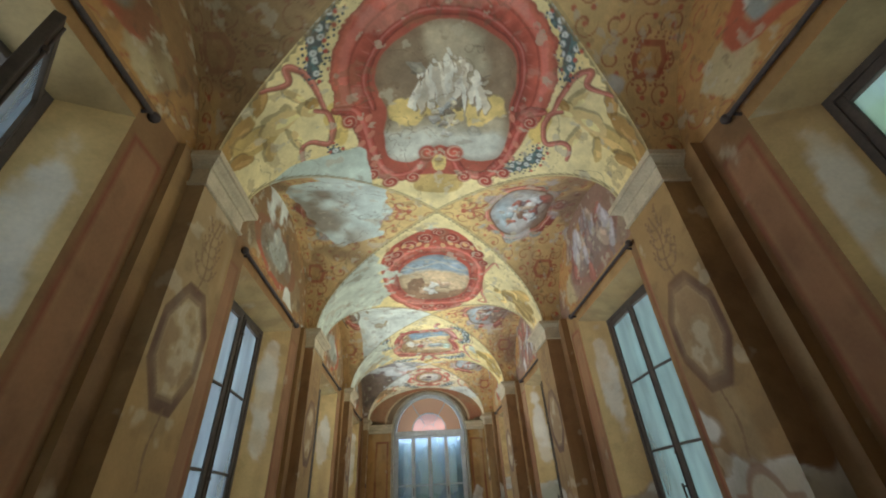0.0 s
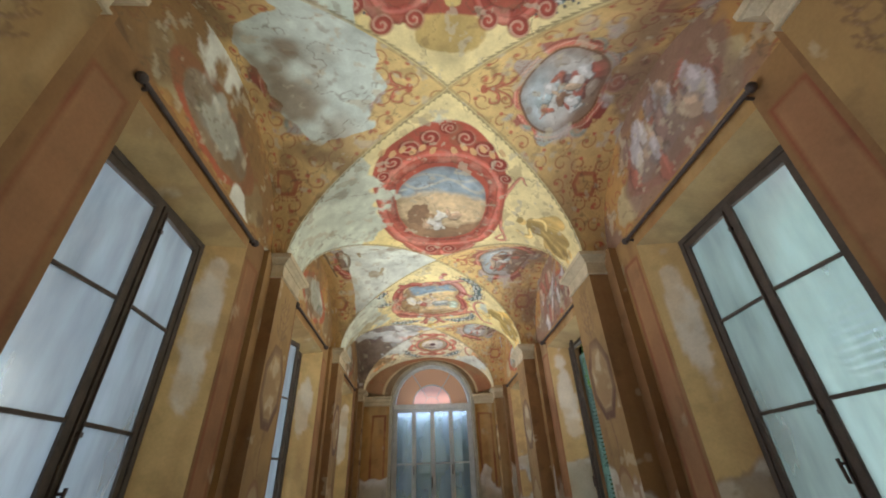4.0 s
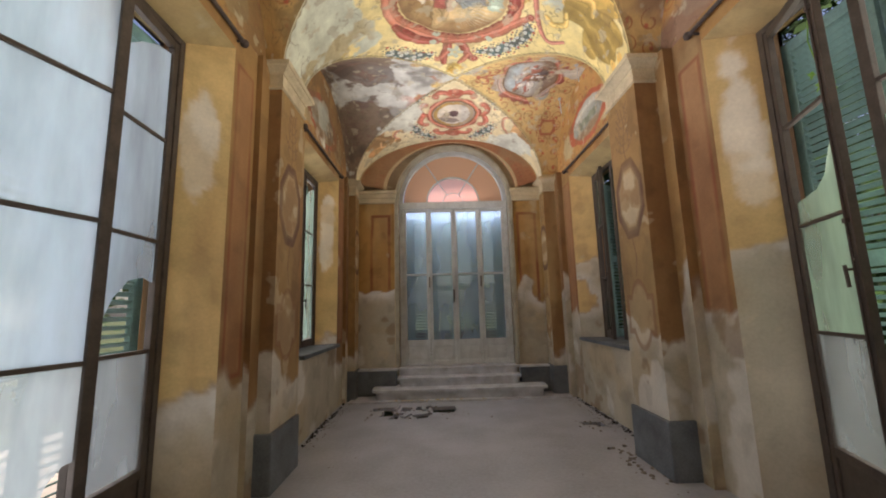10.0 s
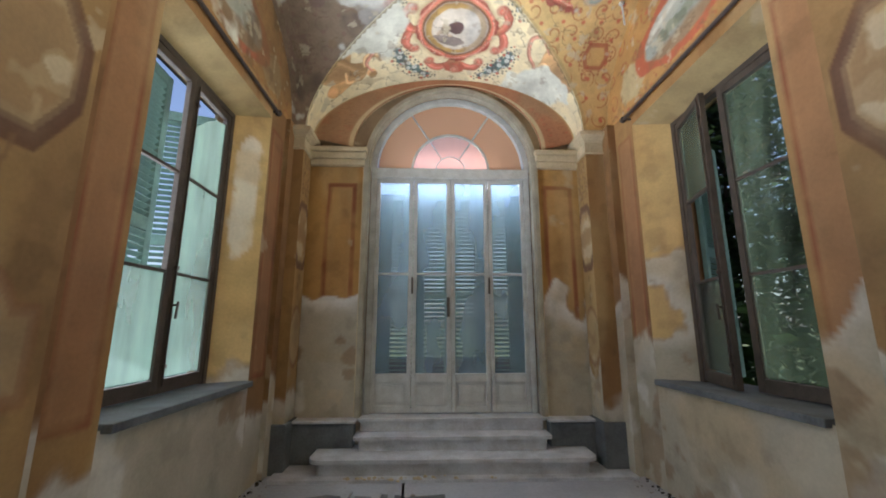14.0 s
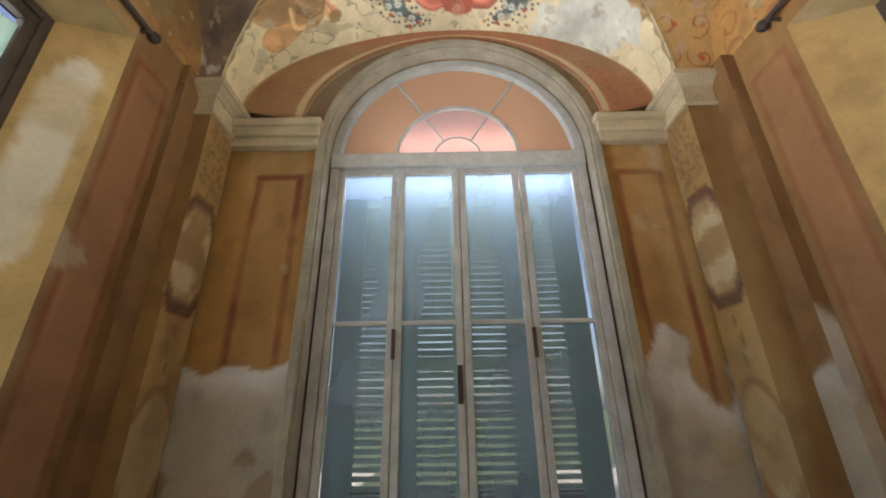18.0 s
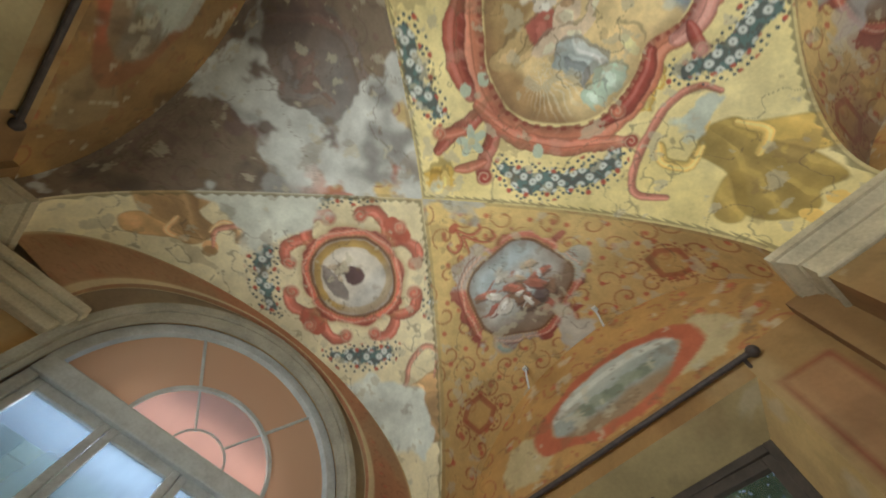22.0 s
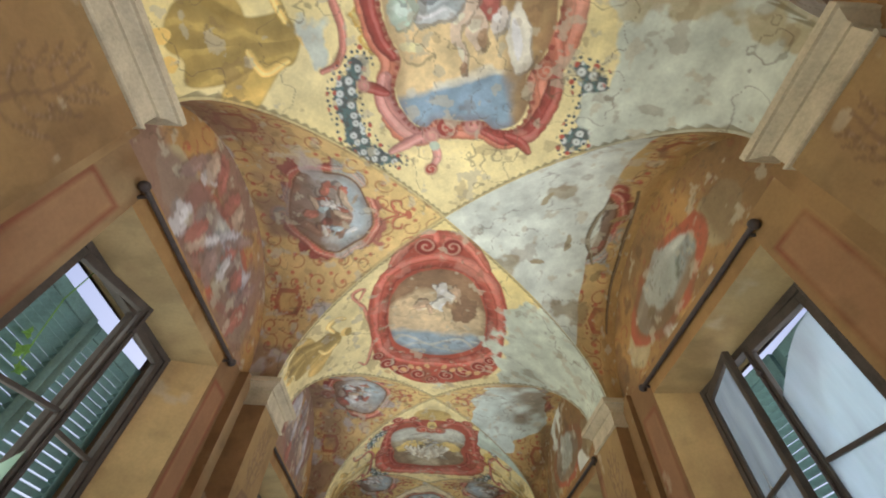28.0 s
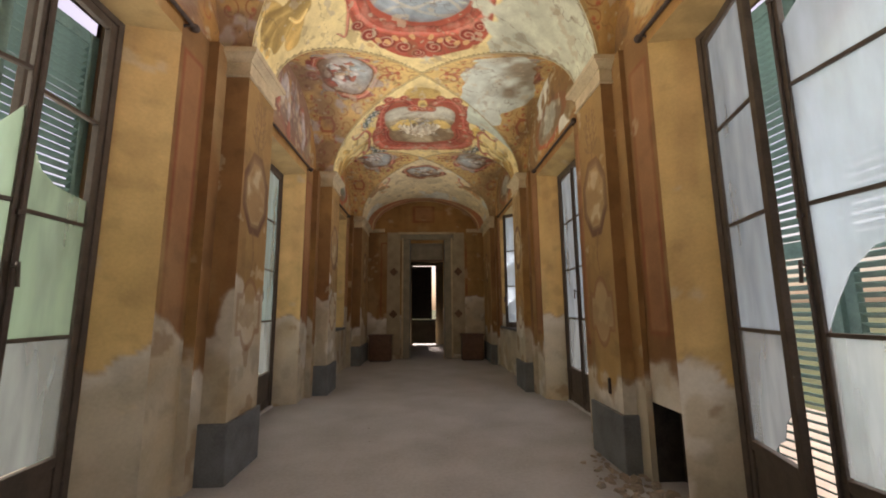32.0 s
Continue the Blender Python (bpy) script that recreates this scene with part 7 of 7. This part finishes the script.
# ---- a vine that has crept in behind the broken pane ----
VX, VY, VZ = 2.285, 7.73, 2.89
vine = thing("vine_shoot", "young green vine shoot hanging behind the broken window pane", "vine", (VX, VY, VZ))
bm = bmesh.new()
for p, q in (((0.03, 0.02, 0.64), (0.01, 0.05, 0.35)), ((0.01, 0.05, 0.35), (0.0, 0.0, 0.10)), ((0.0, 0.0, 0.10), (-0.01, -0.04, -0.08))):
    rod_bm(p, q, 0.004, 6, bm)
part("stem", bm, VINE, vine)
for dy, dz, r, turn in ((0.0, 0.0, 0.055, 20), (-0.06, -0.07, 0.045, 70), (0.05, 0.09, 0.035, -30)):
    bm = bmesh.new()
    rim = []
    for i in range(14):
        a = 2 * math.pi * i / 14
        q = r * (0.72 + 0.28 * math.cos(5 * a)) * (1.15 if abs(a - math.pi) > 0.5 else 0.6)
        rim.append(bm.verts.new((0.012 * math.cos(2 * a), q * math.cos(a + radians(turn)), q * math.sin(a + radians(turn)))))
    mid = bm.verts.new((-0.008, 0, 0))
    for i in range(14):
        bm.faces.new((rim[i], rim[(i + 1) % 14], mid))
    bmesh.ops.translate(bm, vec=(0, dy, dz), verts=bm.verts)
    part("leaf", bm, VINE, vine)
# ---- thin white stick hanging from the vault ----
for x, y, z in ((1.72, 10.44, 4.79), (1.72, 11.26, 4.74)):
    ob = thing("ceiling_hook", "thin white metal hook hanging from the vault", "hook", (x, y, z), "hooks in the vault")
    part("stem", rod_bm((0, 0, 0.06), (0.02, 0.015, -0.20), 0.009), WHITE_WOOD, ob)
    part("plate", box(-0.02, 0.02, -0.02, 0.02, 0.03, 0.06), WHITE_WOOD, ob)
# ---- bolts and handle of the glazed door ----
for x in (-0.475, 0.475):
    part("bolt", box(x - 0.012, x + 0.012, -0.05, -0.026, 1.86, 2.06, 0.004), IRON, door)
part("handle_plate", box(-0.05, -0.015, -0.034, -0.026, 1.58, 1.82, 0.003), IRON, door)
# ---- dark bar added in place of a dark slot in a pilaster, nails made up ----
strap = thing("dark_slot_bar", "short dark upright bar standing in for a slot in the pilaster", "strap", (across(-1, PX) + 0.006, 5.80, 0.68))
part("bar", box(-0.012, 0.010, -0.017, 0.017, -0.07, 0.07, 0.004), IRON, strap)
for z in (-0.05, 0.05):
    part("nail", rod_bm((0.008, 0, z), (0.016, 0, z), 0.006, 8), IRON, strap)
